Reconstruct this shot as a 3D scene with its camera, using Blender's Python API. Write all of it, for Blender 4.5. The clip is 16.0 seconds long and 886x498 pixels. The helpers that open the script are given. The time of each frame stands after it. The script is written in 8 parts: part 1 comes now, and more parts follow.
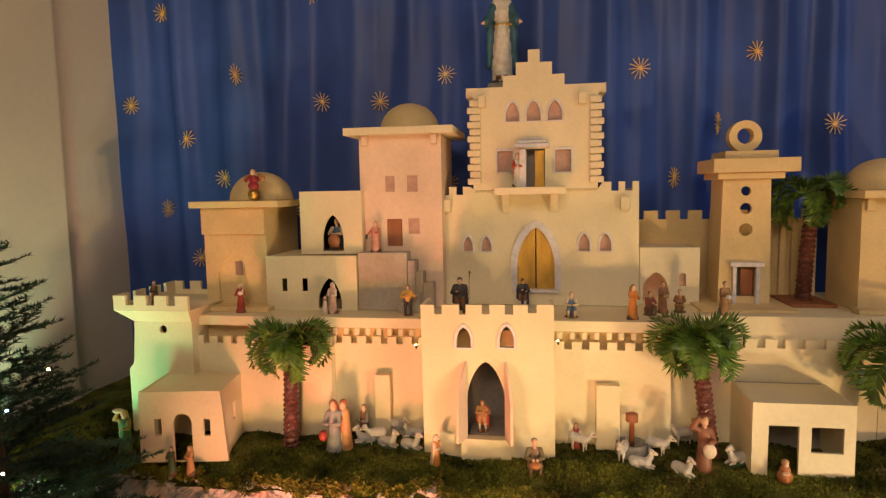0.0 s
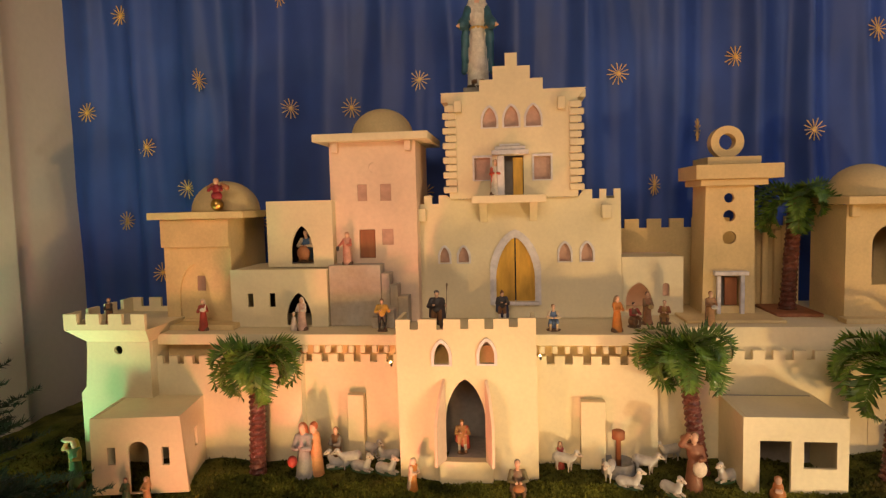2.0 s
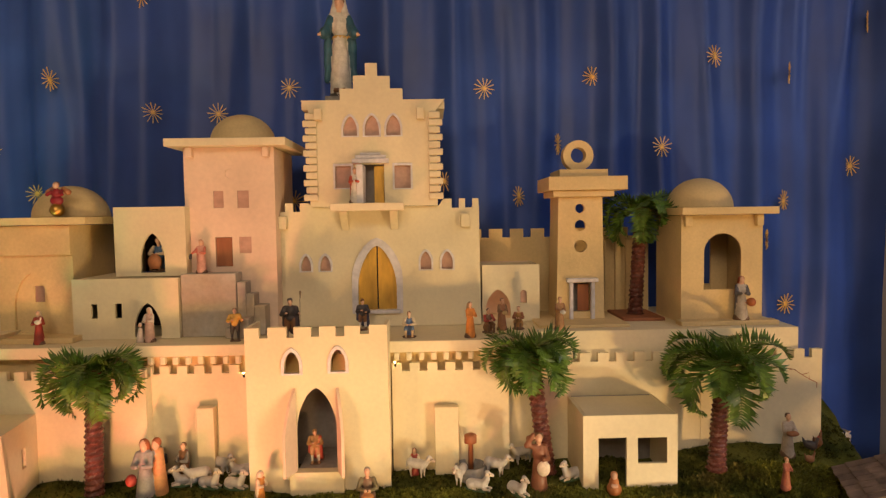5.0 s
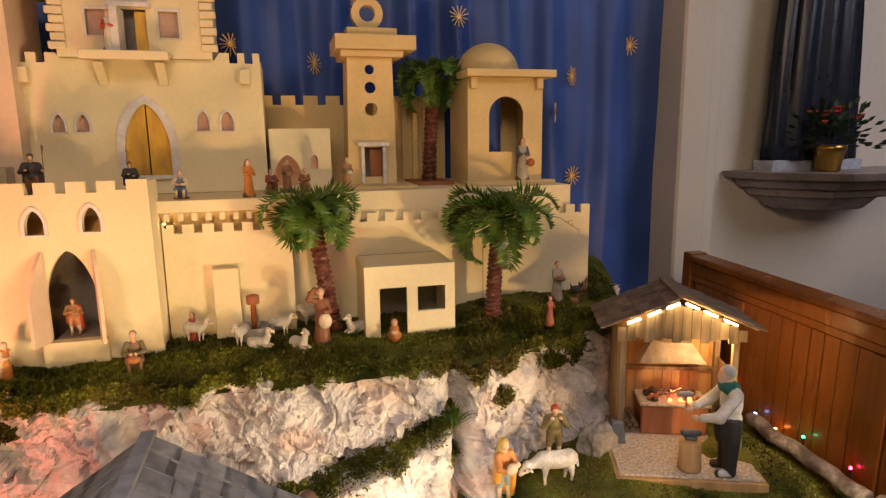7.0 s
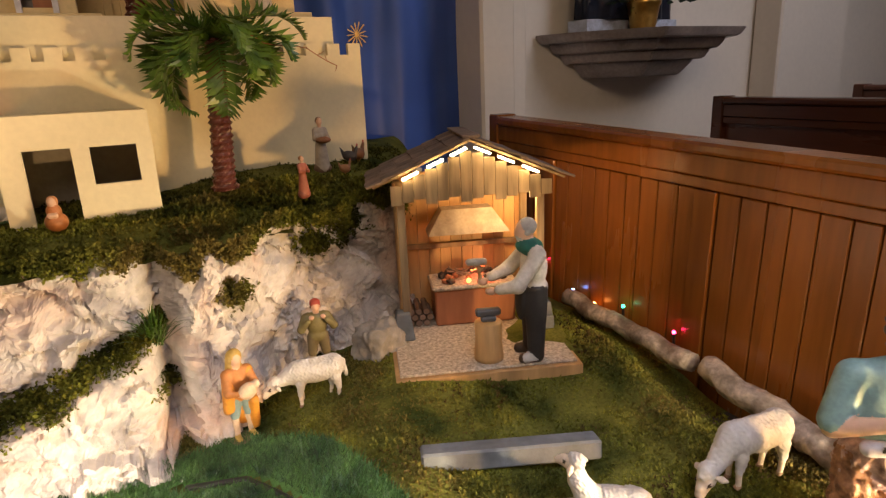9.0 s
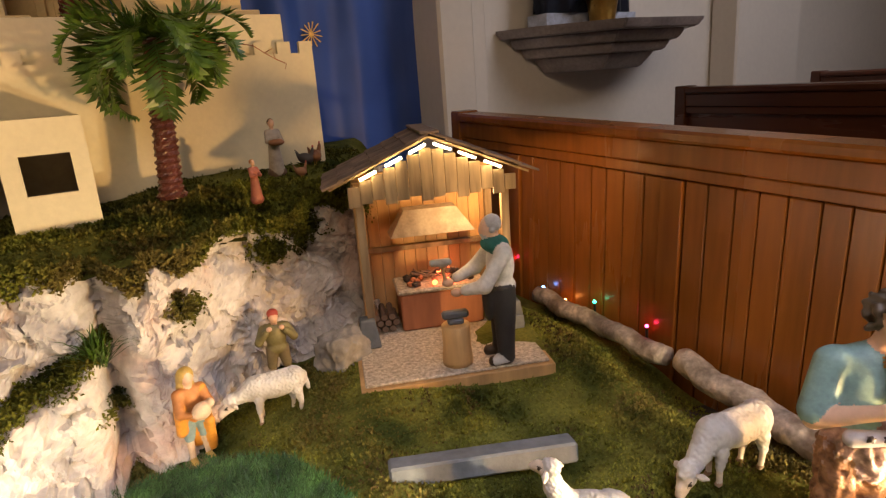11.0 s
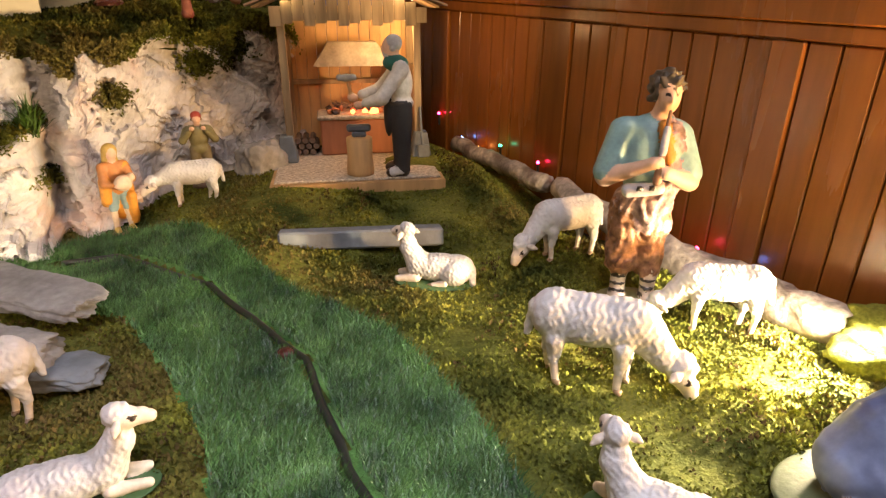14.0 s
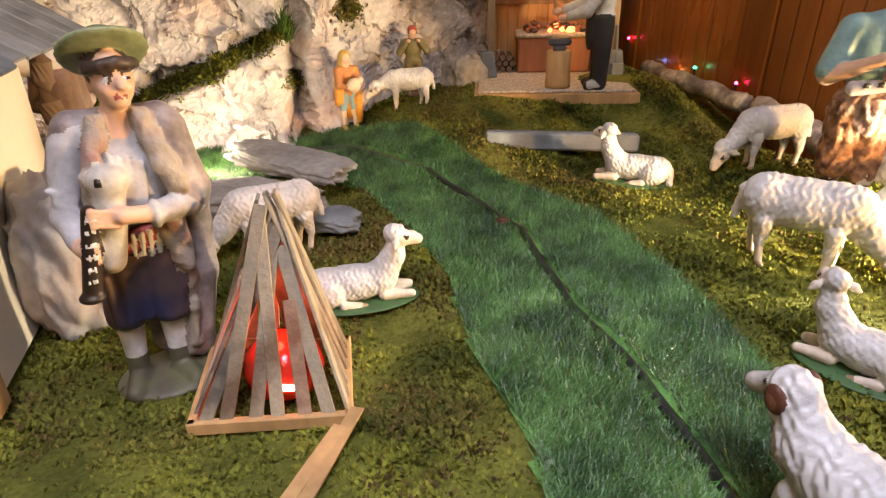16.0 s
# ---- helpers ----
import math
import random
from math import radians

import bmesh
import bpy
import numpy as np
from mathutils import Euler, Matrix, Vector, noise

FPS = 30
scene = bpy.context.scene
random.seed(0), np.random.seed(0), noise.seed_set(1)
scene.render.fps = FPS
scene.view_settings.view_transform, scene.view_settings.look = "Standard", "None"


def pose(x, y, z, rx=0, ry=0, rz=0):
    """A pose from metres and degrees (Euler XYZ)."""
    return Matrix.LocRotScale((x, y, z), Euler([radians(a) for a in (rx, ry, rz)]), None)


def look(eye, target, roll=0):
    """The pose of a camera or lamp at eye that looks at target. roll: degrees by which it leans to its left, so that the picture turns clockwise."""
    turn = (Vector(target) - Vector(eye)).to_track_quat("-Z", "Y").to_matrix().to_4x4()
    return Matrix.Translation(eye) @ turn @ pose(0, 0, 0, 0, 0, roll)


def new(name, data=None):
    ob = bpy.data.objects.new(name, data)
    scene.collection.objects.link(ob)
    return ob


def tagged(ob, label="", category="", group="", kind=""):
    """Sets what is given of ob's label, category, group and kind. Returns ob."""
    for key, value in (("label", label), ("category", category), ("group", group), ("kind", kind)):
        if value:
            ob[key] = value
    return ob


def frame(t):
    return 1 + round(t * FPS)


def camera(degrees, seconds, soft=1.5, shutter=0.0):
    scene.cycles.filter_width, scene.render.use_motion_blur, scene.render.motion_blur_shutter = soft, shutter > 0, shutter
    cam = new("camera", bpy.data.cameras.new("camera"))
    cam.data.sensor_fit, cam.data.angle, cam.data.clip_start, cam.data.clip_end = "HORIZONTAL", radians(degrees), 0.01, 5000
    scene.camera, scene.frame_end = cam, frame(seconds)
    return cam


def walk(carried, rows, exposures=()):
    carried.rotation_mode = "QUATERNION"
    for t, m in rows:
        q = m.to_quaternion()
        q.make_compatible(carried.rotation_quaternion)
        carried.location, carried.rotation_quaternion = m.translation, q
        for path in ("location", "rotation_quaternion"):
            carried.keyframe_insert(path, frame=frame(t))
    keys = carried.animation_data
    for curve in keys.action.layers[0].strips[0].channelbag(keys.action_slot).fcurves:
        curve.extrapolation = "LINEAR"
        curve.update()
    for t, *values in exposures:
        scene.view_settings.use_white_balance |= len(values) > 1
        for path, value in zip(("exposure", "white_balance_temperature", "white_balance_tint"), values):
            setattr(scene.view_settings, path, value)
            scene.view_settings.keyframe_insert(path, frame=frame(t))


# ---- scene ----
cam = camera(71.9, 16.0, soft=1.3)
METRES, EYE, TILT, LEAN, TURN = 2.0, 1.6, -5.4, 1.0, 9.0
ROWS = [
    (0.0, 0.0, 0.0, 0.0, 0.0, 0.0, -0.0),
    (0.5, -0.003, 0.0338, -0.0028, -1.89, 0.39, 0.76),
    (1.0, 0.0011, 0.0394, -0.0016, -1.68, 0.68, 0.71),
    (1.5, -0.0015, 0.0435, -0.0036, -1.76, 0.62, 0.7),
    (2.0, -0.0019, 0.0466, -0.0006, -2.41, 1.1, 0.59),
    (2.5, 0.0009, 0.0439, 0.0109, -3.2, 2.83, 0.67),
    (3.0, 0.0112, 0.0392, 0.0183, -4.2, 4.58, 1.11),
    (5.5, 0.1149, 0.0341, -0.027, -12.52, 1.47, 0.95),
    (6.0, 0.1416, 0.0369, -0.043, -15.5, -0.0, 1.66),
    (6.5, 0.1626, 0.0291, -0.0768, -18.93, -2.43, 2.76),
    (7.0, 0.1918, 0.0187, -0.1139, -23.5, -4.96, 1.92),
    (7.5, 0.2723, 0.0471, -0.1652, -27.19, -8.4, 3.14),
    (8.0, 0.3563, 0.0976, -0.214, -32.13, -9.77, 5.08),
    (8.5, 0.3979, 0.1376, -0.2498, -35.82, -10.73, 4.26),
    (11.0, 0.4372, 0.1665, -0.2633, -39.89, -10.85, 6.81),
    (11.5, 0.4614, 0.1326, -0.2792, -41.25, -11.24, 6.28),
    (12.0, 0.4887, 0.0916, -0.3039, -43.52, -12.45, 5.5),
    (12.5, 0.5046, 0.0637, -0.3282, -47.44, -14.96, 4.61),
    (13.0, 0.5064, 0.0499, -0.3403, -48.54, -16.22, 3.75),
    (13.5, 0.4842, 0.0341, -0.3493, -46.72, -16.74, 2.88),
    (14.0, 0.4395, 0.0275, -0.3714, -39.6, -17.3, 2.65),
    (14.5, 0.407, 0.0213, -0.3971, -31.56, -18.43, 2.74),
    (15.0, 0.3785, 0.013, -0.4122, -27.03, -19.64, 2.37),
    (15.5, 0.3641, 0.0017, -0.4151, -25.8, -20.31, 2.32),
    (16.0, 0.3543, -0.0024, -0.4061, -25.68, -20.83, 2.78),
]
EXPOSURES = [(0.0, 0.0), (16.0, 0.0)]
walk(cam, [(t, pose(0, 0, EYE, TILT, LEAN, TURN) @ pose(METRES * x, METRES * y, METRES * z, 90 + pitch, roll, yaw)) for t, x, y, z, yaw, pitch, roll in ROWS], EXPOSURES)

# ---- light: a dim church, hidden floodlights among the moss, coloured bulbs ----
from mathutils.geometry import tessellate_polygon

world = bpy.data.worlds.new("church_air")
scene.world = world
world.use_nodes = True
world.node_tree.nodes["Background"].inputs["Color"].default_value = (1.0, 0.86, 0.72, 1)
world.node_tree.nodes["Background"].inputs["Strength"].default_value = 0.04


def lamp(kind, name, place, watts, colour, size=0.03, target=None, spread=120, blend=0.5):
    data = bpy.data.lights.new(name, kind)
    data.energy, data.color = watts, colour
    if kind == "AREA":
        data.shape, data.size, data.size_y = "RECTANGLE", size[0], size[1]
        data.spread = radians(spread)
    else:
        data.shadow_soft_size = size
    if kind == "SPOT":
        data.spot_size, data.spot_blend = radians(spread), blend
    ob = new(name, data)
    ob.matrix_world = look(place, target) if target else pose(*place)
    return ob


WARM = (1.0, 0.57, 0.21)
lamp("SPOT", "flood_lamp_right", (1.775, 0.06, 0.57), 80, WARM, 0.03, (0.2, 2.0, 1.45), 105, 0.8)
lamp("SPOT", "flood_lamp_moss", (1.705, 0.425, 0.452), 72, (1.0, 0.82, 0.52), 0.02, (1.57, 0.54, 0.36), 130, 0.8)
lamp("SPOT", "flood_lamp_roof", (0.20, 1.12, 0.80), 10, WARM, 0.03, (0.1, 2.1, 1.75), 120, 1.0)
lamp("SPOT", "flood_lamp_left", (-0.55, 0.95, 0.60), 21, WARM, 0.03, (-0.6, 2.1, 1.55), 115, 1.0)
lamp("POINT", "flood_lamp_slab", (0.58, 1.30, 0.425), 2.9, (1.0, 0.80, 0.58), 0.03)
lamp("SPOT", "pink_lamp", (-0.62, 1.05, 0.50), 25, (1.0, 0.20, 0.16), 0.03, (-0.45, 1.9, 0.90), 110, 0.9)
lamp("SPOT", "green_lamp", (-1.55, 1.35, 0.62), 19, (0.20, 1.0, 0.45), 0.03, (-1.6, 1.85, 1.2), 100, 0.9)
lamp("SPOT", "pier_lamp", (-1.42, 1.35, 0.62), 16, (1.0, 0.46, 0.38), 0.03, (-1.95, 1.9, 1.9), 110, 1.0)
# three unseen area fills added to brighten foreground, curtain and right wall
lamp("AREA", "church_light", (0.85, -0.55, 2.7), 12, (0.80, 0.81, 1.0), (1.2, 0.9), (0.85, 0.15, 0.4), 64)
lamp("AREA", "choir_light", (-0.2, -1.6, 3.1), 36, (1.0, 0.74, 0.50), (2.0, 1.2), (-0.1, 2.3, 1.7), 140)
lamp("AREA", "nave_light", (3.6, 0.2, 3.1), 19, (0.92, 0.88, 0.98), (1.5, 1.5), (3.0, 2.2, 1.3), 120)
lamp("POINT", "shed_lamp", (1.535, 1.500, 0.790), 1.6, (1.0, 0.56, 0.22), 0.015)

# ---- materials ----


def mat(name, c, rough=0.6, var=0.16, scale=6.0, c2=None, bump=0.15, bscale=70.0, metal=0.0, stretch=(1, 1, 1), fine=0.12, piece=0.0, spec=0.5, glow=None, detail=6.0, c3=None):
    m = bpy.data.materials.new(name)
    m.use_nodes = True
    nt = m.node_tree
    b = nt.nodes["Principled BSDF"]
    b.inputs["Roughness"].default_value, b.inputs["Metallic"].default_value = rough, metal
    b.inputs["Specular IOR Level"].default_value = spec
    tc = nt.nodes.new("ShaderNodeTexCoord")
    mp = nt.nodes.new("ShaderNodeMapping")
    mp.inputs["Scale"].default_value = stretch
    nt.links.new(tc.outputs["Object"], mp.inputs["Vector"])

    def nz(s, d=detail):
        n = nt.nodes.new("ShaderNodeTexNoise")
        n.inputs["Scale"].default_value, n.inputs["Detail"].default_value = s, d
        nt.links.new(mp.outputs[0], n.inputs["Vector"])
        return n

    big, small = nz(scale), nz(bscale)
    ramp = nt.nodes.new("ShaderNodeValToRGB")
    lo = [v * (1 - var) for v in c]
    hi = list(c2) if c2 else [min(1, v * (1 + var)) for v in c]
    ramp.color_ramp.elements[0].position, ramp.color_ramp.elements[1].position = 0.32, 0.68
    ramp.color_ramp.elements[0].color, ramp.color_ramp.elements[1].color = (*lo, 1), (*hi, 1)
    nt.links.new(big.outputs["Fac"], ramp.inputs["Fac"])
    mul = nt.nodes.new("ShaderNodeMix")
    mul.data_type, mul.blend_type = "RGBA", "MULTIPLY"
    mul.inputs[0].default_value = 1.0
    gr = nt.nodes.new("ShaderNodeMapRange")
    gr.inputs[1].default_value, gr.inputs[2].default_value = 0.25, 0.75
    gr.inputs[3].default_value, gr.inputs[4].default_value = 1 - fine, 1 + fine
    nt.links.new(small.outputs["Fac"], gr.inputs[0])
    base = ramp.outputs[0]
    if c3:
        patch = nz(scale * 0.45)
        pm = nt.nodes.new("ShaderNodeMapRange")
        pm.inputs[1].default_value, pm.inputs[2].default_value = 0.52, 0.66
        nt.links.new(patch.outputs["Fac"], pm.inputs[0])
        mx = nt.nodes.new("ShaderNodeMix")
        mx.data_type = "RGBA"
        nt.links.new(pm.outputs[0], mx.inputs[0])
        nt.links.new(base, mx.inputs[6])
        mx.inputs[7].default_value = (*c3, 1)
        base = mx.outputs[2]
    nt.links.new(base, mul.inputs[6])
    nt.links.new(gr.outputs[0], mul.inputs[7])
    out = mul.outputs[2]
    if piece:
        oi = nt.nodes.new("ShaderNodeObjectInfo")
        gi = nt.nodes.new("ShaderNodeNewGeometry")
        ad = nt.nodes.new("ShaderNodeMath")
        ad.operation = "ADD"
        nt.links.new(oi.outputs["Random"], ad.inputs[0])
        nt.links.new(gi.outputs["Random Per Island"], ad.inputs[1])
        pr = nt.nodes.new("ShaderNodeMapRange")
        pr.inputs[1].default_value, pr.inputs[2].default_value = 0.2, 1.8
        pr.inputs[3].default_value, pr.inputs[4].default_value = 1 - piece, 1 + piece
        nt.links.new(ad.outputs[0], pr.inputs[0])
        m2 = nt.nodes.new("ShaderNodeMix")
        m2.data_type, m2.blend_type = "RGBA", "MULTIPLY"
        m2.inputs[0].default_value = 1.0
        nt.links.new(out, m2.inputs[6])
        nt.links.new(pr.outputs[0], m2.inputs[7])
        out = m2.outputs[2]
    nt.links.new(out, b.inputs["Base Color"])
    if bump:
        bp = nt.nodes.new("ShaderNodeBump")
        bp.inputs["Strength"].default_value, bp.inputs["Distance"].default_value = bump, 0.004
        nt.links.new(small.outputs["Fac"], bp.inputs["Height"])
        nt.links.new(bp.outputs[0], b.inputs["Normal"])
    rr = nt.nodes.new("ShaderNodeMapRange")
    rr.inputs[3].default_value, rr.inputs[4].default_value = max(0, rough - 0.08), min(1, rough + 0.08)
    nt.links.new(big.outputs["Fac"], rr.inputs[0])
    nt.links.new(rr.outputs[0], b.inputs["Roughness"])
    if glow:
        b.inputs["Emission Color"].default_value, b.inputs["Emission Strength"].default_value = (*glow[:3], 1), glow[3]
    return m


M = {}
M["cream"] = mat("cream_paint", (0.74, 0.66, 0.46), 0.75, 0.07, 5, bump=0.12, bscale=90, fine=0.04)
M["sand"] = mat("sand_paint", (0.68, 0.53, 0.28), 0.78, 0.10, 7, bump=0.2, bscale=120, fine=0.06)
M["rose"] = mat("rose_paint", (0.72, 0.56, 0.44), 0.78, 0.08, 6, bump=0.15, fine=0.05)
M["lilac"] = mat("lilac_trim_paint", (0.66, 0.64, 0.68), 0.7, 0.10, 20, bump=0.2)
M["ochre"] = mat("ochre_stained_door", (0.58, 0.34, 0.05), 0.55, 0.35, 18, bump=0.2, stretch=(1, 1, 0.3))
M["pane"] = mat("rose_window_backing", (0.48, 0.30, 0.24), 0.5, 0.15, 12)
M["brown_door"] = mat("red_brown_door", (0.34, 0.13, 0.06), 0.6, 0.25, 20, stretch=(1, 1, 0.2))
# platform cloth; on house back walls it paints in the doorway shade
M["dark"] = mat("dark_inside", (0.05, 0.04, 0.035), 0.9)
# grey for boards behind openings, with the indoor shade in the colour
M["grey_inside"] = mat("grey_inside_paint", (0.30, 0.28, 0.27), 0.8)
M["fade"] = mat("faded_wash_paint", (0.52, 0.42, 0.30), 0.8, 0.2, 9, c2=(0.46, 0.44, 0.40))
M["curtain"] = mat("blue_satin", (0.036, 0.086, 0.36), 0.45, 0.22, 3, bump=0.05, bscale=400, fine=0.04, spec=0.36)
M["straw"] = mat("gold_straw", (0.82, 0.52, 0.14), 0.32, 0.2, 40, spec=0.8)
M["plaster"] = mat("white_wall_plaster", (0.70, 0.64, 0.56), 0.85, 0.04, 1.5, bump=0.04, bscale=40, fine=0.03)
M["trunk"] = mat("palm_trunk_brown", (0.13, 0.045, 0.036), 0.26, 0.45, 60, bump=0.4, bscale=220)
M["frond"] = mat("palm_frond_green", (0.045, 0.135, 0.022), 0.36, 0.5, 30, c2=(0.14, 0.25, 0.035), bump=0.1, piece=0.35)
M["moss"] = mat("moss_green", (0.080, 0.102, 0.022), 0.95, 0.6, 9, c2=(0.20, 0.205, 0.032), c3=(0.115, 0.092, 0.026), bump=0.8, bscale=180, fine=0.35, spec=0.1, piece=0.6)
# darker moss; under the tufts its colour paints the shade of the gaps
M["moss_dark"] = mat("dark_moss", (0.06, 0.08, 0.016), 0.95, 0.5, 9, c2=(0.15, 0.15, 0.03), bump=0.8, bscale=180, fine=0.35, spec=0.1, piece=0.6)
M["turf"] = mat("artificial_turf", (0.026, 0.082, 0.024), 0.24, 0.4, 14, c2=(0.088, 0.195, 0.052), bump=0.5, bscale=300, fine=0.3, piece=0.85)
M["rock"] = mat("painted_paper_rock", (0.50, 0.47, 0.48), 0.6, 0.30, 14, c2=(0.70, 0.66, 0.64), bump=0.35, bscale=70, fine=0.14, detail=9, c3=(0.60, 0.46, 0.40))
M["stone"] = mat("grey_stone", (0.26, 0.25, 0.24), 0.8, 0.25, 14, bump=0.5, bscale=80, fine=0.2)
M["pew"] = mat("varnished_pew_wood", (0.26, 0.090, 0.016), 0.26, 0.30, 5, bump=0.04, bscale=60, stretch=(1, 1, 0.12), fine=0.15, spec=0.6)
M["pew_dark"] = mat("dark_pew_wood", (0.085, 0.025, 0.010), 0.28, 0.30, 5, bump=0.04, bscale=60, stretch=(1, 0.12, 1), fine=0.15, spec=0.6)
M["wood"] = mat("raw_pine_wood", (0.46, 0.28, 0.12), 0.6, 0.25, 16, bump=0.15, bscale=90, stretch=(1, 1, 0.15), fine=0.15, piece=0.15)
M["wood_burnt"] = mat("scorched_wood", (0.30, 0.20, 0.11), 0.7, 0.6, 30, c2=(0.42, 0.30, 0.17), bump=0.2, stretch=(1, 1, 0.12), fine=0.25, piece=0.25)
M["bark"] = mat("weathered_bark", (0.15, 0.10, 0.07), 0.85, 0.4, 18, bump=0.7, bscale=60, stretch=(1, 1, 0.25))
M["birch"] = mat("pale_birch_bark", (0.46, 0.39, 0.32), 0.8, 0.45, 30, bump=0.9, bscale=90, fine=0.35, c3=(0.22, 0.17, 0.13))
M["shingle"] = mat("grey_brown_shingle", (0.16, 0.115, 0.09), 0.8, 0.35, 25, bump=0.4, bscale=80, piece=0.35)
M["shingle_grey"] = mat("grey_shingle", (0.17, 0.18, 0.20), 0.8, 0.3, 25, bump=0.4, bscale=80, piece=0.3)
M["gravel"] = mat("pale_gravel", (0.46, 0.40, 0.32), 0.9, 0.35, 120, bump=0.8, bscale=260, fine=0.3)
M["slate"] = mat("blue_grey_slate", (0.17, 0.19, 0.21), 0.65, 0.25, 20, bump=0.4)
M["wool"] = mat("painted_wool", (0.54, 0.53, 0.53), 0.45, 0.14, 25, bump=0.4, bscale=120, fine=0.08)
M["hoof"] = mat("pale_brown_hoof", (0.30, 0.20, 0.13), 0.6)
M["eye"] = mat("dark_painted_detail", (0.03, 0.02, 0.015), 0.4)
M["brass"] = mat("brass", (0.55, 0.33, 0.08), 0.3, 0.15, 20, metal=1.0)
M["marble"] = mat("grey_marble", (0.30, 0.26, 0.25), 0.45, 0.4, 5, c2=(0.44, 0.38, 0.36), bump=0.1, fine=0.2)
M["fir"] = mat("dark_fir_needle", (0.014, 0.045, 0.022), 0.6, 0.4, 20, piece=0.4)
M["cable"] = mat("black_cable", (0.012, 0.014, 0.013), 0.5)
M["skin"] = mat("painted_skin", (0.66, 0.42, 0.30), 0.45, 0.08, 20, bump=0.05)


def glowing(name, c, strength):
    m = bpy.data.materials.new(name)
    m.use_nodes = True
    b = m.node_tree.nodes["Principled BSDF"]
    b.inputs["Base Color"].default_value = (*c, 1)
    b.inputs["Emission Color"].default_value, b.inputs["Emission Strength"].default_value = (*c, 1), strength
    return m


PAINTS = {}


def paint(c, rough=0.5):
    key = (tuple(c), rough)
    if key not in PAINTS:
        PAINTS[key] = mat("figure_paint", c, rough, 0.18, 40, bump=0.15, bscale=160, fine=0.08)
    return PAINTS[key]


# ---- mesh helpers ----


def link(name, me, material, parent=None, label=""):
    for m in material if isinstance(material, (list, tuple)) else [material]:
        me.materials.append(m)
    ob = new(name, me)
    if parent:
        ob.parent = parent
    if label:
        ob["label"] = label
    return ob


def part(name, bm, material, parent=None, label="", smooth=False):
    me = bpy.data.meshes.new(name)
    bmesh.ops.recalc_face_normals(bm, faces=bm.faces)
    bm.to_mesh(me)
    bm.free()
    if smooth:
        me.polygons.foreach_set("use_smooth", [True] * len(me.polygons))
    return link(name, me, material, parent, label)


def thing(name, place, label, category, group="", kind=""):
    ob = new(name)
    ob.location = place
    ob.empty_display_size = 0.02
    return tagged(ob, label, category, group, kind)


def under(ob, thing_ob):
    """Parent ob, built in world places, to a thing that stands elsewhere."""
    ob.parent = thing_ob
    ob.matrix_parent_inverse = thing_ob.matrix_basis.inverted()
    return ob


def add_box(bm, x0, x1, y0, y1, z0, z1, bevel=0.0015, m=None):
    r = bmesh.ops.create_cube(bm, size=1)
    vs = r["verts"]
    bmesh.ops.scale(bm, vec=(abs(x1 - x0), abs(y1 - y0), abs(z1 - z0)), verts=vs)
    bmesh.ops.translate(bm, vec=((x0 + x1) / 2, (y0 + y1) / 2, (z0 + z1) / 2), verts=vs)
    if bevel:
        es = list({e for v in vs for e in v.link_edges})
        vs = bmesh.ops.bevel(bm, geom=es, offset=bevel, segments=1, affect="EDGES")["verts"]
    if m is not None:
        bmesh.ops.transform(bm, matrix=m, verts=vs)
    return vs


def box(name, x0, x1, y0, y1, z0, z1, material, parent=None, label="", bevel=0.0015, m=None):
    bm = bmesh.new()
    add_box(bm, x0, x1, y0, y1, z0, z1, bevel, m)
    ob = part(name, bm, material, None, label)
    return under(ob, parent) if parent else ob


def board(name, outline, holes, y0, y1, material, parent=None, label="", m=None):
    """An upright board cut from an outline in x and z, with holes, from y0 (front) to y1."""
    loops = [outline] + list(holes)
    flat = [p for lp in loops for p in lp]
    tris = tessellate_polygon([[Vector((p[0], p[1], 0)) for p in lp] for lp in loops])
    n = len(flat)
    verts = [(p[0], y0, p[1]) for p in flat] + [(p[0], y1, p[1]) for p in flat]
    faces = [tuple(t) for t in tris] + [tuple(i + n for i in reversed(t)) for t in tris]
    s = 0
    for lp in loops:
        k = len(lp)
        for i in range(k):
            a, b = s + i, s + (i + 1) % k
            faces.append((a, b, b + n, a + n))
        s += k
    me = bpy.data.meshes.new(name)
    me.from_pydata(verts, [], faces)
    bm = bmesh.new()
    bm.from_mesh(me)
    bpy.data.meshes.remove(me)
    bmesh.ops.recalc_face_normals(bm, faces=bm.faces)
    if m is not None:
        bmesh.ops.transform(bm, matrix=m, verts=bm.verts)
    ob = part(name, bm, material, None, label)
    return under(ob, parent) if parent else ob


def rect(x0, x1, z0, z1):
    return [(x0, z0), (x1, z0), (x1, z1), (x0, z1)]


def gothic(x0, x1, z0, zt, rise=None, n=8):
    """A pointed opening."""
    w, c = x1 - x0, (x0 + x1) / 2
    rise = rise or min((zt - z0) * 0.6, w * 0.95)
    zs = zt - rise
    pts = [(x0, z0), (x1, z0)]
    for i in range(n + 1):
        a = i / n
        pts.append((x1 - (w / 2) * (1 - math.cos(a * math.pi / 2)) ** 0.9, zs + rise * math.sin(a * math.pi / 2) ** 1.0 * (0.8 + 0.2 * a)))
    pts[-1] = (c, zt)
    left = [(2 * c - x, z) for x, z in reversed(pts[2:-1])]
    return pts + left


def roundarch(x0, x1, z0, zt, n=14):
    c, r = (x0 + x1) / 2, (x1 - x0) / 2
    return [(x0, z0), (x1, z0)] + [(c + r * math.cos(math.pi * i / n), zt - r + r * math.sin(math.pi * i / n)) for i in range(n + 1)]


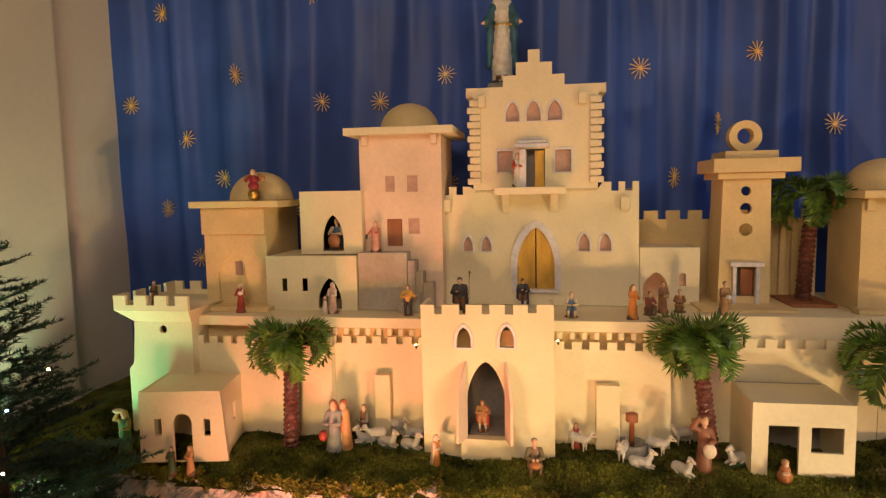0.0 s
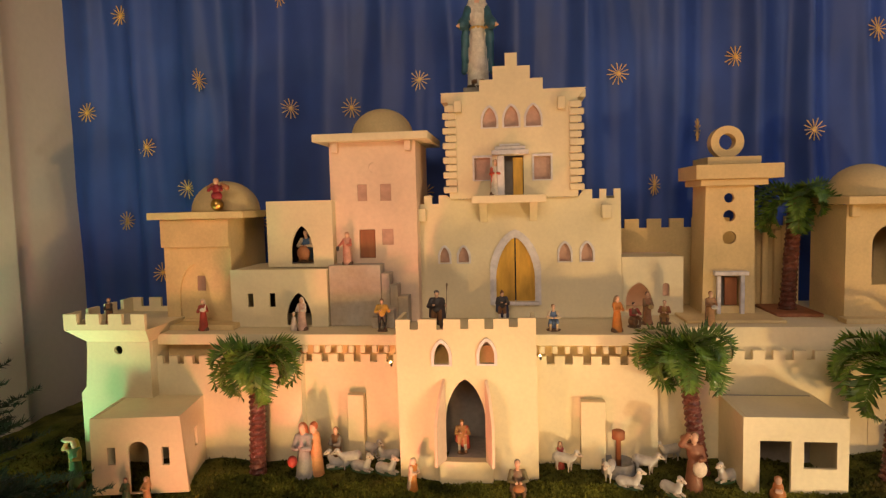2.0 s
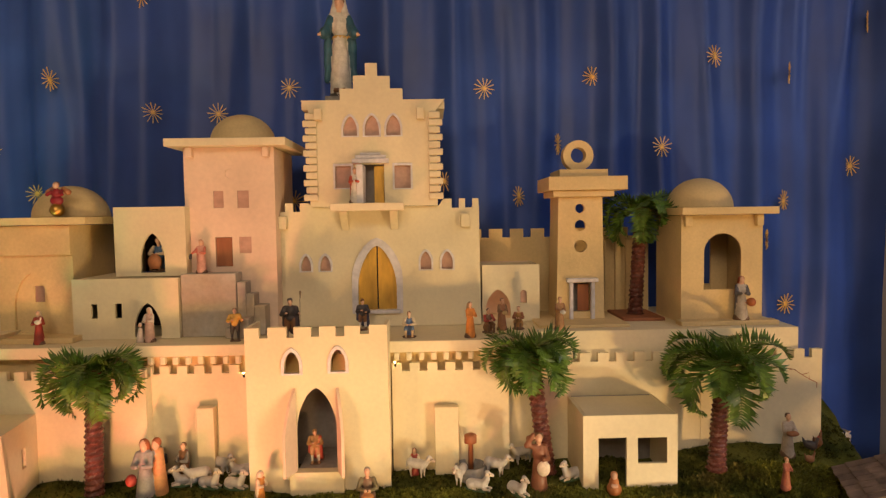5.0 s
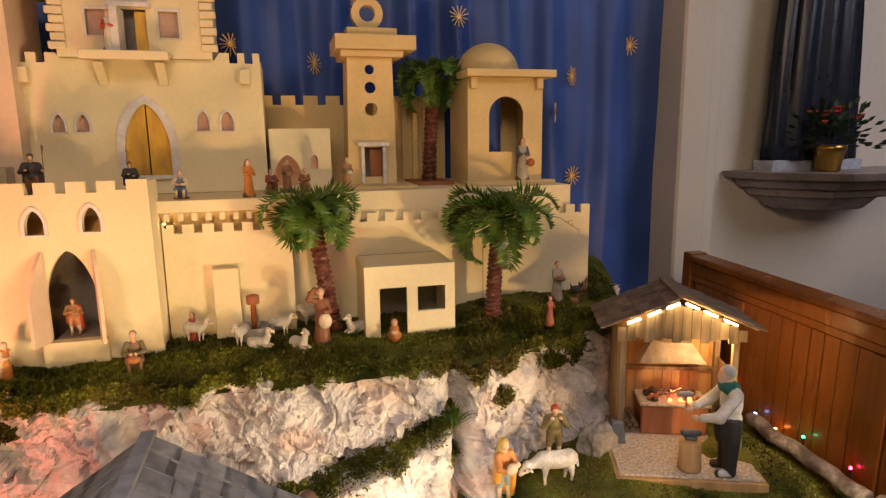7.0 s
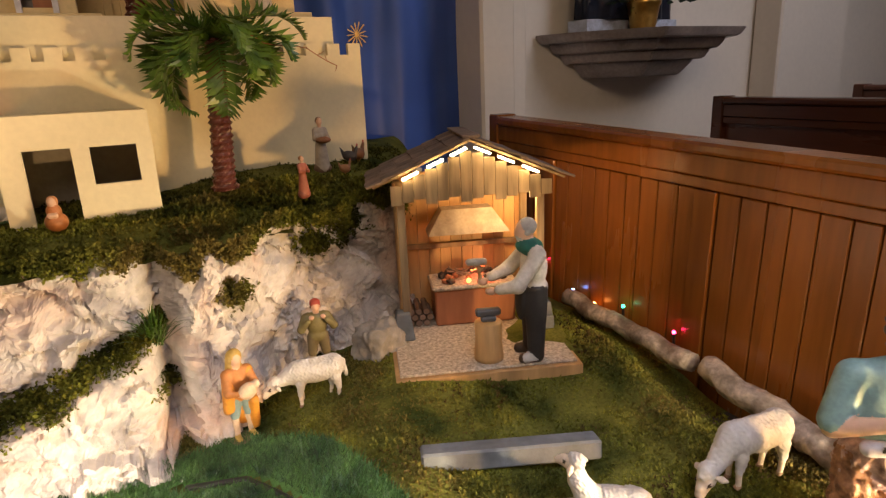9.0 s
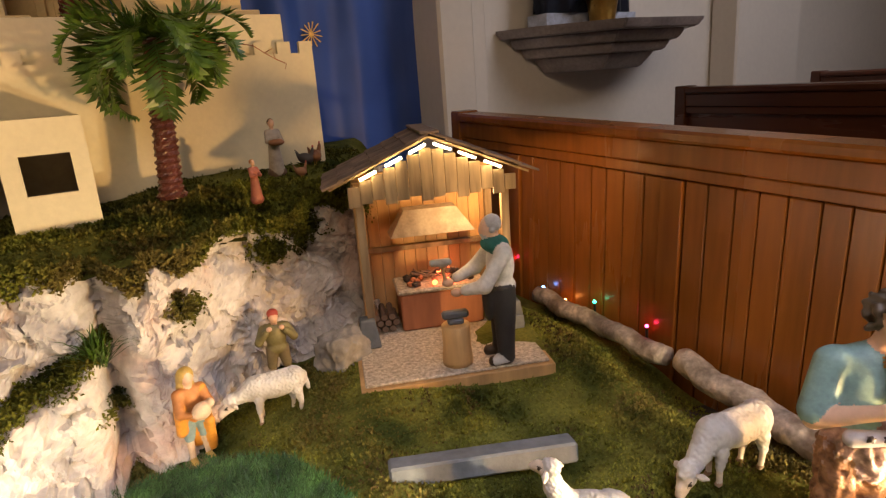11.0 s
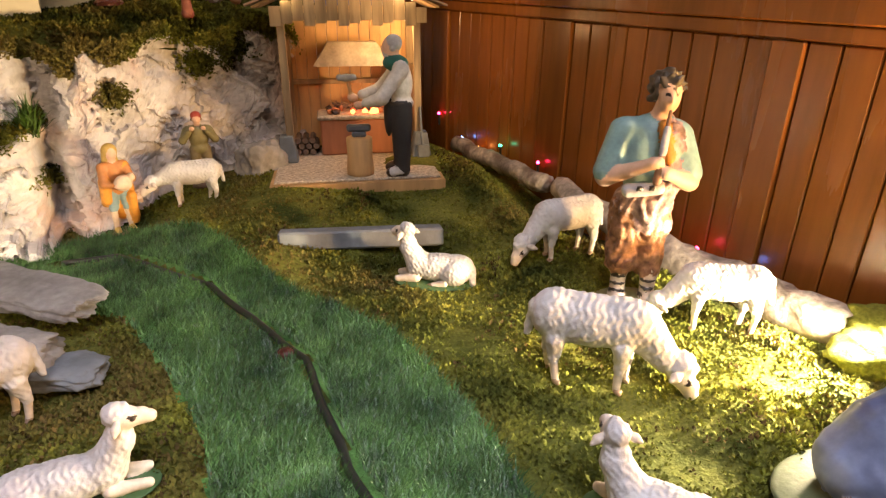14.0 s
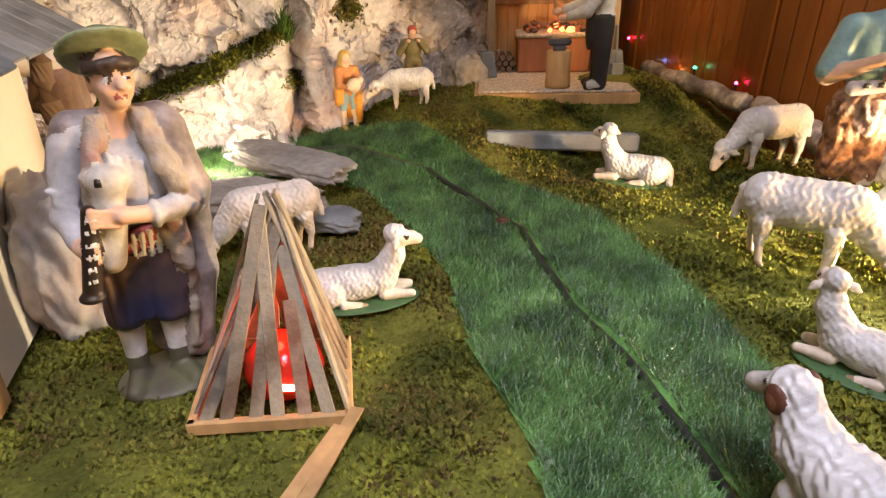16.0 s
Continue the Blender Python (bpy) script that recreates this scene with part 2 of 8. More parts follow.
def circle(cx, cz, r, n=20):
    return [(cx + r * math.cos(2 * math.pi * i / n), cz + r * math.sin(2 * math.pi * i / n)) for i in range(n)]


def battlement(x0, x1, z0, ztop, gaps, zgap):
    """The outline of a wall whose top edge has the given gaps (pairs of x)."""
    pts = [(x0, z0), (x1, z0), (x1, ztop)]
    for a, b in sorted(gaps, reverse=True):
        pts += [(b, ztop), (b, zgap), (a, zgap), (a, ztop)]
    pts.append((x0, ztop))
    return pts


def even_gaps(x0, x1, n, ratio=0.45):
    step = (x1 - x0) / (n + 1 - (1 - ratio))
    merlon, gap = step * (1 - ratio), step * ratio
    merlon = (x1 - x0 - n * gap) / (n + 1)
    return [(x0 + merlon + i * (merlon + gap), x0 + merlon + i * (merlon + gap) + gap) for i in range(n)]


def lathe(name, profile, material, parent=None, place=(0, 0, 0), n=24, label="", half=False, squash=1.0):
    bm = bmesh.new()
    rings = []
    for r, z in profile:
        rings.append([bm.verts.new((place[0] + r * math.cos(2 * math.pi * i / n), place[1] + squash * r * math.sin(2 * math.pi * i / n), place[2] + z)) for i in range(n)])
    for a, b in zip(rings, rings[1:]):
        for i in range(n):
            bm.faces.new((a[i], a[(i + 1) % n], b[(i + 1) % n], b[i]))
    bm.faces.new(rings[0])
    bm.faces.new(rings[-1])
    ob = part(name, bm, material, None, label, smooth=True)
    return under(ob, parent) if parent else ob


def dome(name, cx, cy, z, r, material, parent, h=None):
    h = h or r
    return lathe(name, [(r, 0)] + [(r * math.cos(a), h * math.sin(a)) for a in np.linspace(0.05, 1.5, 12)], material, parent, (cx, cy, z), 32)


def tube(bm, a, b, ra, rb, n=8, cap=True):
    a, b = Vector(a), Vector(b)
    q = (b - a).to_track_quat("Z", "Y")
    rings = [[bm.verts.new(p + q @ Vector((r * math.cos(2 * math.pi * i / n), r * math.sin(2 * math.pi * i / n), 0))) for i in range(n)] for p, r in ((a, ra), (b, rb))]
    for i in range(n):
        bm.faces.new((rings[0][i], rings[0][(i + 1) % n], rings[1][(i + 1) % n], rings[1][i]))
    if cap:
        bm.faces.new(list(reversed(rings[0])))
        bm.faces.new(rings[1])


def pipe(bm, pts, radii, n=8):
    """One bent tube through the points."""
    rings = []
    for i, p in enumerate(pts):
        d = Vector(pts[min(i + 1, len(pts) - 1)]) - Vector(pts[max(i - 1, 0)])
        q = d.to_track_quat("Z", "Y")
        r = radii if isinstance(radii, float) else radii[i]
        rings.append([bm.verts.new(Vector(p) + q @ Vector((r * math.cos(2 * math.pi * j / n), r * math.sin(2 * math.pi * j / n), 0))) for j in range(n)])
    for a, b in zip(rings, rings[1:]):
        for j in range(n):
            bm.faces.new((a[j], a[(j + 1) % n], b[(j + 1) % n], b[j]))
    bm.faces.new(list(reversed(rings[0])))
    bm.faces.new(rings[-1])


def fbm(x, y, z=0.0, octaves=4):
    return noise.fractal(Vector((x, y, z)), 0.8, 2.1, octaves, noise_basis="PERLIN_ORIGINAL")


# ---- the setting: church walls, floor, curtain, pews ----


def structure(ob, label, category):
    return tagged(ob, label, category, kind="structure")


structure(box("floor", -3.2, 7.2, -3.2, 2.6, -0.05, 0.0, M["stone"], bevel=0), "dull grey stone church floor", "floor")
structure(box("ceiling", -3.2, 7.2, -3.2, 2.8, 3.4, 3.5, M["plaster"], bevel=0), "plain plaster ceiling closing the church", "ceiling")
structure(box("wall_north", -3.2, 7.2, 2.56, 2.76, 0.0, 3.4, M["plaster"], bevel=0), "off-white plastered church wall behind the display", "wall")
structure(box("wall_west", -3.2, -3.0, -3.2, 2.56, 0.0, 3.4, M["plaster"], bevel=0), "off-white plastered side wall", "wall")
structure(box("wall_east", 7.0, 7.2, -3.2, 2.56, 0.0, 3.4, M["plaster"], bevel=0), "off-white plastered far wall", "wall")
structure(box("wall_south", -3.2, 7.2, -3.4, -3.2, 0.0, 3.4, M["plaster"], bevel=0), "off-white plastered wall behind the visitor", "wall")
structure(box("wall_pier_5", -2.6, -1.85, 2.121, 2.555, 0.0, 3.398, M["plaster"], bevel=0.006), "cream plastered recess beside the curtain", "wall")
structure(box("wall_pier_1", -2.6, -1.81, 1.2, 2.12, 0.0, 3.398, M["plaster"], bevel=0.01), "cream plastered pier beside the blue curtain", "wall")
structure(box("wall_pier_2", 1.955, 2.10, 2.30, 2.555, 0.0, 3.398, M["plaster"], bevel=0.01), "cream plastered pilaster beside the blue curtain", "wall")
structure(box("wall_pier_3", 2.10, 2.22, 2.40, 2.555, 0.0, 3.398, M["plaster"], bevel=0.006), "stepped plaster pilaster edge", "wall")
structure(box("wall_pier_4", 3.75, 4.30, 2.40, 2.555, 0.0, 3.398, M["plaster"], bevel=0.01), "cream plastered pilaster behind the pews", "wall")

# curtain with soft vertical folds
nx, nz = 460, 26
xs = np.linspace(-1.86, 1.965, nx)
zs = np.linspace(0.55, 3.0, nz)
verts, faces = [], []


def curtain_y(x, z):
    w = 0.55 + 0.5 * fbm(x * 1.3, 3.0, z * 0.25, 2)
    ph = x * 25 + 3.6 * fbm(x * 1.4, 0, 0.30 * z, 2)
    pleat = 0.5 + 0.5 * math.cos(ph + 0.45 * math.sin(ph))
    f = -0.058 * pleat * w + 0.007 * math.sin(x * 47 + 4 * fbm(x * 2.4, 5, z * 0.5, 2)) * w + 0.026 * fbm(x * 2.2, 9, z * 0.6, 3) + 0.006 * fbm(x * 9, 4, z * 1.6, 3)
    return 2.492 + f


for j, z in enumerate(zs):
    for i, x in enumerate(xs):
        verts.append((x, curtain_y(x, z), z))
for j in range(nz - 1):
    for i in range(nx - 1):
        a = j * nx + i
        faces.append((a, a + 1, a + nx + 1, a + nx))
me = bpy.data.meshes.new("backdrop_curtain")
me.from_pydata(verts, [], faces)
me.polygons.foreach_set("use_smooth", [True] * len(faces))
ob = link("backdrop_curtain", me, M["curtain"])
sol = ob.modifiers.new("cloth_thickness", "SOLIDIFY")
sol.thickness = 0.002
tagged(ob, "royal blue satin curtain hanging in soft vertical folds", "curtain", kind="structure")

# table that carries the display
structure(box("platform", -1.80, 1.82, -0.02, 2.46, 0.02, 0.34, M["dark"], bevel=0), "dark cloth-covered platform under the nativity display", "platform")


def pew(x, y0, y1, name, matp, top, boards):
    """A bench back of boards between rails."""
    t = thing(name, (x, (y0 + y1) / 2, 0), "varnished reddish-brown wooden church pew with a boarded back", "pew", "church pews")
    under(box("rail", x - 0.010, x + 0.05, y0, y1, top - 0.072, top - 0.025, matp, bevel=0.003), t)
    under(box("cap", x - 0.022, x + 0.06, y0, y1, top - 0.024, top, matp, bevel=0.006), t)
    under(box("lower_rail", x - 0.006, x + 0.05, y0, y1, top - 0.097, top - 0.0735, matp, bevel=0.002), t)
    under(box("back_panel", x + 0.012, x + 0.045, y0, y1, 0.02, top - 0.098, matp, bevel=0), t)
    under(box("end_post", x - 0.012, x + 0.06, y1 + 0.001, y1 + 0.05, 0.0, top + 0.004, matp, bevel=0.004), t)
    if boards:
        y = y1 - 0.02
        k = 0
        while y > y0 + 0.1:
            w = 0.047 + 0.010 * ((k * 7) % 3) / 2
            under(box("board", x - 0.001, x + 0.011, y - w, y - 0.0022, 0.03, top - 0.100, matp, bevel=0.0022), t)
            if k % 9 == 3:
                under(box("stile", x - 0.008, x + 0.011, y - w - 0.055, y - w - 0.001, 0.03, top - 0.100, matp, bevel=0.002), t)
                y -= 0.056
            y -= w
            k += 1
    return t


near_pew = pew(1.835, -1.2, 2.03, "church_pew", M["pew"], 0.873, True)
near_pew.rotation_euler = (radians(1.8), 0, 0)
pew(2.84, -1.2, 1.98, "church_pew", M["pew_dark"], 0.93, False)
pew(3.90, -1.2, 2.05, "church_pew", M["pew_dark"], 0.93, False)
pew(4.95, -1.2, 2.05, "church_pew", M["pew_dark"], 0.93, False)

# console shelf with a potted plant under a dark-robed statue
SX, SY = 2.865, 2.44
t = thing("console_shelf", (SX, SY, 1.0), "weathered grey-pink marble console shelf on the wall", "shelf")


def half_octagon(name, w, d, z0, z1, taper, parent):
    bm = bmesh.new()
    rings = []
    for z, k in ((z0, taper), (z1, 1.0)):
        rings.append([bm.verts.new((SX + px * w * k, 2.555 - py * d * k, z)) for px, py in ((-1, 0), (-0.86, 0.45), (-0.45, 1), (0.45, 1), (0.86, 0.45), (1, 0))])
    for i in range(6):
        j = (i + 1) % 6
        bm.faces.new((rings[0][i], rings[0][j], rings[1][j], rings[1][i]))
    bm.faces.new(list(reversed(rings[0])))
    bm.faces.new(rings[1])
    bmesh.ops.bevel(bm, geom=bm.edges[:], offset=0.006, segments=2, affect="EDGES")
    return under(part(name, bm, M["marble"]), parent)


half_octagon("slab", 0.50, 0.46, 1.16, 1.195, 0.94, t)
half_octagon("moulding", 0.43, 0.39, 1.118, 1.159, 0.93, t)
half_octagon("moulding", 0.37, 0.34, 1.078, 1.117, 0.92, t)
half_octagon("bracket", 0.30, 0.28, 1.015, 1.077, 0.80, t)

# ---- terrain ----


def sstep(a, b, v):
    k = min(1, max(0, (v - a) / (b - a)))
    return k * k * (3 - 2 * k)


def low_ground(x, y):
    z = 0.372 + 0.012 * fbm(x * 4, y * 4, 1) + 0.095 * sstep(1.02, 1.42, y) * sstep(0.72, 1.25, x)
    z += 0.02 * sstep(1.35, 1.7, x) * sstep(0.3, 0.9, y) - 0.075 * sstep(1.62, 1.78, x) * sstep(0.75, 1.2, y)
    return z


def cliff_line(x):
    return 1.625 + 0.03 * fbm(x * 3, 7, 0) + 0.09 * sstep(0.75, 1.15, x) + 0.06 * sstep(1.1, 1.4, x) + 0.5 * sstep(1.42, 1.66, x)


def high_ground(x, y):
    d = y - cliff_line(x)
    z = 0.792 + 0.022 * sstep(0.0, 0.2, d) + 0.035 * sstep(0.80, 1.05, x) * sstep(0.02, 0.14, d) + 0.010 * fbm(x * 6, y * 6, 3)
    return z - 0.05 * (1 - sstep(-0.02, 0.05, d))


def sheet(name, x0, x1, y0, y1, step, fn, material, keep=None):
    nx, ny = int((x1 - x0) / step) + 1, int((y1 - y0) / step) + 1
    verts, faces, index = [], [], {}
    for j in range(ny):
        for i in range(nx):
            x, y = x0 + i * step, y0 + j * step
            verts.append((x, y, fn(x, y)))
    for j in range(ny - 1):
        for i in range(nx - 1):
            if keep is None or keep(x0 + (i + 0.5) * step, y0 + (j + 0.5) * step):
                a = j * nx + i
                faces.append((a, a + 1, a + nx + 1, a + nx))
    me = bpy.data.meshes.new(name)
    me.from_pydata(verts, [], faces)
    me.polygons.foreach_set("use_smooth", [True] * len(faces))
    bm = bmesh.new()
    bm.from_mesh(me)
    bmesh.ops.delete(bm, geom=[v for v in bm.verts if not v.link_faces], context="VERTS")
    bm.to_mesh(me)
    bm.free()
    return link(name, me, material)


# ground sheets are darkened so the gaps between tufts read as shadowed
structure(sheet("ground", -1.8, 1.82, 0.0, 2.45, 0.02, low_ground, M["moss_dark"], lambda x, y: y < cliff_line(x) + 0.1), "mossy green ground of the nativity landscape", "ground")
structure(sheet("ground_terrace", -1.8, 1.82, 1.55, 2.46, 0.015, high_ground, M["moss_dark"], lambda x, y: y > cliff_line(x) - 0.03 and x < 1.66), "dark mossy plateau in front of the town walls", "ground")


def cliff_top(x):
    return 0.762 + 0.050 * fbm(x * 6, 2, 0) - 0.02 * sstep(0.8, 0.75, abs(x - 0.79) * 10)




def rock_y(x, z):
    v = (z - 0.355) / (cliff_top(x) - 0.355)
    y = cliff_line(x) - 0.015 - 0.05 * max(0, 1 - v) ** 1.5
    line = 0.40 + (x - 0.25) * 0.40
    if 0.2 < x < 0.80:
        y -= 0.085 * sstep(line + 0.02, line - 0.015, z) * sstep(0.2, 0.3, x) * sstep(0.80, 0.76, x)
    y -= 0.03 * sstep(0.80, 0.84, x) * sstep(1.02, 0.94, x)
    y += 0.05 * math.exp(-((x - 0.79) / 0.018) ** 2)
    wx, wz = x + 0.05 * fbm(x * 9, 0, z * 9), z + 0.05 * fbm(x * 9, 6, z * 9)
    for sc, amp in ((6.0, 0.48), (13.0, 0.40), (30.0, 0.40)):
        px, pz = (wx + 0.35 * wz) * sc, (wz - 0.2 * wx) * sc * 0.8
        d, pts = noise.voronoi(Vector((px, 0.0, pz)), distance_metric="DISTANCE")
        c = pts[0]
        gx, gz = math.sin(c.x * 12.9 + c.z * 78.2 + sc), math.sin(c.x * 39.3 + c.z * 11.1 + 2 * sc)
        y -= amp * (gx * (px - c.x) + gz * (pz - c.z)) / sc * 0.55 + 0.06 / sc * math.sin(c.x * 91 + c.z * 47)
    y -= 0.026 * (0.5 - abs(fbm(9 * (0.9 * wx + 0.5 * wz), 1, wz * 5, 3))) + 0.005 * abs(fbm(x * 60, 2, z * 60, 3))
    return y


nx, nz = 760, 96
verts, faces = [], []
for j in range(nz):
    for i in range(nx):
        x = -1.75 + 3.41 * i / (nx - 1)
        z = 0.355 + j / (nz - 1) * (cliff_top(x) - 0.355)
        verts.append((x + 0.012 * fbm(x * 15, 8, z * 15), rock_y(x, z), z))
for j in range(nz - 1):
    for i in range(nx - 1):
        a = j * nx + i
        faces.append((a, a + 1, a + nx + 1, a + nx))
me = bpy.data.meshes.new("rock_face")
me.from_pydata(verts, [], faces)
structure(link("rock_face", me, M["rock"]), "crumpled painted paper rock face in pale grey and pink", "rock face")


# ---- the town ----


def framed(t, kind, x0, x1, z0, z1, y, w=0.007, pane=None, shape=gothic, label="", rise=None):
    """A window: a proud frame and a backing pane."""
    win = under(new(kind), t)
    win.empty_display_size = 0.01
    args = {"rise": rise} if shape is gothic and rise else {}
    outer = shape(x0 - w, x1 + w, z0 - w * 0.6, z1 + w * 1.3, **args)
    inner = shape(x0, x1, z0, z1, **args)
    under(board("frame", outer, [inner], y - 0.004, y + 0.004, M["lilac"]), t).parent = win
    for o in win.children:
        o.matrix_parent_inverse = Matrix()
    if pane:
        p = board("pane", shape(x0 - 0.001, x1 + 0.001, z0 - 0.001, z1 + 0.001, **args), [], y + 0.012, y + 0.016, pane)
        p.parent = win
    win.matrix_parent_inverse = Matrix()
    win.parent = t
    win.matrix_parent_inverse = t.matrix_basis.inverted()
    return win


def house(name, label, x0, x1, y0, y1, z0, z1, material, holes=(), outline=None, wall=0.010, roof=True, lid=0.0, back=True, group="town buildings", inside=None):
    """A hollow wooden model house: boards for each wall and a roof."""
    t = thing(name, ((x0 + x1) / 2, (y0 + y1) / 2, z0), label, "model house", group)
    board("front_wall", outline or rect(x0, x1, z0, z1), holes, y0, y0 + wall, material, t)
    for xa in (x0, x1 - wall):
        box("side_wall", xa, xa + wall, y0 + wall, y1, z0, z1 - 0.001, material, t)
    if back:
        box("back_wall", x0 + wall, x1 - wall, y1 - wall, y1, z0, z1 - 0.001, inside or material, t)
    if roof:
        box("roof", x0 + wall, x1 - wall, y0 + wall, y1 - wall, z1 - wall - 0.004 - lid, z1 - 0.004 - lid, material, t)
    return t


C, S, R = M["cream"], M["sand"], M["rose"]

# terrace that carries the upper town
terr = thing("town_terrace", (0, 2.1, 0.8), "cream-painted wooden terrace carrying the upper town", "terrace")
box("deck", -1.16, 0.47, 1.845, 2.42, 1.172, 1.205, C, terr)
box("deck", 0.4705, 1.30, 1.952, 2.42, 1.095, 1.205, C, terr)
box("support_wall", -1.15, 0.465, 2.02, 2.04, 0.79, 1.171, S, terr)
box("riser", -1.155, 0.466, 1.90, 1.912, 1.10, 1.1715, S, terr)

for a, b in ((-0.66, -0.36), (0.05, 0.46)):
    x = a
    while x < b:
        box("corbel", x, x + 0.016, 1.8455, 1.862, 1.148, 1.1715, C, terr, "", 0.003)
        x += 0.036

# lower walls with battlements
for x0, x1, y, n, top in ((-1.13, -0.662, 1.835, 9, 1.138), (-0.689, -0.356, 1.875, 6, 1.138), (0.042, 0.385, 1.862, 6, 1.137), (0.386, 1.361, 1.93, 15, 1.14)):
    wt = thing("town_wall", ((x0 + x1) / 2, y, 0.8), "cream wooden town wall with a row of square battlements", "town wall", "lower town walls")
    if x1 > 1.3:
        board("wall", battlement(x0, 0.983, 0.79, top, even_gaps(x0, 0.983, 10, 0.40), top - 0.027), [], y, y + 0.014, C, wt)
        board("wall", battlement(0.985, x1, 0.79, top, even_gaps(1.0, x1, 6, 0.40), top - 0.027), [], y, y + 0.014, C, wt)
    else:
        board("wall", battlement(x0, x1, 0.79, top, even_gaps(x0, x1, n, 0.42), top - 0.024), [], y, y + 0.014, C, wt)
for xa, ya, yb in ((-0.674, 1.8495, 1.8745), (0.371, 1.8765, 1.9295)):
    ob = box("wall_return", xa, xa + 0.012, ya, yb, 0.79, 1.112, C)
    tagged(ob, "short cream return of the stepped town wall", "town wall", "wall returns")
box("buttress", 0.165, 0.235, 1.835, 1.861, 0.79, 1.012, C, None)
tagged(bpy.context.scene.objects["buttress"], "cream wooden buttress against the town wall", "buttress", "wall buttresses")
ob = box("buttress", -0.525, -0.475, 1.845, 1.874, 0.79, 1.02, C, None)
tagged(ob, "cream wooden buttress against the town wall", "buttress", "wall buttresses")

# gatehouse
g = thing("gatehouse", (-0.157, 1.85, 0.8), "cream gatehouse with battlements, two pointed windows and an open gothic gate", "gatehouse")
X0, X1 = -0.352, 0.038
ol = [(X0 + 0.004, 0.79), (X1 + 0.004, 0.79), (X1, 1.27), (-0.011, 1.27), (-0.011, 1.245), (-0.036, 1.245), (-0.036, 1.268), (-0.078, 1.268), (-0.078, 1.24), (-0.103, 1.24), (-0.103, 1.268), (-0.147, 1.268), (-0.147, 1.24), (-0.170, 1.24), (-0.170, 1.267), (-0.217, 1.267), (-0.217, 1.238), (-0.237, 1.238), (-0.237, 1.267), (-0.288, 1.267), (-0.288, 1.238), (-0.312, 1.238), (-0.312, 1.266), (X0, 1.266)]
board("front_wall", ol, [gothic(-0.217, -0.103, 0.868, 1.098, 0.12), gothic(-0.245, -0.203, 1.140, 1.20, 0.04), gothic(-0.118, -0.077, 1.143, 1.205, 0.04)], 1.755, 1.769, C, g)
for xa in (X0, X1 - 0.012):
    box("side_wall", xa, xa + 0.012, 1.770, 1.875, 0.79, 1.266, C, g)
box("deck", X0 + 0.0125, X1 - 0.0125, 1.770, 1.90, 1.20, 1.215, C, g)
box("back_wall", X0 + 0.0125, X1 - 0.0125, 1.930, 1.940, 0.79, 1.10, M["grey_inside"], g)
box("threshold", -0.235, -0.085, 1.738, 1.7545, 0.79, 0.868, C, g)
framed(g, "window", -0.245, -0.203, 1.140, 1.20, 1.755, 0.008)
framed(g, "window", -0.118, -0.077, 1.143, 1.205, 1.755, 0.008)
for sx, px in ((-1, -0.219), (1, -0.101)):
    half = [(0.0, 0.868), (0.057, 0.868), (0.057, 1.098), (0.030, 1.062), (0.010, 1.015), (0.0, 0.985)]
    mm = Matrix.Translation((px, 1.752, 0)) @ Matrix.Rotation(radians(250 if sx < 0 else 290), 4, "Z") @ Matrix.Translation((0, 0, 0))
    flip = [(0.057 - x, z) for x, z in half]
    board("gate_leaf", flip, [], -0.004, 0.004, R, g, "open rose-brown gate leaf", mm)

# keep with the great gold door
k = thing("keep", (-0.015, 2.15, 1.2), "large cream keep with stepped battlements and a golden gothic door", "keep")
ol = [(-0.348, 1.207), (0.325, 1.207), (0.320, 1.622), (0.300, 1.622), (0.300, 1.592), (0.276, 1.592), (0.276, 1.622), (0.256, 1.622), (0.256, 1.592), (0.232, 1.592), (0.232, 1.622), (0.205, 1.622), (0.190, 1.60), (-0.22, 1.60), (-0.235, 1.614), (-0.262, 1.614), (-0.262, 1.586), (-0.285, 1.586), (-0.285, 1.614), (-0.31, 1.614), (-0.31, 1.586), (-0.33, 1.586), (-0.33, 1.614), (-0.352, 1.614)]
wins = [(-0.262, -0.230, 1.392, 1.442), (-0.200, -0.166, 1.392, 1.442), (0.127, 0.163, 1.392, 1.450), (0.197, 0.233, 1.392, 1.450)]
board("front_wall", ol, [gothic(-0.078, 0.048, 1.262, 1.472, 0.13)] + [gothic(*w, 0.035) for w in wins], 2.09, 2.104, C, k)
for xa in (-0.35, 0.311):
    box("side_wall", xa, xa + 0.012, 2.1045, 2.33, 1.207, 1.60, C, k)
box("roof", -0.337, 0.310, 2.1045, 2.33, 1.572, 1.586, C, k)
for w in wins:
    framed(k, "window", *w, 2.09, 0.006, M["pane"], rise=0.035)
framed(k, "door_frame", -0.078, 0.048, 1.262, 1.472, 2.09, 0.020, None, rise=0.13)
box("sill", -0.09, 0.06, 2.075, 2.0895, 1.250, 1.262, M["lilac"], k)
dl = gothic(-0.078, 0.048, 1.262, 1.472, 0.13)
for sx in (-1, 1):
    c0 = -0.015
    leaf = [(c0 + sx * 0.002, 1.262)] + sorted([p for p in dl if (p[0] - c0) * sx > 0.003], key=lambda p: p[1]) + [(c0 + sx * 0.002, 1.470)]
    board("door_leaf", leaf, [], 2.10, 2.108, M["ochre"], k, "golden stained door leaf")
for cx in (-0.318, 0.275):
    box("corbel", cx - 0.015, cx + 0.015, 2.066, 2.0895, 1.53, 1.572, C, k)

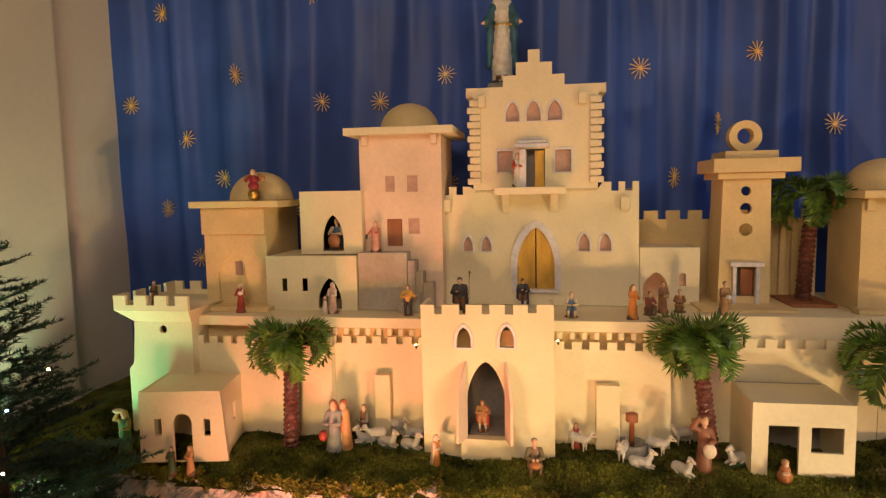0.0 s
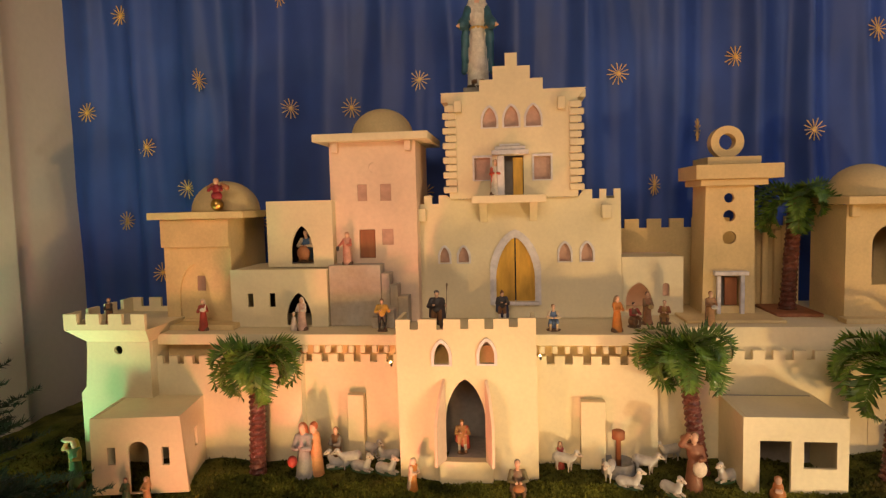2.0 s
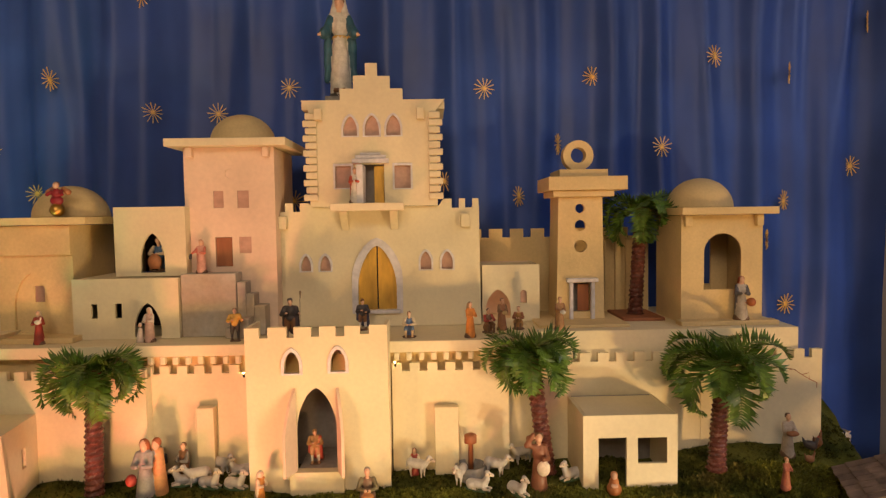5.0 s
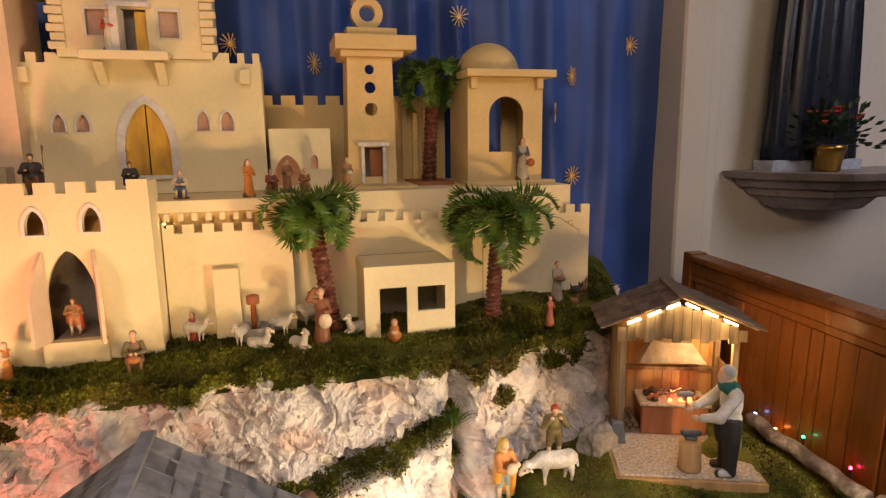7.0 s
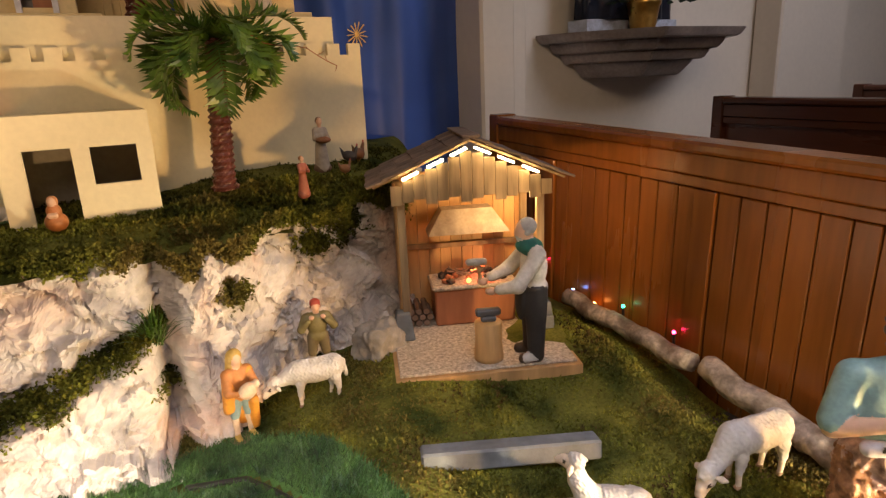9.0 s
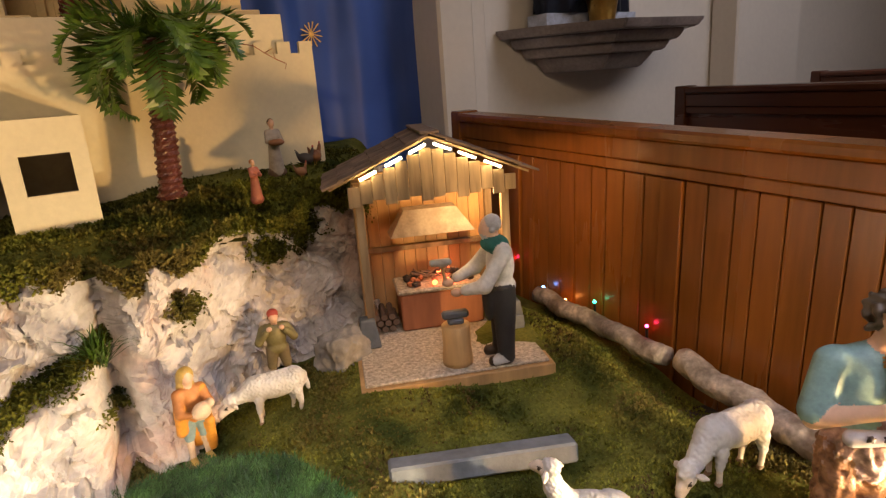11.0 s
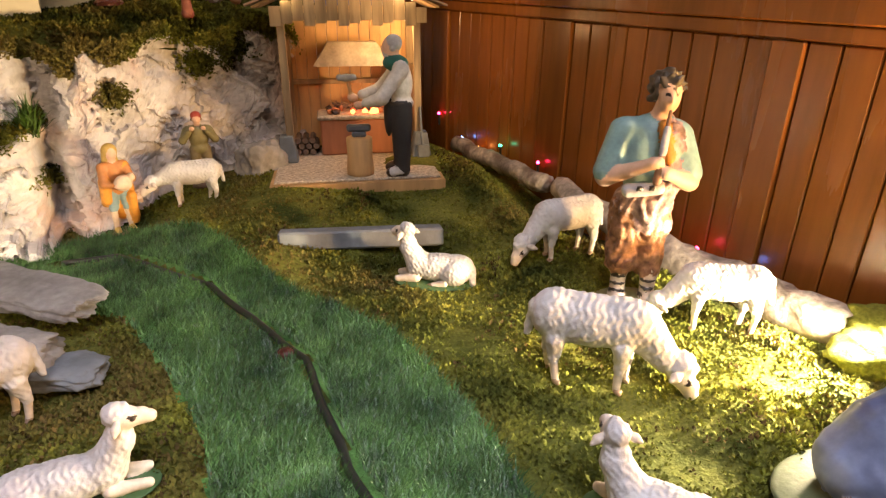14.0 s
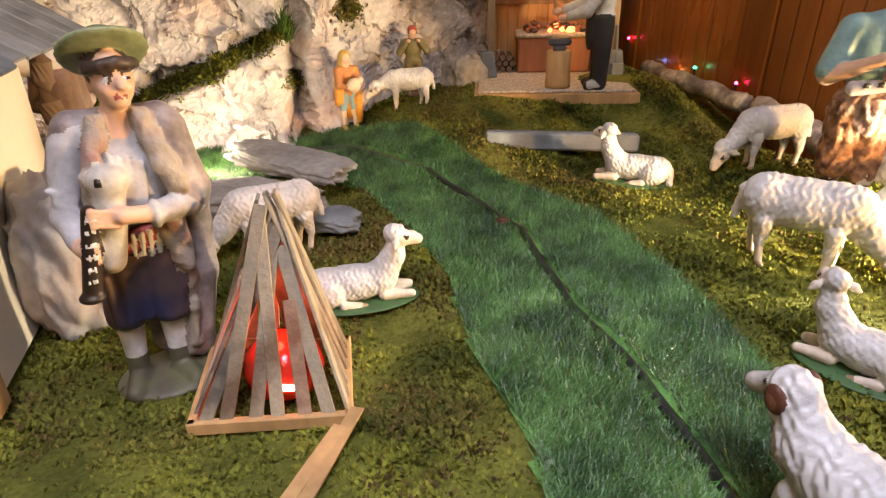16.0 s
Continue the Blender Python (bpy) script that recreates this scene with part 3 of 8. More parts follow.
# tower on the keep
tw = thing("keep_tower", (-0.02, 2.15, 1.6), "cream stepped-gable tower with three arched windows and a balcony", "tower")
ol = [(-0.223, 1.6005), (0.187, 1.6005), (0.187, 1.908), (0.213, 1.94), (0.079, 1.94), (0.079, 1.975), (0.039, 1.975), (0.039, 2.015), (-0.001, 2.015), (-0.001, 2.056), (-0.039, 2.056), (-0.039, 2.017), (-0.078, 2.017), (-0.078, 1.976), (-0.121, 1.976), (-0.121, 1.94), (-0.247, 1.94), (-0.223, 1.908)]
w3 = [(-0.112, -0.068, 1.826, 1.888), (-0.044, 0.002, 1.826, 1.890), (0.025, 0.071, 1.826, 1.890)]
sq = [(-0.141, -0.090, 1.660, 1.730), (0.049, 0.101, 1.657, 1.730)]
board("front_wall", ol, [gothic(*w, 0.045) for w in w3] + [rect(*w) for w in sq] + [rect(-0.068, 0.016, 1.608, 1.735)], 2.07, 2.084, C, tw)
for xa in (-0.223, 0.175):
    box("side_wall", xa, xa + 0.012, 2.0845, 2.27, 1.6005, 1.908, C, tw)
box("roof", -0.247, 0.213, 2.0845, 2.30, 1.912, 1.936, C, tw)
for w in w3:
    framed(tw, "window", *w, 2.07, 0.006, M["pane"], rise=0.045)
for w in sq:
    framed(tw, "window", *w, 2.07, 0.006, M["pane"], shape=rect)
box("door_leaf", -0.018, 0.014, 2.082, 2.090, 1.608, 1.730, M["ochre"], tw, "golden stained door leaf")
box("door_leaf", -0.066, -0.045, 2.0, 2.08, 1.608, 1.730, M["lilac"], tw, m=None)
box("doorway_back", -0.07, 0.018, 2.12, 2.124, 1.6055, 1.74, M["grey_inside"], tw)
for n_, (a, b, z0, z1, yy) in enumerate(((-0.085, 0.032, 1.738, 1.752, 2.050), (-0.075, 0.022, 1.7525, 1.764, 2.056), (-0.060, 0.005, 1.7645, 1.772, 2.062))):
    box("door_hood", a, b, yy, 2.0695, z0, z1, M["lilac"], tw)
box("balcony", -0.143, 0.079, 1.985, 2.0895, 1.6005, 1.6075, C, tw)
box("balcony_edge", -0.145, 0.081, 1.972, 1.9845, 1.585, 1.609, C, tw)
for cx in (-0.115, 0.045):
    board("bracket", [(0, 0), (0.055, 0.0), (0.0, -0.06)], [], -0.012, 0.012, C, tw, "", Matrix.Translation((cx, 2.0695 + 0.019, 1.584)) @ Matrix.Rotation(radians(-90), 4, "Z"))
for sx, cx in ((-1, -0.2235), (1, 0.1875)):
    z = 1.62
    i = 0
    while z < 1.90:
        d = 0.010 if i % 2 else 0.018
        box("quoin", cx - (d if sx < 0 else 0.028), cx + (d if sx > 0 else 0.028), 2.060, 2.0695, z, z + 0.021, C, tw, bevel=0.003)
        z += 0.0235
        i += 1
for sx, cx in ((-1, -0.19), (1, 0.135)):
    box("corbel", cx - 0.012, cx + 0.012, 2.045, 2.0695, 1.875, 1.911, C, tw)

# rose tower
t = house("rose_tower", "tall rose-washed tower with a flat cornice and a sand dome", -0.608, -0.326, 2.03, 2.28, 1.207, 1.79, R,
          [rect(-0.519, -0.487, 1.601, 1.655), rect(-0.444, -0.408, 1.60, 1.655), rect(-0.517, -0.464, 1.416, 1.509), rect(-0.442, -0.404, 1.458, 1.51), circle(-0.464, 1.708, 0.016)])
box("cornice", -0.650, -0.280, 1.985, 2.32, 1.7905, 1.815, C, t)
dome("dome", -0.455, 2.15, 1.8152, 0.105, S, t, 0.095)
for a, b, z0, z1 in ((-0.519, -0.487, 1.601, 1.655), (-0.444, -0.408, 1.60, 1.655), (-0.442, -0.404, 1.458, 1.51)):
    box("window_pane", a + 0.0005, b - 0.0005, 2.032, 2.034, z0 + 0.0005, z1 - 0.0005, M["pane"], t, bevel=0)
box("door", -0.516, -0.465, 2.034, 2.0395, 1.4165, 1.508, M["brown_door"], t, "red-brown wooden door")
board("roundel", circle(-0.464, 1.708, 0.0155), [], 2.032, 2.036, R, t)
for cx in (-0.585, -0.348):
    box("corbel", cx - 0.010, cx + 0.010, 2.008, 2.0295, 1.758, 1.790, R, t)

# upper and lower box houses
# near-black back walls put the shade of the rooms into the colour
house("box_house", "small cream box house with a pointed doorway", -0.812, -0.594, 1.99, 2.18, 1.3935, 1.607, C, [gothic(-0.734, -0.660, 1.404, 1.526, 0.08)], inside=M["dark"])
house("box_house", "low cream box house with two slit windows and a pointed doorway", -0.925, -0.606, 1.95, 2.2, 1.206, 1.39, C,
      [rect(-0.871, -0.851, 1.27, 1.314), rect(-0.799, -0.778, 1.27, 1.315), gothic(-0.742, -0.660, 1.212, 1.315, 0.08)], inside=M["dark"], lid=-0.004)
t = thing("stair_block", (-0.45, 2.0, 1.2), "faded plastered stair block leading up to the rose tower", "stairs")
box("block", -0.604, -0.437, 1.965, 2.029, 1.206, 1.40, M["fade"], t)
for i, (a, b, zt) in enumerate(((-0.4365, -0.410, 1.372), (-0.4095, -0.385, 1.335), (-0.3845, -0.352, 1.298))):
    box("step", a, b, 1.975, 2.029, 1.206, zt, M["fade"], t)
for i, (a, b, zt) in enumerate(((-0.462, -0.425, 1.238), (-0.4245, -0.39, 1.265))):
    box("step", a, b, 1.930, 1.9745 if a > -0.43 else 1.9645, 1.206, zt, M["fade"], t)

# domed house
t = house("domed_house", "sand-coloured domed house with a blind pointed arch and a heavy cornice", -1.158, -0.930, 1.97, 2.25, 1.206, 1.556, S,
          [gothic(-1.112, -1.005, 1.228, 1.41, 0.1)])
box("cornice", -1.188, -0.865, 1.93, 2.29, 1.5565, 1.579, S, t)
box("string_course", -1.160, -0.928, 1.955, 1.9695, 1.465, 1.555, S, t)
dome("dome", -1.0, 2.10, 1.5792, 0.112, S, t, 0.102)
board("arch_back", gothic(-1.114, -1.003, 1.226, 1.412, 0.1), [rect(-1.056, -1.025, 1.32, 1.37)], 1.9805, 1.985, S, t)
box("window_pane", -1.058, -1.023, 1.9855, 1.989, 1.318, 1.372, M["pane"], t, bevel=0)
box("base_step", -1.18, -0.90, 1.90, 1.9695, 1.2055, 1.222, S, t)

# obelisk tower with a ring
t = thing("ring_tower", (0.66, 2.2, 1.2), "ochre tapering tower with three round holes and a ring on top", "tower")
ol = [(0.580, 1.215), (0.742, 1.215), (0.735, 1.622), (0.589, 1.622)]
board("front_wall", ol, [circle(0.660, 1.584, 0.0155), circle(0.661, 1.527, 0.0185), circle(0.662, 1.458, 0.021), rect(0.632, 0.696, 1.238, 1.335)], 2.12, 2.134, S, t)
for sx in (0, 1):
    bm = bmesh.new()
    xa, xb = ((0.580, 0.589), (0.730, 0.723))[sx]
    vs = [bm.verts.new(p) for p in ((xa, 2.1345, 1.215), (xa + 0.012, 2.1345, 1.215), (xb + 0.012, 2.1345, 1.622), (xb, 2.1345, 1.622), (xa, 2.26, 1.215), (xa + 0.012, 2.26, 1.215), (xb + 0.012, 2.26, 1.622), (xb, 2.26, 1.622))]
    for q in ((0, 1, 2, 3), (7, 6, 5, 4), (0, 4, 5, 1), (1, 5, 6, 2), (2, 6, 7, 3), (3, 7, 4, 0)):
        bm.faces.new([vs[i] for i in q])
    under(part("side_wall", bm, S), t)
box("cornice", 0.568, 0.770, 2.100, 2.28, 1.6225, 1.643, S, t)
box("cornice", 0.550, 0.810, 2.085, 2.30, 1.6435, 1.6885, S, t)
box("cap_slab", 0.590, 0.752, 2.11, 2.27, 1.689, 1.713, S, t)
board("ring", circle(0.663, 1.762, 0.051, 36), [circle(0.663, 1.763, 0.026, 28)], 2.15, 2.19, S, t)
box("plinth", 0.50, 0.79, 2.00, 2.30, 1.2055, 1.2145, S, t)
for xa in (0.622, 0.694):
    box("pilaster", xa, xa + 0.012, 2.105, 2.1195, 1.2145, 1.338, M["lilac"], t)
box("lintel", 0.612, 0.716, 2.098, 2.1195, 1.3385, 1.352, M["lilac"], t)
box("door", 0.655, 0.693, 2.136, 2.142, 1.2385, 1.33, M["brown_door"], t, "red-brown door ajar")
box("doorway_back", 0.63, 0.698, 2.17, 2.174, 1.216, 1.345, M["grey_inside"], t)

# low annex
t = house("annex_house", "low pale cream annex with a pointed doorway lit inside", 0.333, 0.527, 2.14, 2.33, 1.206, 1.398, C, [gothic(0.345, 0.428, 1.216, 1.314, 0.06), roundarch(0.462, 0.484, 1.268, 1.312)], inside=M["rose"])
box("niche_back", 0.46, 0.486, 2.151, 2.154, 1.266, 1.314, M["pane"], t, bevel=0)

# rear wall
t = thing("rear_wall", (0.7, 2.35, 1.2), "grey-sand rear battlement wall of the town", "town wall")
board("wall", battlement(0.30, 0.968, 1.205, 1.515, even_gaps(0.30, 0.968, 8, 0.36), 1.483), [], 2.34, 2.354, S, t)
for xx in (0.80, 0.84, 0.88, 0.92):
    box("column", xx, xx + 0.022, 2.322, 2.3395, 1.205, 1.47, S, t)

# domed pavilion
t = house("domed_pavilion", "sand pavilion with open round arches under a dome", 0.968, 1.232, 2.04, 2.26, 1.206, 1.556, S, [roundarch(1.042, 1.163, 1.315, 1.496)], back=False, roof=False)
box("back_wall", 0.98, 1.05, 2.25, 2.26, 1.206, 1.555, S, t)
box("back_wall", 1.16, 1.22, 2.25, 2.26, 1.206, 1.555, S, t)
box("back_wall", 1.0505, 1.1595, 2.25, 2.26, 1.206, 1.31, S, t)
box("cornice", 0.955, 1.264, 2.00, 2.30, 1.5565, 1.580, S, t)
dome("dome", 1.073, 2.15, 1.5802, 0.107, S, t, 0.10)
box("plinth", 0.95, 1.262, 1.99, 2.0395, 1.2055, 1.22, S, t)
for cx in (0.985, 1.215):
    box("corbel", cx - 0.011, cx + 0.011, 2.02, 2.0395, 1.520, 1.556, S, t)

# corner tower
t = thing("corner_tower", (-1.24, 1.9, 0.8), "square corner tower with flared battlements", "tower")
board("front_wall", [(-1.352, 0.80), (-1.12, 0.80), (-1.12, 1.19), (-1.322, 1.19), (-1.335, 1.05), (-1.352, 1.03)], [circle(-1.222, 1.165, 0.014)], 1.80, 1.812, C, t)
box("side_wall", -1.335, -1.323, 1.8125, 2.05, 0.80, 1.19, C, t)
box("side_wall", -1.132, -1.12, 1.8125, 2.05, 0.80, 1.19, C, t)
bm = bmesh.new()
rings = []
for z, o_ in ((1.1905, 0.0), (1.235, 0.042)):
    rings.append([bm.verts.new(p) for p in ((-1.322 - o_, 1.80 - o_, z), (-1.12 + o_ * 0.4, 1.80 - o_, z), (-1.12 + o_ * 0.4, 2.05 + o_, z), (-1.322 - o_, 2.05 + o_, z))])
for i in range(4):
    bm.faces.new((rings[0][i], rings[0][(i + 1) % 4], rings[1][(i + 1) % 4], rings[1][i]))
bm.faces.new(list(reversed(rings[0])))
bm.faces.new(rings[1])
under(part("flare", bm, C), t)
board("parapet", battlement(-1.364, -1.104, 1.2355, 1.283, even_gaps(-1.364, -1.104, 3, 0.38), 1.252), [], 1.758, 1.770, C, t)
board("parapet", battlement(-1.364, -1.104, 1.2355, 1.283, even_gaps(-1.364, -1.104, 3, 0.38), 1.252), [], 2.080, 2.092, C, t)
mm = Matrix.Translation((-1.3635, 0, 0)) @ Matrix.Rotation(radians(90), 4, "Z")
board("parapet", battlement(1.771, 2.079, 1.2355, 1.283, even_gaps(1.771, 2.079, 3, 0.38), 1.252), [], -0.012, 0.0, C, t, "", mm)

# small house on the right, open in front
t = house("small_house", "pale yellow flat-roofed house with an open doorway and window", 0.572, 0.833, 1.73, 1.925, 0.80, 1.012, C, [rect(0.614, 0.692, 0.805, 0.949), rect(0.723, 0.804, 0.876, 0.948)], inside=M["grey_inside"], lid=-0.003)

# small house on the left, turned towards the gate
t = thing("small_house", (-1.07, 1.75, 0.8), "cream flat-roofed house with a dark arched doorway, lit pink and green", "model house", "town buildings")
mm = Matrix.Translation((-1.188, 1.610, 0)) @ Matrix.Rotation(radians(9), 4, "Z")
W, D = 0.245, 0.30
board("front_wall", [(-0.004, 0.80), (W + 0.015, 0.80), (W, 1.018), (0, 1.018)], [rect(0.042, 0.064, 0.885, 0.935), roundarch(0.098, 0.155, 0.802, 0.950), rect(0.190, 0.211, 0.88, 0.932)], 0, 0.010, C, t, "", mm)
mr = Matrix.Translation((-1.188, 1.610, 0)) @ Matrix.Rotation(radians(9), 4, "Z") @ Matrix.Translation((W - 0.010, 0, 0)) @ Matrix.Rotation(radians(90), 4, "Z")
board("side_wall", rect(0.0105, D, 0.80, 1.018), [rect(0.10, 0.122, 0.89, 0.945)], -0.010, 0.0, C, t, "", mr)
ml = mm @ Matrix.Rotation(radians(90), 4, "Z")
board("side_wall", rect(0.0105, D, 0.80, 1.018), [], -0.010, 0.0, C, t, "", ml)
box("roof", 0.0105, W - 0.0105, 0.0105, D, 1.004, 1.0165, C, t, "", 0.001, mm)
# back board coloured near-black for the shade behind the arch
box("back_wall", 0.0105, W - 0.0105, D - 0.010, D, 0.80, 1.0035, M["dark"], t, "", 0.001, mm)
# ---- sculpted things: a smooth field of rounded shapes turned into one mesh ----


def cap(mi, a, b, ra, rb=None, k=0.02):
    return ("c", mi, np.array(a, float), np.array(b, float), ra, ra if rb is None else rb, k)


def ell(mi, c, r, tilt=0.0, turn=0.0, k=0.02):
    """An ellipsoid tilted about x, then turned about z (degrees)."""
    return ("e", mi, np.array(c, float), np.array(r, float), np.array(Euler((radians(tilt), 0, radians(turn))).to_matrix()), None, k)


def field(prims, lo, voxel, shape, rough):
    ax = [lo[i] + voxel * np.arange(shape[i]) for i in range(3)]
    D = np.full(tuple(shape), 0.2)
    best, who = np.full(tuple(shape), 9.0), np.zeros(tuple(shape), np.int32)
    for p in prims:
        if p[0] == "c":
            rr = max(p[4], p[5]) + 0.09
            bl, bh = np.minimum(p[2], p[3]) - rr, np.maximum(p[2], p[3]) + rr
        else:
            rr = max(p[3]) + 0.09
            bl, bh = p[2] - rr, p[2] + rr
        i0 = np.clip(np.floor((bl - lo) / voxel).astype(int), 0, shape)
        i1 = np.clip(np.ceil((bh - lo) / voxel).astype(int) + 1, 0, shape)
        sl = tuple(slice(i0[i], i1[i]) for i in range(3))
        X, Y, Z = np.meshgrid(*[ax[i][sl[i]] for i in range(3)], indexing="ij")
        if p[0] == "c":
            _, mi, a, b, ra, rb, k = p
            ab = b - a
            h = np.clip(((X - a[0]) * ab[0] + (Y - a[1]) * ab[1] + (Z - a[2]) * ab[2]) / max(1e-9, ab @ ab), 0, 1)
            d = np.sqrt((X - a[0] - h * ab[0]) ** 2 + (Y - a[1] - h * ab[1]) ** 2 + (Z - a[2] - h * ab[2]) ** 2) - (ra + (rb - ra) * h)
        else:
            _, mi, c, r, R3, _, k = p
            q = [(X - c[0]) * R3[0, i] + (Y - c[1]) * R3[1, i] + (Z - c[2]) * R3[2, i] for i in range(3)]
            k0 = np.sqrt((q[0] / r[0]) ** 2 + (q[1] / r[1]) ** 2 + (q[2] / r[2]) ** 2) + 1e-6
            k1 = np.sqrt((q[0] / r[0] ** 2) ** 2 + (q[1] / r[1] ** 2) ** 2 + (q[2] / r[2] ** 2) ** 2) + 1e-6
            d = k0 * (k0 - 1) / k1
        if mi in rough:
            amp, fr, sq = rough[mi]
            w = np.sin(X * fr + 2.1 * np.sin(Y * fr * 0.6 + Z * fr * 0.3)) * np.sin(Z * fr * sq + 1.9 * np.sin(X * fr * 0.5)) + 0.5 * np.sin(Y * fr * 1.7 + 1.5 * np.sin(Z * fr * 0.9))
            d = d - amp * w
        nearer = d < best[sl]
        best[sl] = np.where(nearer, d, best[sl])
        who[sl] = np.where(nearer, mi, who[sl])
        h = np.clip(0.5 + 0.5 * (D[sl] - d) / k, 0, 1)
        D[sl] = D[sl] * (1 - h) + d * h - k * h * (1 - h)
    return D, who


def sculpt_mesh(name, prims, voxel, mats, scale, rough=None):
    """Surface nets over the field; the nearest shape gives each face its paint."""
    pts, rad = [], []
    for p in prims:
        if p[0] == "c":
            pts += [p[2], p[3]]
            rad += [p[4], p[5]]
        else:
            pts.append(p[2])
            rad.append(max(p[3]))
    pts, rad = np.array(pts), np.array(rad)[:, None]
    lo = (pts - rad).min(0) - 3 * voxel
    hi = (pts + rad).max(0) + 3 * voxel
    shape = np.ceil((hi - lo) / voxel).astype(int) + 1
    D, who = field(prims, lo, voxel, shape, rough or {})
    inside = D < 0
    n = [s - 1 for s in shape]
    corner = lambda A, o: A[o[0]:o[0] + n[0], o[1]:o[1] + n[1], o[2]:o[2] + n[2]]
    offs = [(i, j, k) for i in (0, 1) for j in (0, 1) for k in (0, 1)]
    some, every = np.zeros(n, bool), np.ones(n, bool)
    for a in offs:
        some |= corner(inside, a)
        every &= corner(inside, a)
    act = some & ~every
    cells = np.argwhere(act)
    at = {o: D[cells[:, 0] + o[0], cells[:, 1] + o[1], cells[:, 2] + o[2]] for o in offs}
    tot, cnt = np.zeros((len(cells), 3)), np.zeros(len(cells))
    for a in offs:
        for ax in range(3):
            if a[ax] == 0:
                b = list(a)
                b[ax] = 1
                da, db = at[a], at[tuple(b)]
                m = (da < 0) != (db < 0)
                t = np.where(m, da / np.where(m, da - db, 1), 0)
                for c in range(3):
                    tot[:, c] += np.where(m, a[c] + (t if c == ax else 0), 0)
                cnt += m
    idx = np.full(n, -1)
    idx[act] = np.arange(len(cells))
    verts = (lo + voxel * (cells + tot / cnt[:, None])) * scale
    quads, mi = [], []
    for ax in range(3):
        u, v = (ax + 1) % 3, (ax + 2) % 3
        a = inside
        sl0, sl1 = [slice(None)] * 3, [slice(None)] * 3
        sl0[ax], sl1[ax] = slice(0, -1), slice(1, None)
        m = a[tuple(sl0)] != a[tuple(sl1)]
        e = np.argwhere(m)
        e = e[(e[:, u] > 0) & (e[:, v] > 0) & (e[:, u] < n[u]) & (e[:, v] < n[v]) & (e[:, ax] < n[ax])]
        flip = a[tuple(e.T)]
        q = []
        for du, dv in ((1, 1), (0, 1), (0, 0), (1, 0)):
            c = e.copy()
            c[:, u] -= du
            c[:, v] -= dv
            q.append(idx[tuple(c.T)])
        q = np.stack(q, 1)
        q[~flip] = q[~flip][:, ::-1]
        ok = (q >= 0).all(1)
        quads.append(q[ok])
        mi.append(who[tuple(e[ok].T)])
    quads, mi = np.concatenate(quads), np.concatenate(mi)
    me = bpy.data.meshes.new(name)
    me.from_pydata(verts.tolist(), [], quads.tolist())
    for m in mats:
        me.materials.append(m)
    me.polygons.foreach_set("material_index", mi.astype(np.int32))
    me.polygons.foreach_set("use_smooth", np.ones(len(quads), bool))
    me.update()
    return me


def facing(place, toward):
    return pose(*place, 0, 0, math.degrees(math.atan2(toward[0], -toward[1])))


def figure(name, label, prims, mats, height, place, toward, voxel=0.012, rough=None, category="figurine", group=""):
    me = sculpt_mesh(name, prims, voxel, mats, height, rough)
    ob = new(name, me)
    ob.matrix_basis = facing(place, toward)
    return tagged(ob, label, category, group)


# figures look along -y and stand one unit high
# paints: 0 robe, 1 mantle, 2 skin, 3 hair or hat, 4 legs or boots, 5 base, 6 detail


def slim(prims, sx=0.80, sy=0.90, top=0.815):
    """Draws the shapes below the neck closer to the middle."""
    out = []
    for p in prims:
        p = list(p)
        if p[0] == "c" and max(p[2][2], p[3][2]) < top:
            p[2], p[3] = p[2] * (sx, sy, 1), p[3] * (sx, sy, 1)
            p[4], p[5] = p[4] * 0.86, p[5] * 0.86
        elif p[0] == "e" and p[2][2] < top and p[2][2] > 0.04:
            p[2], p[3] = p[2] * (sx, sy, 1), p[3] * (sx, sy, 1)
        out.append(tuple(p))
    return out


def robed(arm_l=((-0.16, -0.10, 0.60), (-0.06, -0.20, 0.62)), arm_r=((0.16, -0.10, 0.60), (0.06, -0.20, 0.62)), veil=True, cloak=True, base=True, lean=0.0, wide=1.0):
    p = [cap(0, (0, 0, 0.06), (0, -lean * 0.4, 0.50), 0.17 * wide, 0.115 * wide), ell(0, (0, -lean * 0.7, 0.66), (0.135 * wide, 0.10, 0.15)), cap(0, (-0.10, -lean, 0.765), (0.10, -lean, 0.765), 0.055)]
    for s, (e, h) in ((-1, arm_l), (1, arm_r)):
        p += [cap(1 if cloak else 0, (s * 0.125, -lean, 0.76), e, 0.052, 0.05), cap(1 if cloak else 0, e, h, 0.05, 0.038), ell(2, h, (0.032, 0.036, 0.032), k=0.008)]
    p += [cap(2, (0, -lean, 0.80), (0, -lean - 0.01, 0.86), 0.036), ell(2, (0, -lean - 0.02, 0.912), (0.056, 0.066, 0.078), k=0.01)]
    if cloak:
        p += [cap(1, (0, 0.09, 0.10), (0, 0.05 - lean, 0.74), 0.12 * wide, 0.10), cap(1, (-0.12 * wide, 0.02, 0.16), (-0.11, -lean, 0.72), 0.06, 0.05)]
    if veil:
        p += [ell(3, (0, 0.005 - lean, 0.925), (0.072, 0.072, 0.080), k=0.008), cap(3, (0, 0.045 - lean, 0.90), (0, 0.075 - lean, 0.70), 0.07, 0.09)]
    else:
        p += [ell(3, (0, 0.012 - lean, 0.935), (0.066, 0.066, 0.072), k=0.006)]
    if base:
        p += [cap(5, (-0.06, 0, 0.02), (0.06, 0, 0.02), 0.15, 0.15, 0.01)]
    return slim(p, 0.80, 0.88)


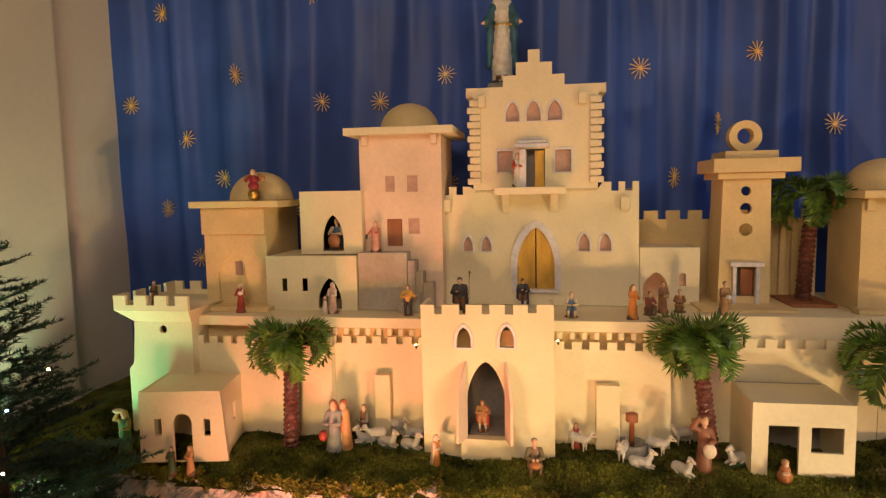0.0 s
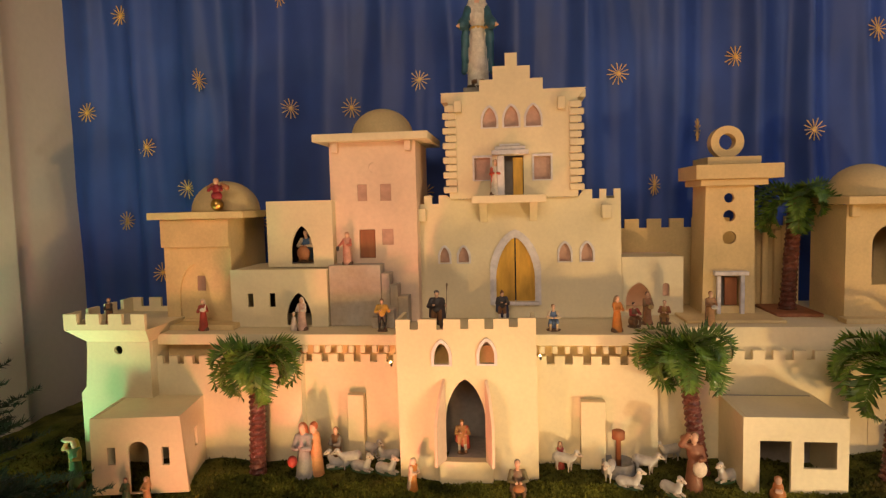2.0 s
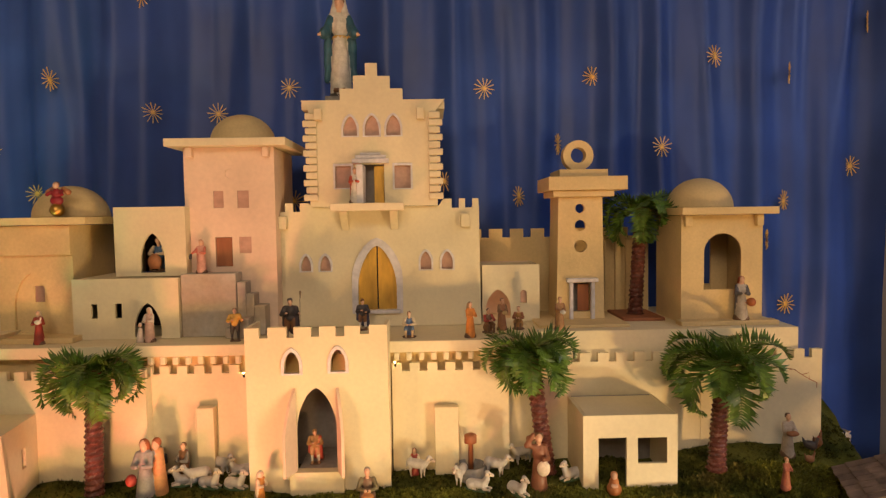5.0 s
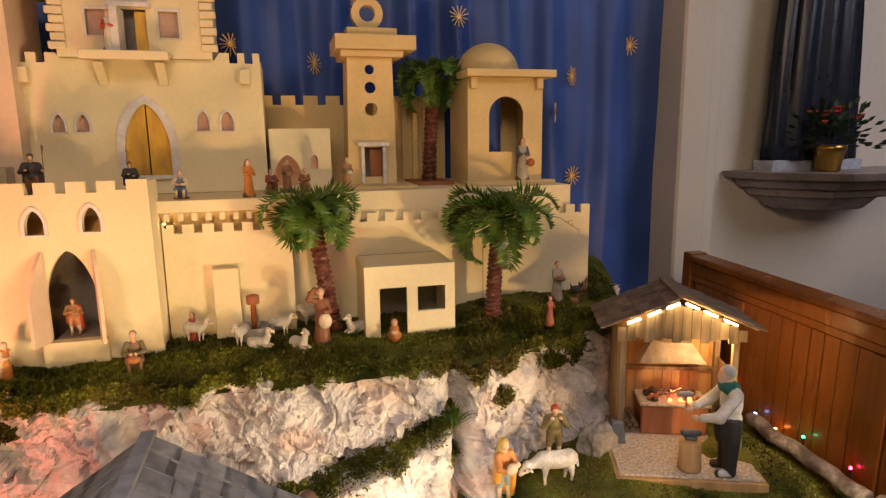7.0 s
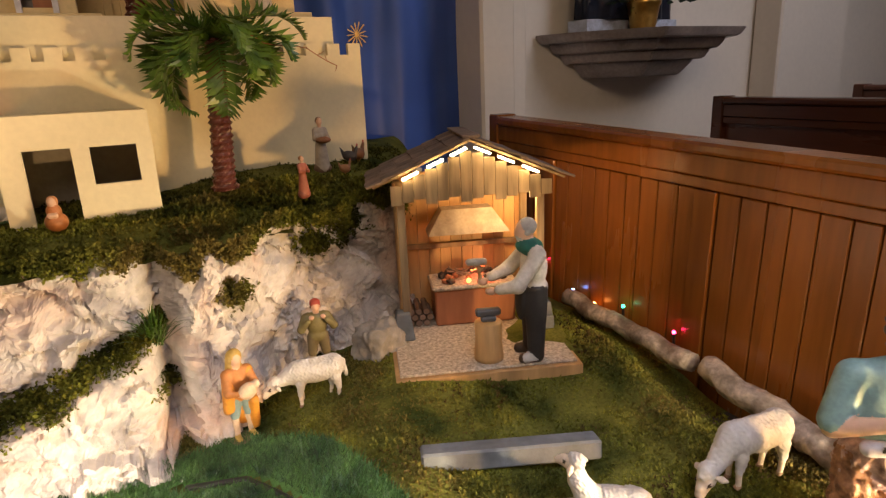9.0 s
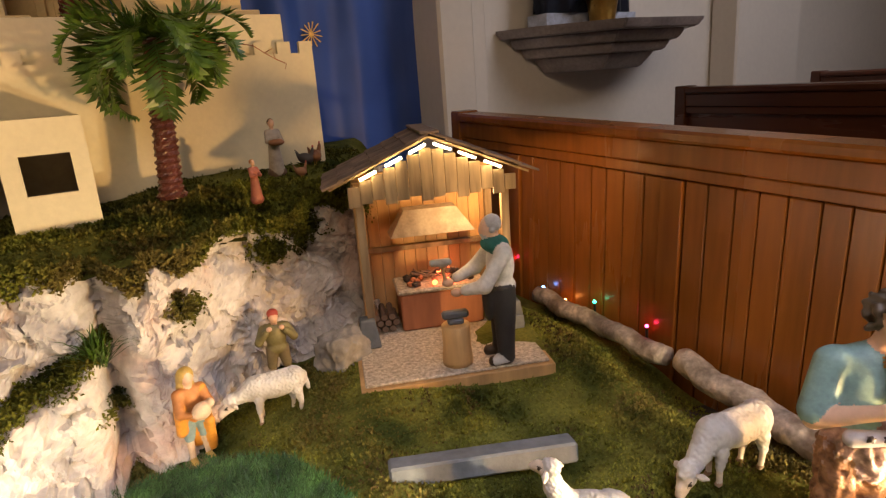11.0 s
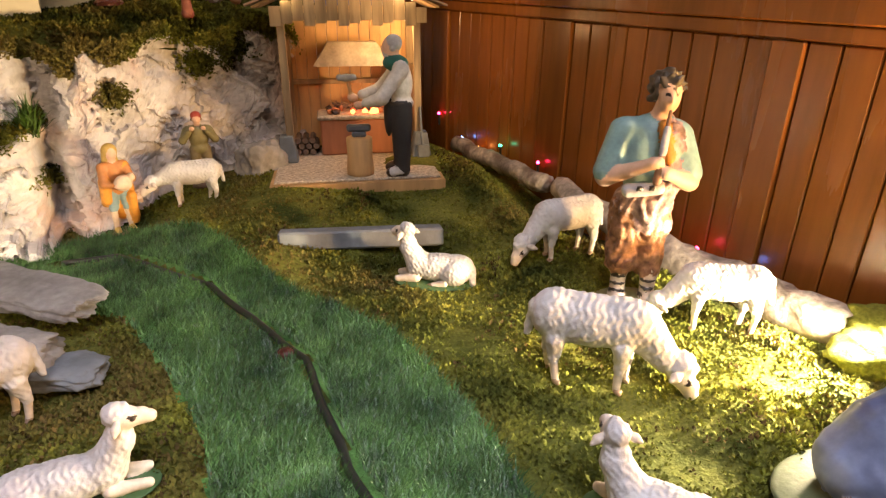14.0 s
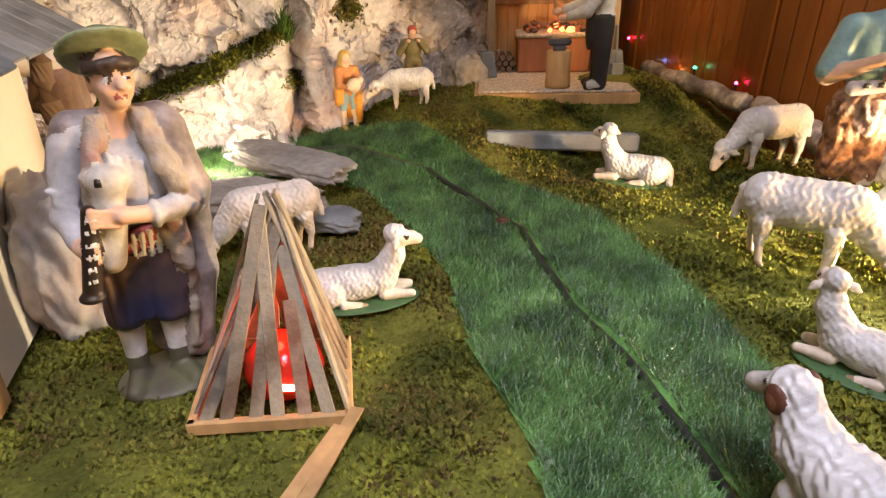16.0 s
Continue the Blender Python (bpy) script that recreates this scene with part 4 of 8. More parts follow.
def trousered(arm_l=((-0.19, -0.08, 0.62), (-0.05, -0.18, 0.66)), arm_r=((0.19, -0.08, 0.60), (0.07, -0.18, 0.60)), hat=None, cloak=False, base=True, head=(0, -0.02, 0.905)):
    p = []
    for s in (-1, 1):
        p += [cap(4, (s * 0.085, 0.0, 0.30), (s * 0.06, 0.0, 0.50), 0.058, 0.075), cap(6, (s * 0.09, 0.0, 0.09), (s * 0.087, 0.0, 0.28), 0.034, 0.044, 0.01), cap(3 if hat is None else 4, (s * 0.09, -0.005, 0.05), (s * 0.10, -0.075, 0.035), 0.038, 0.03)]
    p += [ell(0, (0, 0, 0.52), (0.125, 0.09, 0.08)), ell(0, (0, 0, 0.66), (0.125, 0.09, 0.15)), cap(0, (-0.105, 0, 0.765), (0.105, 0, 0.765), 0.055)]
    for s, (e, h) in ((-1, arm_l), (1, arm_r)):
        p += [cap(0, (s * 0.135, 0, 0.765), e, 0.052, 0.048), cap(0, e, ((e[0] + 2 * h[0]) / 3, (e[1] + 2 * h[1]) / 3, (e[2] + 2 * h[2]) / 3), 0.047, 0.035), ell(2, h, (0.034, 0.04, 0.028), k=0.01)]
    hx, hy, hz = head
    p += [cap(2, (0, 0, 0.80), (hx, hy + 0.01, hz - 0.05), 0.036), ell(2, head, (0.052, 0.062, 0.074), k=0.01), ell(2, (hx, hy - 0.058, hz - 0.01), (0.010, 0.014, 0.018), k=0.012), ell(3, (hx, hy + 0.020, hz + 0.028), (0.063, 0.062, 0.060), k=0.006), cap(3, (hx - 0.052, hy + 0.01, hz - 0.005), (hx + 0.052, hy + 0.01, hz - 0.005), 0.020, k=0.006)]
    if cloak:
        p += [cap(1, (0.05, 0.10, 0.22), (0, 0.06, 0.74), 0.11, 0.10), cap(1, (-0.15, 0.03, 0.36), (-0.12, 0.01, 0.75), 0.055, 0.065), cap(1, (0.17, 0.02, 0.16), (0.13, 0.0, 0.75), 0.06, 0.065)]
    if hat == "brim":
        p += [ell(7, (hx, hy + 0.020, hz + 0.056), (0.118, 0.118, 0.016), -8, k=0.006), ell(7, (hx, hy + 0.015, hz + 0.075), (0.066, 0.066, 0.05), k=0.02)]
    if hat == "cap":
        p += [ell(7, (hx, hy + 0.015, hz + 0.045), (0.066, 0.066, 0.055), k=0.008)]
    if base:
        p += [ell(5, (0, 0.0, 0.010), (0.17, 0.13, 0.030), k=0.02)]
    return p


GREENBASE = paint((0.06, 0.07, 0.03))


def paints(robe, mantle, hair=(0.08, 0.045, 0.03), legs=(0.16, 0.09, 0.05), base=(0.14, 0.08, 0.05), detail=(0.6, 0.58, 0.55), hat=(0.3, 0.1, 0.06)):
    return [paint(robe), paint(mantle), M["skin"], paint(hair), paint(legs), paint(base), paint(detail), paint(hat)]


RED, ORANGE, BLUE, BROWN, CREAMC, TEAL, GREEN, GREY, GOLD, DARK = (0.34, 0.05, 0.035), (0.52, 0.20, 0.04), (0.05, 0.10, 0.26), (0.20, 0.10, 0.05), (0.62, 0.52, 0.38), (0.05, 0.20, 0.22), (0.07, 0.13, 0.06), (0.24, 0.22, 0.20), (0.55, 0.34, 0.06), (0.04, 0.035, 0.04)

T = 1.2055
VX = 0.022
hold = ((-0.15, -0.10, 0.60), (-0.03, -0.18, 0.66))
out_r = ((0.20, -0.04, 0.62), (0.24, -0.16, 0.66))
up_l = ((-0.20, -0.02, 0.80), (-0.10, -0.04, 0.98))
town = "little town figures"
bird = [ell(6, (0.10, -0.20, 0.68), (0.10, 0.05, 0.07)), cap(6, (0.17, -0.2, 0.70), (0.20, -0.2, 0.82), 0.022)]
basket = [ell(6, (0.05, -0.20, 0.56), (0.09, 0.07, 0.06))]
figure("townswoman", "small painted woman in a red skirt holding a white goose", robed(arm_r=out_r, cloak=False) + bird, paints(RED, CREAMC, CREAMC, detail=(0.7, 0.68, 0.62)), 0.100, (-0.997, 1.90, T), (0, -1), VX, None, "figurine", town)
figure("mother_and_child", "small painted woman in pink and white with a child", robed() + [cap(1, (-0.24, -0.10, 0.06), (-0.22, -0.10, 0.38), 0.10, 0.06), ell(2, (-0.22, -0.12, 0.50), (0.045, 0.05, 0.055)), ell(3, (-0.22, -0.10, 0.52), (0.052, 0.05, 0.055))], paints((0.55, 0.36, 0.30), (0.62, 0.52, 0.46), (0.66, 0.60, 0.54)), 0.103, (-0.676, 1.905, T), (0, -1), VX, None, "figurine", town)
figure("townsman", "small painted man in a yellow shirt and dark trousers", trousered(arm_r=out_r, base=True), paints(GOLD, BROWN, legs=DARK, detail=DARK), 0.10, (-0.419, 1.89, T), (0.2, -1), VX, None, "figurine", town)
spear = [cap(6, (0.22, -0.08, 0.05), (0.26, -0.06, 1.12), 0.013), ell(6, (0.26, -0.06, 1.13), (0.035, 0.015, 0.06))]
figure("roman_soldier", "small painted soldier in dark armour with a spear", trousered(arm_r=((0.18, -0.02, 0.62), (0.23, -0.08, 0.64)), hat="cap", cloak=True) + spear, paints(DARK, (0.05, 0.04, 0.05), legs=BROWN, detail=(0.12, 0.08, 0.05), hat=(0.07, 0.06, 0.06)), 0.121, (-0.245, 1.845, 1.2155), (0, -1), VX, None, "figurine", town)
figure("roman_soldier", "small painted soldier in a dark blue cloak", trousered(hat="cap", cloak=True) + [ell(7, (0, 0.02, 1.0), (0.02, 0.08, 0.04))], paints(DARK, (0.03, 0.04, 0.09), legs=BROWN, hat=(0.16, 0.07, 0.03)), 0.100, (-0.059, 2.03, T), (0.3, -1), VX, None, "figurine", town)


def seated(item=None):
    p = [ell(0, (0, 0.05, 0.22), (0.20, 0.20, 0.22)), ell(0, (0, 0.04, 0.55), (0.15, 0.12, 0.22)), cap(0, (-0.09, 0.0, 0.40), (-0.13, -0.24, 0.36), 0.09, 0.07), cap(0, (0.09, 0, 0.40), (0.13, -0.24, 0.36), 0.09, 0.07), cap(4, (-0.13, -0.24, 0.34), (-0.12, -0.25, 0.08), 0.055, 0.045), cap(4, (0.13, -0.24, 0.34), (0.12, -0.25, 0.08), 0.055, 0.045)]
    for s in (-1, 1):
        p += [cap(1, (s * 0.15, 0.02, 0.70), (s * 0.22, -0.10, 0.52), 0.06, 0.055), cap(1, (s * 0.22, -0.10, 0.52), (s * 0.06, -0.24, 0.52), 0.052, 0.04), ell(2, (s * 0.05, -0.25, 0.52), (0.04, 0.04, 0.035))]
    p += [cap(2, (0, 0, 0.76), (0, -0.02, 0.84), 0.045), ell(2, (0, -0.03, 0.90), (0.07, 0.08, 0.095)), ell(3, (0, 0.005, 0.93), (0.08, 0.08, 0.085)), ell(5, (0, -0.02, 0.03), (0.28, 0.26, 0.05))]
    return p + (item or [])


figure("seated_boy", "small painted seated figure in blue and cream", seated(), paints((0.10, 0.16, 0.30), CREAMC, BROWN, legs=(0.55, 0.40, 0.24)), 0.078, (0.094, 1.90, T), (0, -1), 0.026, None, "figurine", town)
figure("townswoman", "small painted woman in an orange skirt and dark shawl", robed(cloak=False, veil=True), paints(ORANGE, BROWN, (0.22, 0.16, 0.10)), 0.106, (0.275, 1.885, T), (0.5, -1), VX, None, "figurine", town)
figure("townsman", "small painted kneeling villager in brown and red", seated(), paints(BROWN, RED, DARK), 0.075, (0.335, 1.95, T), (0.4, -1), 0.026, None, "figurine", town)
figure("townsman", "small painted villager in brown carrying a basket", robed(veil=False, cloak=True) + basket, paints((0.30, 0.14, 0.07), (0.22, 0.13, 0.07), detail=(0.5, 0.35, 0.16)), 0.100, (0.382, 1.99, T), (0.1, -1), VX, None, "figurine", town)
figure("townsman", "small painted villager in ochre beside a doorway", seated(), paints((0.36, 0.20, 0.07), (0.30, 0.12, 0.06), BROWN), 0.072, (0.435, 2.0, T), (-0.3, -1), 0.026, None, "figurine", town)
figure("townsman", "small painted shepherd in brown with a bundle", robed(veil=False) + basket, paints((0.34, 0.19, 0.09), (0.27, 0.14, 0.07), (0.25, 0.13, 0.06)), 0.104, (0.560, 1.97, 1.2055), (0, -1), VX, None, "figurine", town)
figure("townsman", "painted man in a checked robe and red head cloth", robed(cloak=True) + [ell(6, (0.18, -0.12, 0.42), (0.10, 0.10, 0.10))], paints((0.42, 0.38, 0.34), (0.10, 0.10, 0.12), (0.36, 0.09, 0.04), detail=(0.40, 0.12, 0.04)), 0.140, (1.150, 2.012, 1.2205), (-0.2, -1), VX, None, "figurine", town)
figure("seated_potter", "small painted seated potter in a blue apron", seated([ell(6, (0, -0.28, 0.30), (0.20, 0.10, 0.22))]), paints((0.08, 0.16, 0.30), CREAMC, RED, detail=(0.30, 0.12, 0.05)), 0.108, (-0.698, 2.035, 1.4045), (0, -1), 0.024, None, "figurine", town)
figure("lantern_bearer", "small painted woman in pink holding a lantern", robed(arm_l=((-0.18, -0.08, 0.66), (-0.24, -0.20, 0.60))) + [cap(6, (-0.24, -0.21, 0.46), (-0.24, -0.21, 0.54), 0.045)], paints((0.56, 0.30, 0.24), (0.50, 0.16, 0.12), (0.52, 0.28, 0.2), detail=DARK), 0.104, (-0.548, 1.99, 1.4005), (0, -1), VX, None, "figurine", town)
figure("balcony_figure", "small painted figure in white with a red mantle", robed(veil=False), paints((0.66, 0.62, 0.56), (0.45, 0.07, 0.04), (0.20, 0.11, 0.06)), 0.112, (-0.072, 2.015, 1.6085), (0, -1), 0.02, None, "figurine", town)
figure("tower_guard", "small painted guard behind the corner battlements", robed(veil=False), paints(BROWN, DARK, BROWN), 0.085, (-1.265, 1.83, 1.2355), (0, -1), VX, None, "figurine", town)
# ground figures
figure("water_carrier", "small painted woman in green holding a bowl overhead", robed(arm_l=up_l, cloak=True) + [ell(6, (-0.10, -0.05, 1.0), (0.12, 0.08, 0.05))], paints(GREEN, (0.40, 0.22, 0.06), GOLD, detail=CREAMC), 0.140, (-1.282, 1.665, 0.80), (0.2, -1), VX, None, "figurine", town)
figure("doorway_villager", "small painted villager in dark green by a doorway", robed(veil=False), paints(GREEN, (0.09, 0.10, 0.04), BROWN), 0.082, (-1.075, 1.585, 0.785), (0, -1), 0.026, None, "figurine", town)
figure("doorway_villager", "small painted villager in pale orange by a doorway", robed(cloak=False), paints((0.52, 0.28, 0.12), CREAMC, (0.42, 0.25, 0.12)), 0.085, (-1.018, 1.590, 0.785), (-0.4, -1), 0.026, None, "figurine", town)
figure("peasant_couple", "painted peasant woman with a jug and an old companion", robed(cloak=False) + [ell(6, (-0.12, -0.2, 0.42), (0.08, 0.08, 0.10))] + [cap(1, (0.20, 0.10, 0.1), (0.17, 0.10, 0.75), 0.11, 0.08), ell(2, (0.15, 0.06, 0.88), (0.055, 0.06, 0.075)), ell(3, (0.16, 0.09, 0.91), (0.07, 0.07, 0.08))], paints((0.30, 0.30, 0.30), (0.55, 0.28, 0.12), (0.46, 0.14, 0.06), base=(0.05, 0.09, 0.05), detail=RED), 0.175, (-0.63, 1.745, 0.795), (0, -1), 0.018, None, "figurine", town)
figure("well_villager", "small painted villager in brown by the wall", robed(veil=False), paints(BROWN, GREY, BROWN), 0.125, (-0.56, 1.835, 0.80), (-0.3, -1), VX, None, "figurine", town)
figure("well_villager", "small dark villager standing in the shade of the wall", robed(), paints(GREY, DARK, GREY), 0.110, (-0.63, 1.845, 0.80), (0.3, -1), VX, None, "figurine", town)
figure("gate_soldier", "small painted soldier standing in the open gate", trousered(hat="cap", cloak=True), paints((0.36, 0.20, 0.08), RED, legs=(0.45, 0.26, 0.14), hat=(0.25, 0.14, 0.06)), 0.100, (-0.175, 1.80, 0.868), (0.2, -1), VX, None, "figurine", town)
box("gate_step", -0.215, -0.105, 1.770, 1.925, 0.80, 0.8675, M["grey_inside"], g)
figure("kneeling_woman", "small painted woman in orange and white, praying", robed(lean=0.06), paints(ORANGE, (0.62, 0.50, 0.38), (0.64, 0.55, 0.44)), 0.105, (-0.306, 1.700, 0.79), (0.9, -0.6), VX, None, "figurine", town)
figure("basket_seller", "small painted seated woman with a basket", seated([ell(6, (0, -0.30, 0.40), (0.14, 0.12, 0.09))]), paints((0.20, 0.13, 0.09), (0.16, 0.14, 0.08), GREY, base=(0.18, 0.10, 0.07), detail=(0.42, 0.18, 0.07)), 0.110, (-0.018, 1.700, 0.785), (0.1, -1), VX, None, "figurine", town)
figure("bowl_woman", "small painted woman in a red skirt with a bowl", robed(cloak=True) + basket, paints(RED, CREAMC, BROWN, detail=CREAMC), 0.098, (0.105, 1.825, 0.80), (0, -1), VX, None, "figurine", town)
figure("load_carrier", "painted man in brown with a white apron carrying a load", robed(arm_l=up_l, veil=False, cloak=False) + [cap(1, (-0.16, 0.02, 0.90), (0.04, 0.04, 0.93), 0.05), ell(6, (0.05, -0.16, 0.46), (0.11, 0.06, 0.13))], paints((0.22, 0.09, 0.05), (0.20, 0.11, 0.06), BROWN, detail=(0.66, 0.55, 0.45)), 0.168, (0.452, 1.745, 0.795), (0, -1), 0.018, None, "figurine", town)
figure("crouching_child", "small painted kneeling child in orange", [ell(0, (0, 0.05, 0.28), (0.30, 0.30, 0.28)), ell(0, (0, 0, 0.58), (0.20, 0.18, 0.24)), ell(2, (0, -0.06, 0.86), (0.11, 0.12, 0.14)), ell(3, (0, 0.02, 0.88), (0.15, 0.13, 0.16)), cap(2, (-0.08, -0.2, 0.5), (0.08, -0.2, 0.5), 0.07)], paints((0.40, 0.15, 0.05), ORANGE, (0.50, 0.22, 0.10)), 0.066, (0.648, 1.700, 0.80), (-0.2, -1), 0.03, None, "figurine", town)
figure("poultry_farmer", "painted peasant with a basket beside the poultry", robed(veil=False, cloak=False) + [ell(6, (0, -0.20, 0.58), (0.15, 0.08, 0.06))], paints((0.40, 0.34, 0.28), BROWN, (0.13, 0.08, 0.05), detail=(0.28, 0.12, 0.05)), 0.128, (1.21, 1.85, 0.840), (0, -1), 0.02, None, "figurine", town)
figure("poultry_child", "small painted child in orange and red", robed(cloak=False, veil=False), paints((0.36, 0.12, 0.08), ORANGE, (0.40, 0.18, 0.07), base=(0.26, 0.09, 0.07)), 0.085, (1.118, 1.70, 0.812), (0.4, -1), 0.026, None, "figurine", town)
hen = [ell(0, (0, 0, 0.45), (0.20, 0.34, 0.24), 15), cap(0, (0, -0.24, 0.55), (0, -0.34, 0.82), 0.10, 0.07), ell(1, (0, -0.36, 0.94), (0.03, 0.07, 0.07)), cap(0, (0, 0.26, 0.55), (0, 0.40, 0.85), 0.10, 0.03), cap(2, (-0.06, 0, 0.05), (-0.06, 0, 0.3), 0.03), cap(2, (0.06, 0, 0.05), (0.06, 0, 0.3), 0.03)]
for i, (x, y, h, c) in enumerate(((1.285, 1.860, 0.056, DARK), (1.255, 1.815, 0.044, (0.3, 0.14, 0.06)), (1.315, 1.875, 0.062, (0.16, 0.07, 0.03)))):
    figure("hen", "tiny painted hen on the moss", hen, [paint(c), paint(RED), paint(GOLD)], h, (x, y, high_ground(x, y) + 0.002), (0.8, -0.3 + i * 0.4), 0.05, None, "hen", "poultry")

# statue on the tower and angel on the dome
lady = [cap(0, (0, 0, 0.07), (0, 0, 0.56), 0.102, 0.062), ell(0, (0, 0, 0.68), (0.075, 0.06, 0.10)), cap(0, (-0.05, 0, 0.765), (0.05, 0, 0.765), 0.038), cap(2, (0, 0, 0.79), (0, -0.01, 0.86), 0.026), ell(2, (0, -0.028, 0.893), (0.037, 0.042, 0.055), k=0.008), ell(4, (0, -0.012, 0.915), (0.047, 0.044, 0.045), k=0.004), ell(3, (0, 0.014, 0.920), (0.064, 0.052, 0.070), k=0.006), cap(3, (0, 0.03, 0.90), (0, 0.05, 0.74), 0.058, 0.075), ell(6, (0, -0.01, 0.575), (0.070, 0.064, 0.008), k=0.004), ell(5, (0, 0, 0.022), (0.115, 0.09, 0.024)), cap(1, (0, 0.06, 0.10), (0, 0.05, 0.72), 0.095, 0.075)]
for sg in (-1, 1):
    lady += [cap(3, (sg * 0.052, 0.0, 0.875), (sg * 0.080, -0.01, 0.72), 0.020, 0.030), cap(1, (sg * 0.085, 0, 0.755), (sg * 0.125, -0.04, 0.63), 0.036, 0.046), cap(1, (sg * 0.125, -0.04, 0.63), (sg * 0.145, -0.08, 0.59), 0.042, 0.046), cap(2, (sg * 0.155, -0.095, 0.585), (sg * 0.190, -0.12, 0.570), 0.022, 0.014, 0.006), cap(1, (sg * 0.130, 0.02, 0.18), (sg * 0.115, 0.0, 0.62), 0.030, 0.038), ell(4, (sg * 0.04, -0.095, 0.055), (0.024, 0.035, 0.018))]
box("statue_stand", -0.175, -0.082, 2.11, 2.20, 1.9365, 1.962, M["stone"])
tagged(bpy.data.objects["statue_stand"], "grey stone stand on the tower roof", "stand")
figure("standing_statue", "tall painted statue in white robe and blue mantle with open arms", lady, [paint((0.62, 0.60, 0.54)), paint((0.03, 0.11, 0.17)), M["skin"], paint((0.58, 0.56, 0.52)), paint(BROWN), paint((0.10, 0.09, 0.08)), paint(GOLD)], 0.345, (-0.128, 2.155, 1.962), (0.05, -1), 0.011, {0: (0.004, 60, 0.15), 1: (0.005, 45, 0.15)}, "statue")
angel = [ell(0, (0, 0, 0.20), (0.19, 0.19, 0.19)), ell(1, (0, 0, 0.46), (0.17, 0.14, 0.14)), ell(1, (0, 0, 0.66), (0.13, 0.11, 0.14)), ell(2, (0, -0.02, 0.88), (0.075, 0.08, 0.09)), ell(3, (0, 0.02, 0.91), (0.085, 0.08, 0.08)), cap(1, (-0.12, 0, 0.72), (-0.2, -0.1, 0.62), 0.05), cap(1, (0.12, 0, 0.72), (0.2, -0.1, 0.62), 0.05), cap(4, (-0.14, 0.08, 0.80), (-0.26, 0.10, 0.70), 0.05, 0.09), cap(4, (0.14, 0.08, 0.80), (0.26, 0.10, 0.70), 0.05, 0.09)]
figure("angel_ornament", "small red and gold angel ornament sitting on a ball", angel, [M["brass"], paint((0.26, 0.02, 0.03), 0.3), M["skin"], paint(BROWN), paint((0.40, 0.18, 0.08))], 0.108, (-0.957, 1.95, 1.5795), (0, -1), 0.022, None, "ornament")

# ---- sheep ----
# sheep look along -y; one unit is the height at the shoulder
SH = [M["wool"], paint((0.62, 0.54, 0.46)), M["hoof"], M["eye"], paint((0.05, 0.11, 0.04)), paint((0.62, 0.40, 0.32))]
ROUGHW = {0: (0.0058, 54, 0.8)}


def head(p, c, d, s=1.0, mi=1):
    """A sheep's head at c that points along d."""
    c, d = np.array(c), np.array(d) / np.linalg.norm(d)
    side = np.cross(d, (0, 0, 1))
    side = side / (np.linalg.norm(side) + 1e-6)
    upv = np.cross(side, d)
    p += [ell(mi, c + d * 0.04 * s, (0.125 * s,) * 3, k=0.03), cap(mi, c + d * 0.08 * s, c + d * 0.27 * s - upv * 0.015 * s, 0.105 * s, 0.068 * s, 0.03), ell(mi, c + d * 0.20 * s + upv * 0.045 * s, (0.05 * s,) * 3, k=0.04)]
    p += [ell(0, c - d * 0.05 * s + upv * 0.06 * s, (0.125 * s,) * 3, k=0.03), ell(0, c + d * 0.03 * s + upv * 0.115 * s, (0.065 * s,) * 3, k=0.02)]
    for sg in (-1, 1):
        ear = c + side * sg * 0.115 * s + upv * 0.035 * s - d * 0.02 * s
        tip = ear + side * sg * 0.12 * s - upv * 0.085 * s - d * 0.03 * s
        p += [cap(mi, ear, ear * 0.45 + tip * 0.55, 0.026 * s, 0.048 * s, 0.01), cap(mi, ear * 0.45 + tip * 0.55, tip, 0.046 * s, 0.022 * s, 0.01)]
        p += [ell(3, c + d * 0.115 * s + side * sg * 0.103 * s + upv * 0.035 * s, (0.020 * s, 0.026 * s, 0.018 * s), k=0.004), cap(3, c + d * 0.075 * s + side * sg * 0.112 * s + upv * 0.062 * s, c + d * 0.16 * s + side * sg * 0.090 * s + upv * 0.058 * s, 0.009 * s, 0.007 * s, 0.003)]
        p += [ell(5, c + d * 0.325 * s + side * sg * 0.026 * s + upv * 0.004, (0.015 * s,) * 3, k=0.006)]
    p += [cap(5, c + d * 0.315 * s - side * 0.035 * s - upv * 0.045 * s, c + d * 0.315 * s + side * 0.035 * s - upv * 0.045 * s, 0.009 * s, 0.009 * s, 0.004)]
    return p


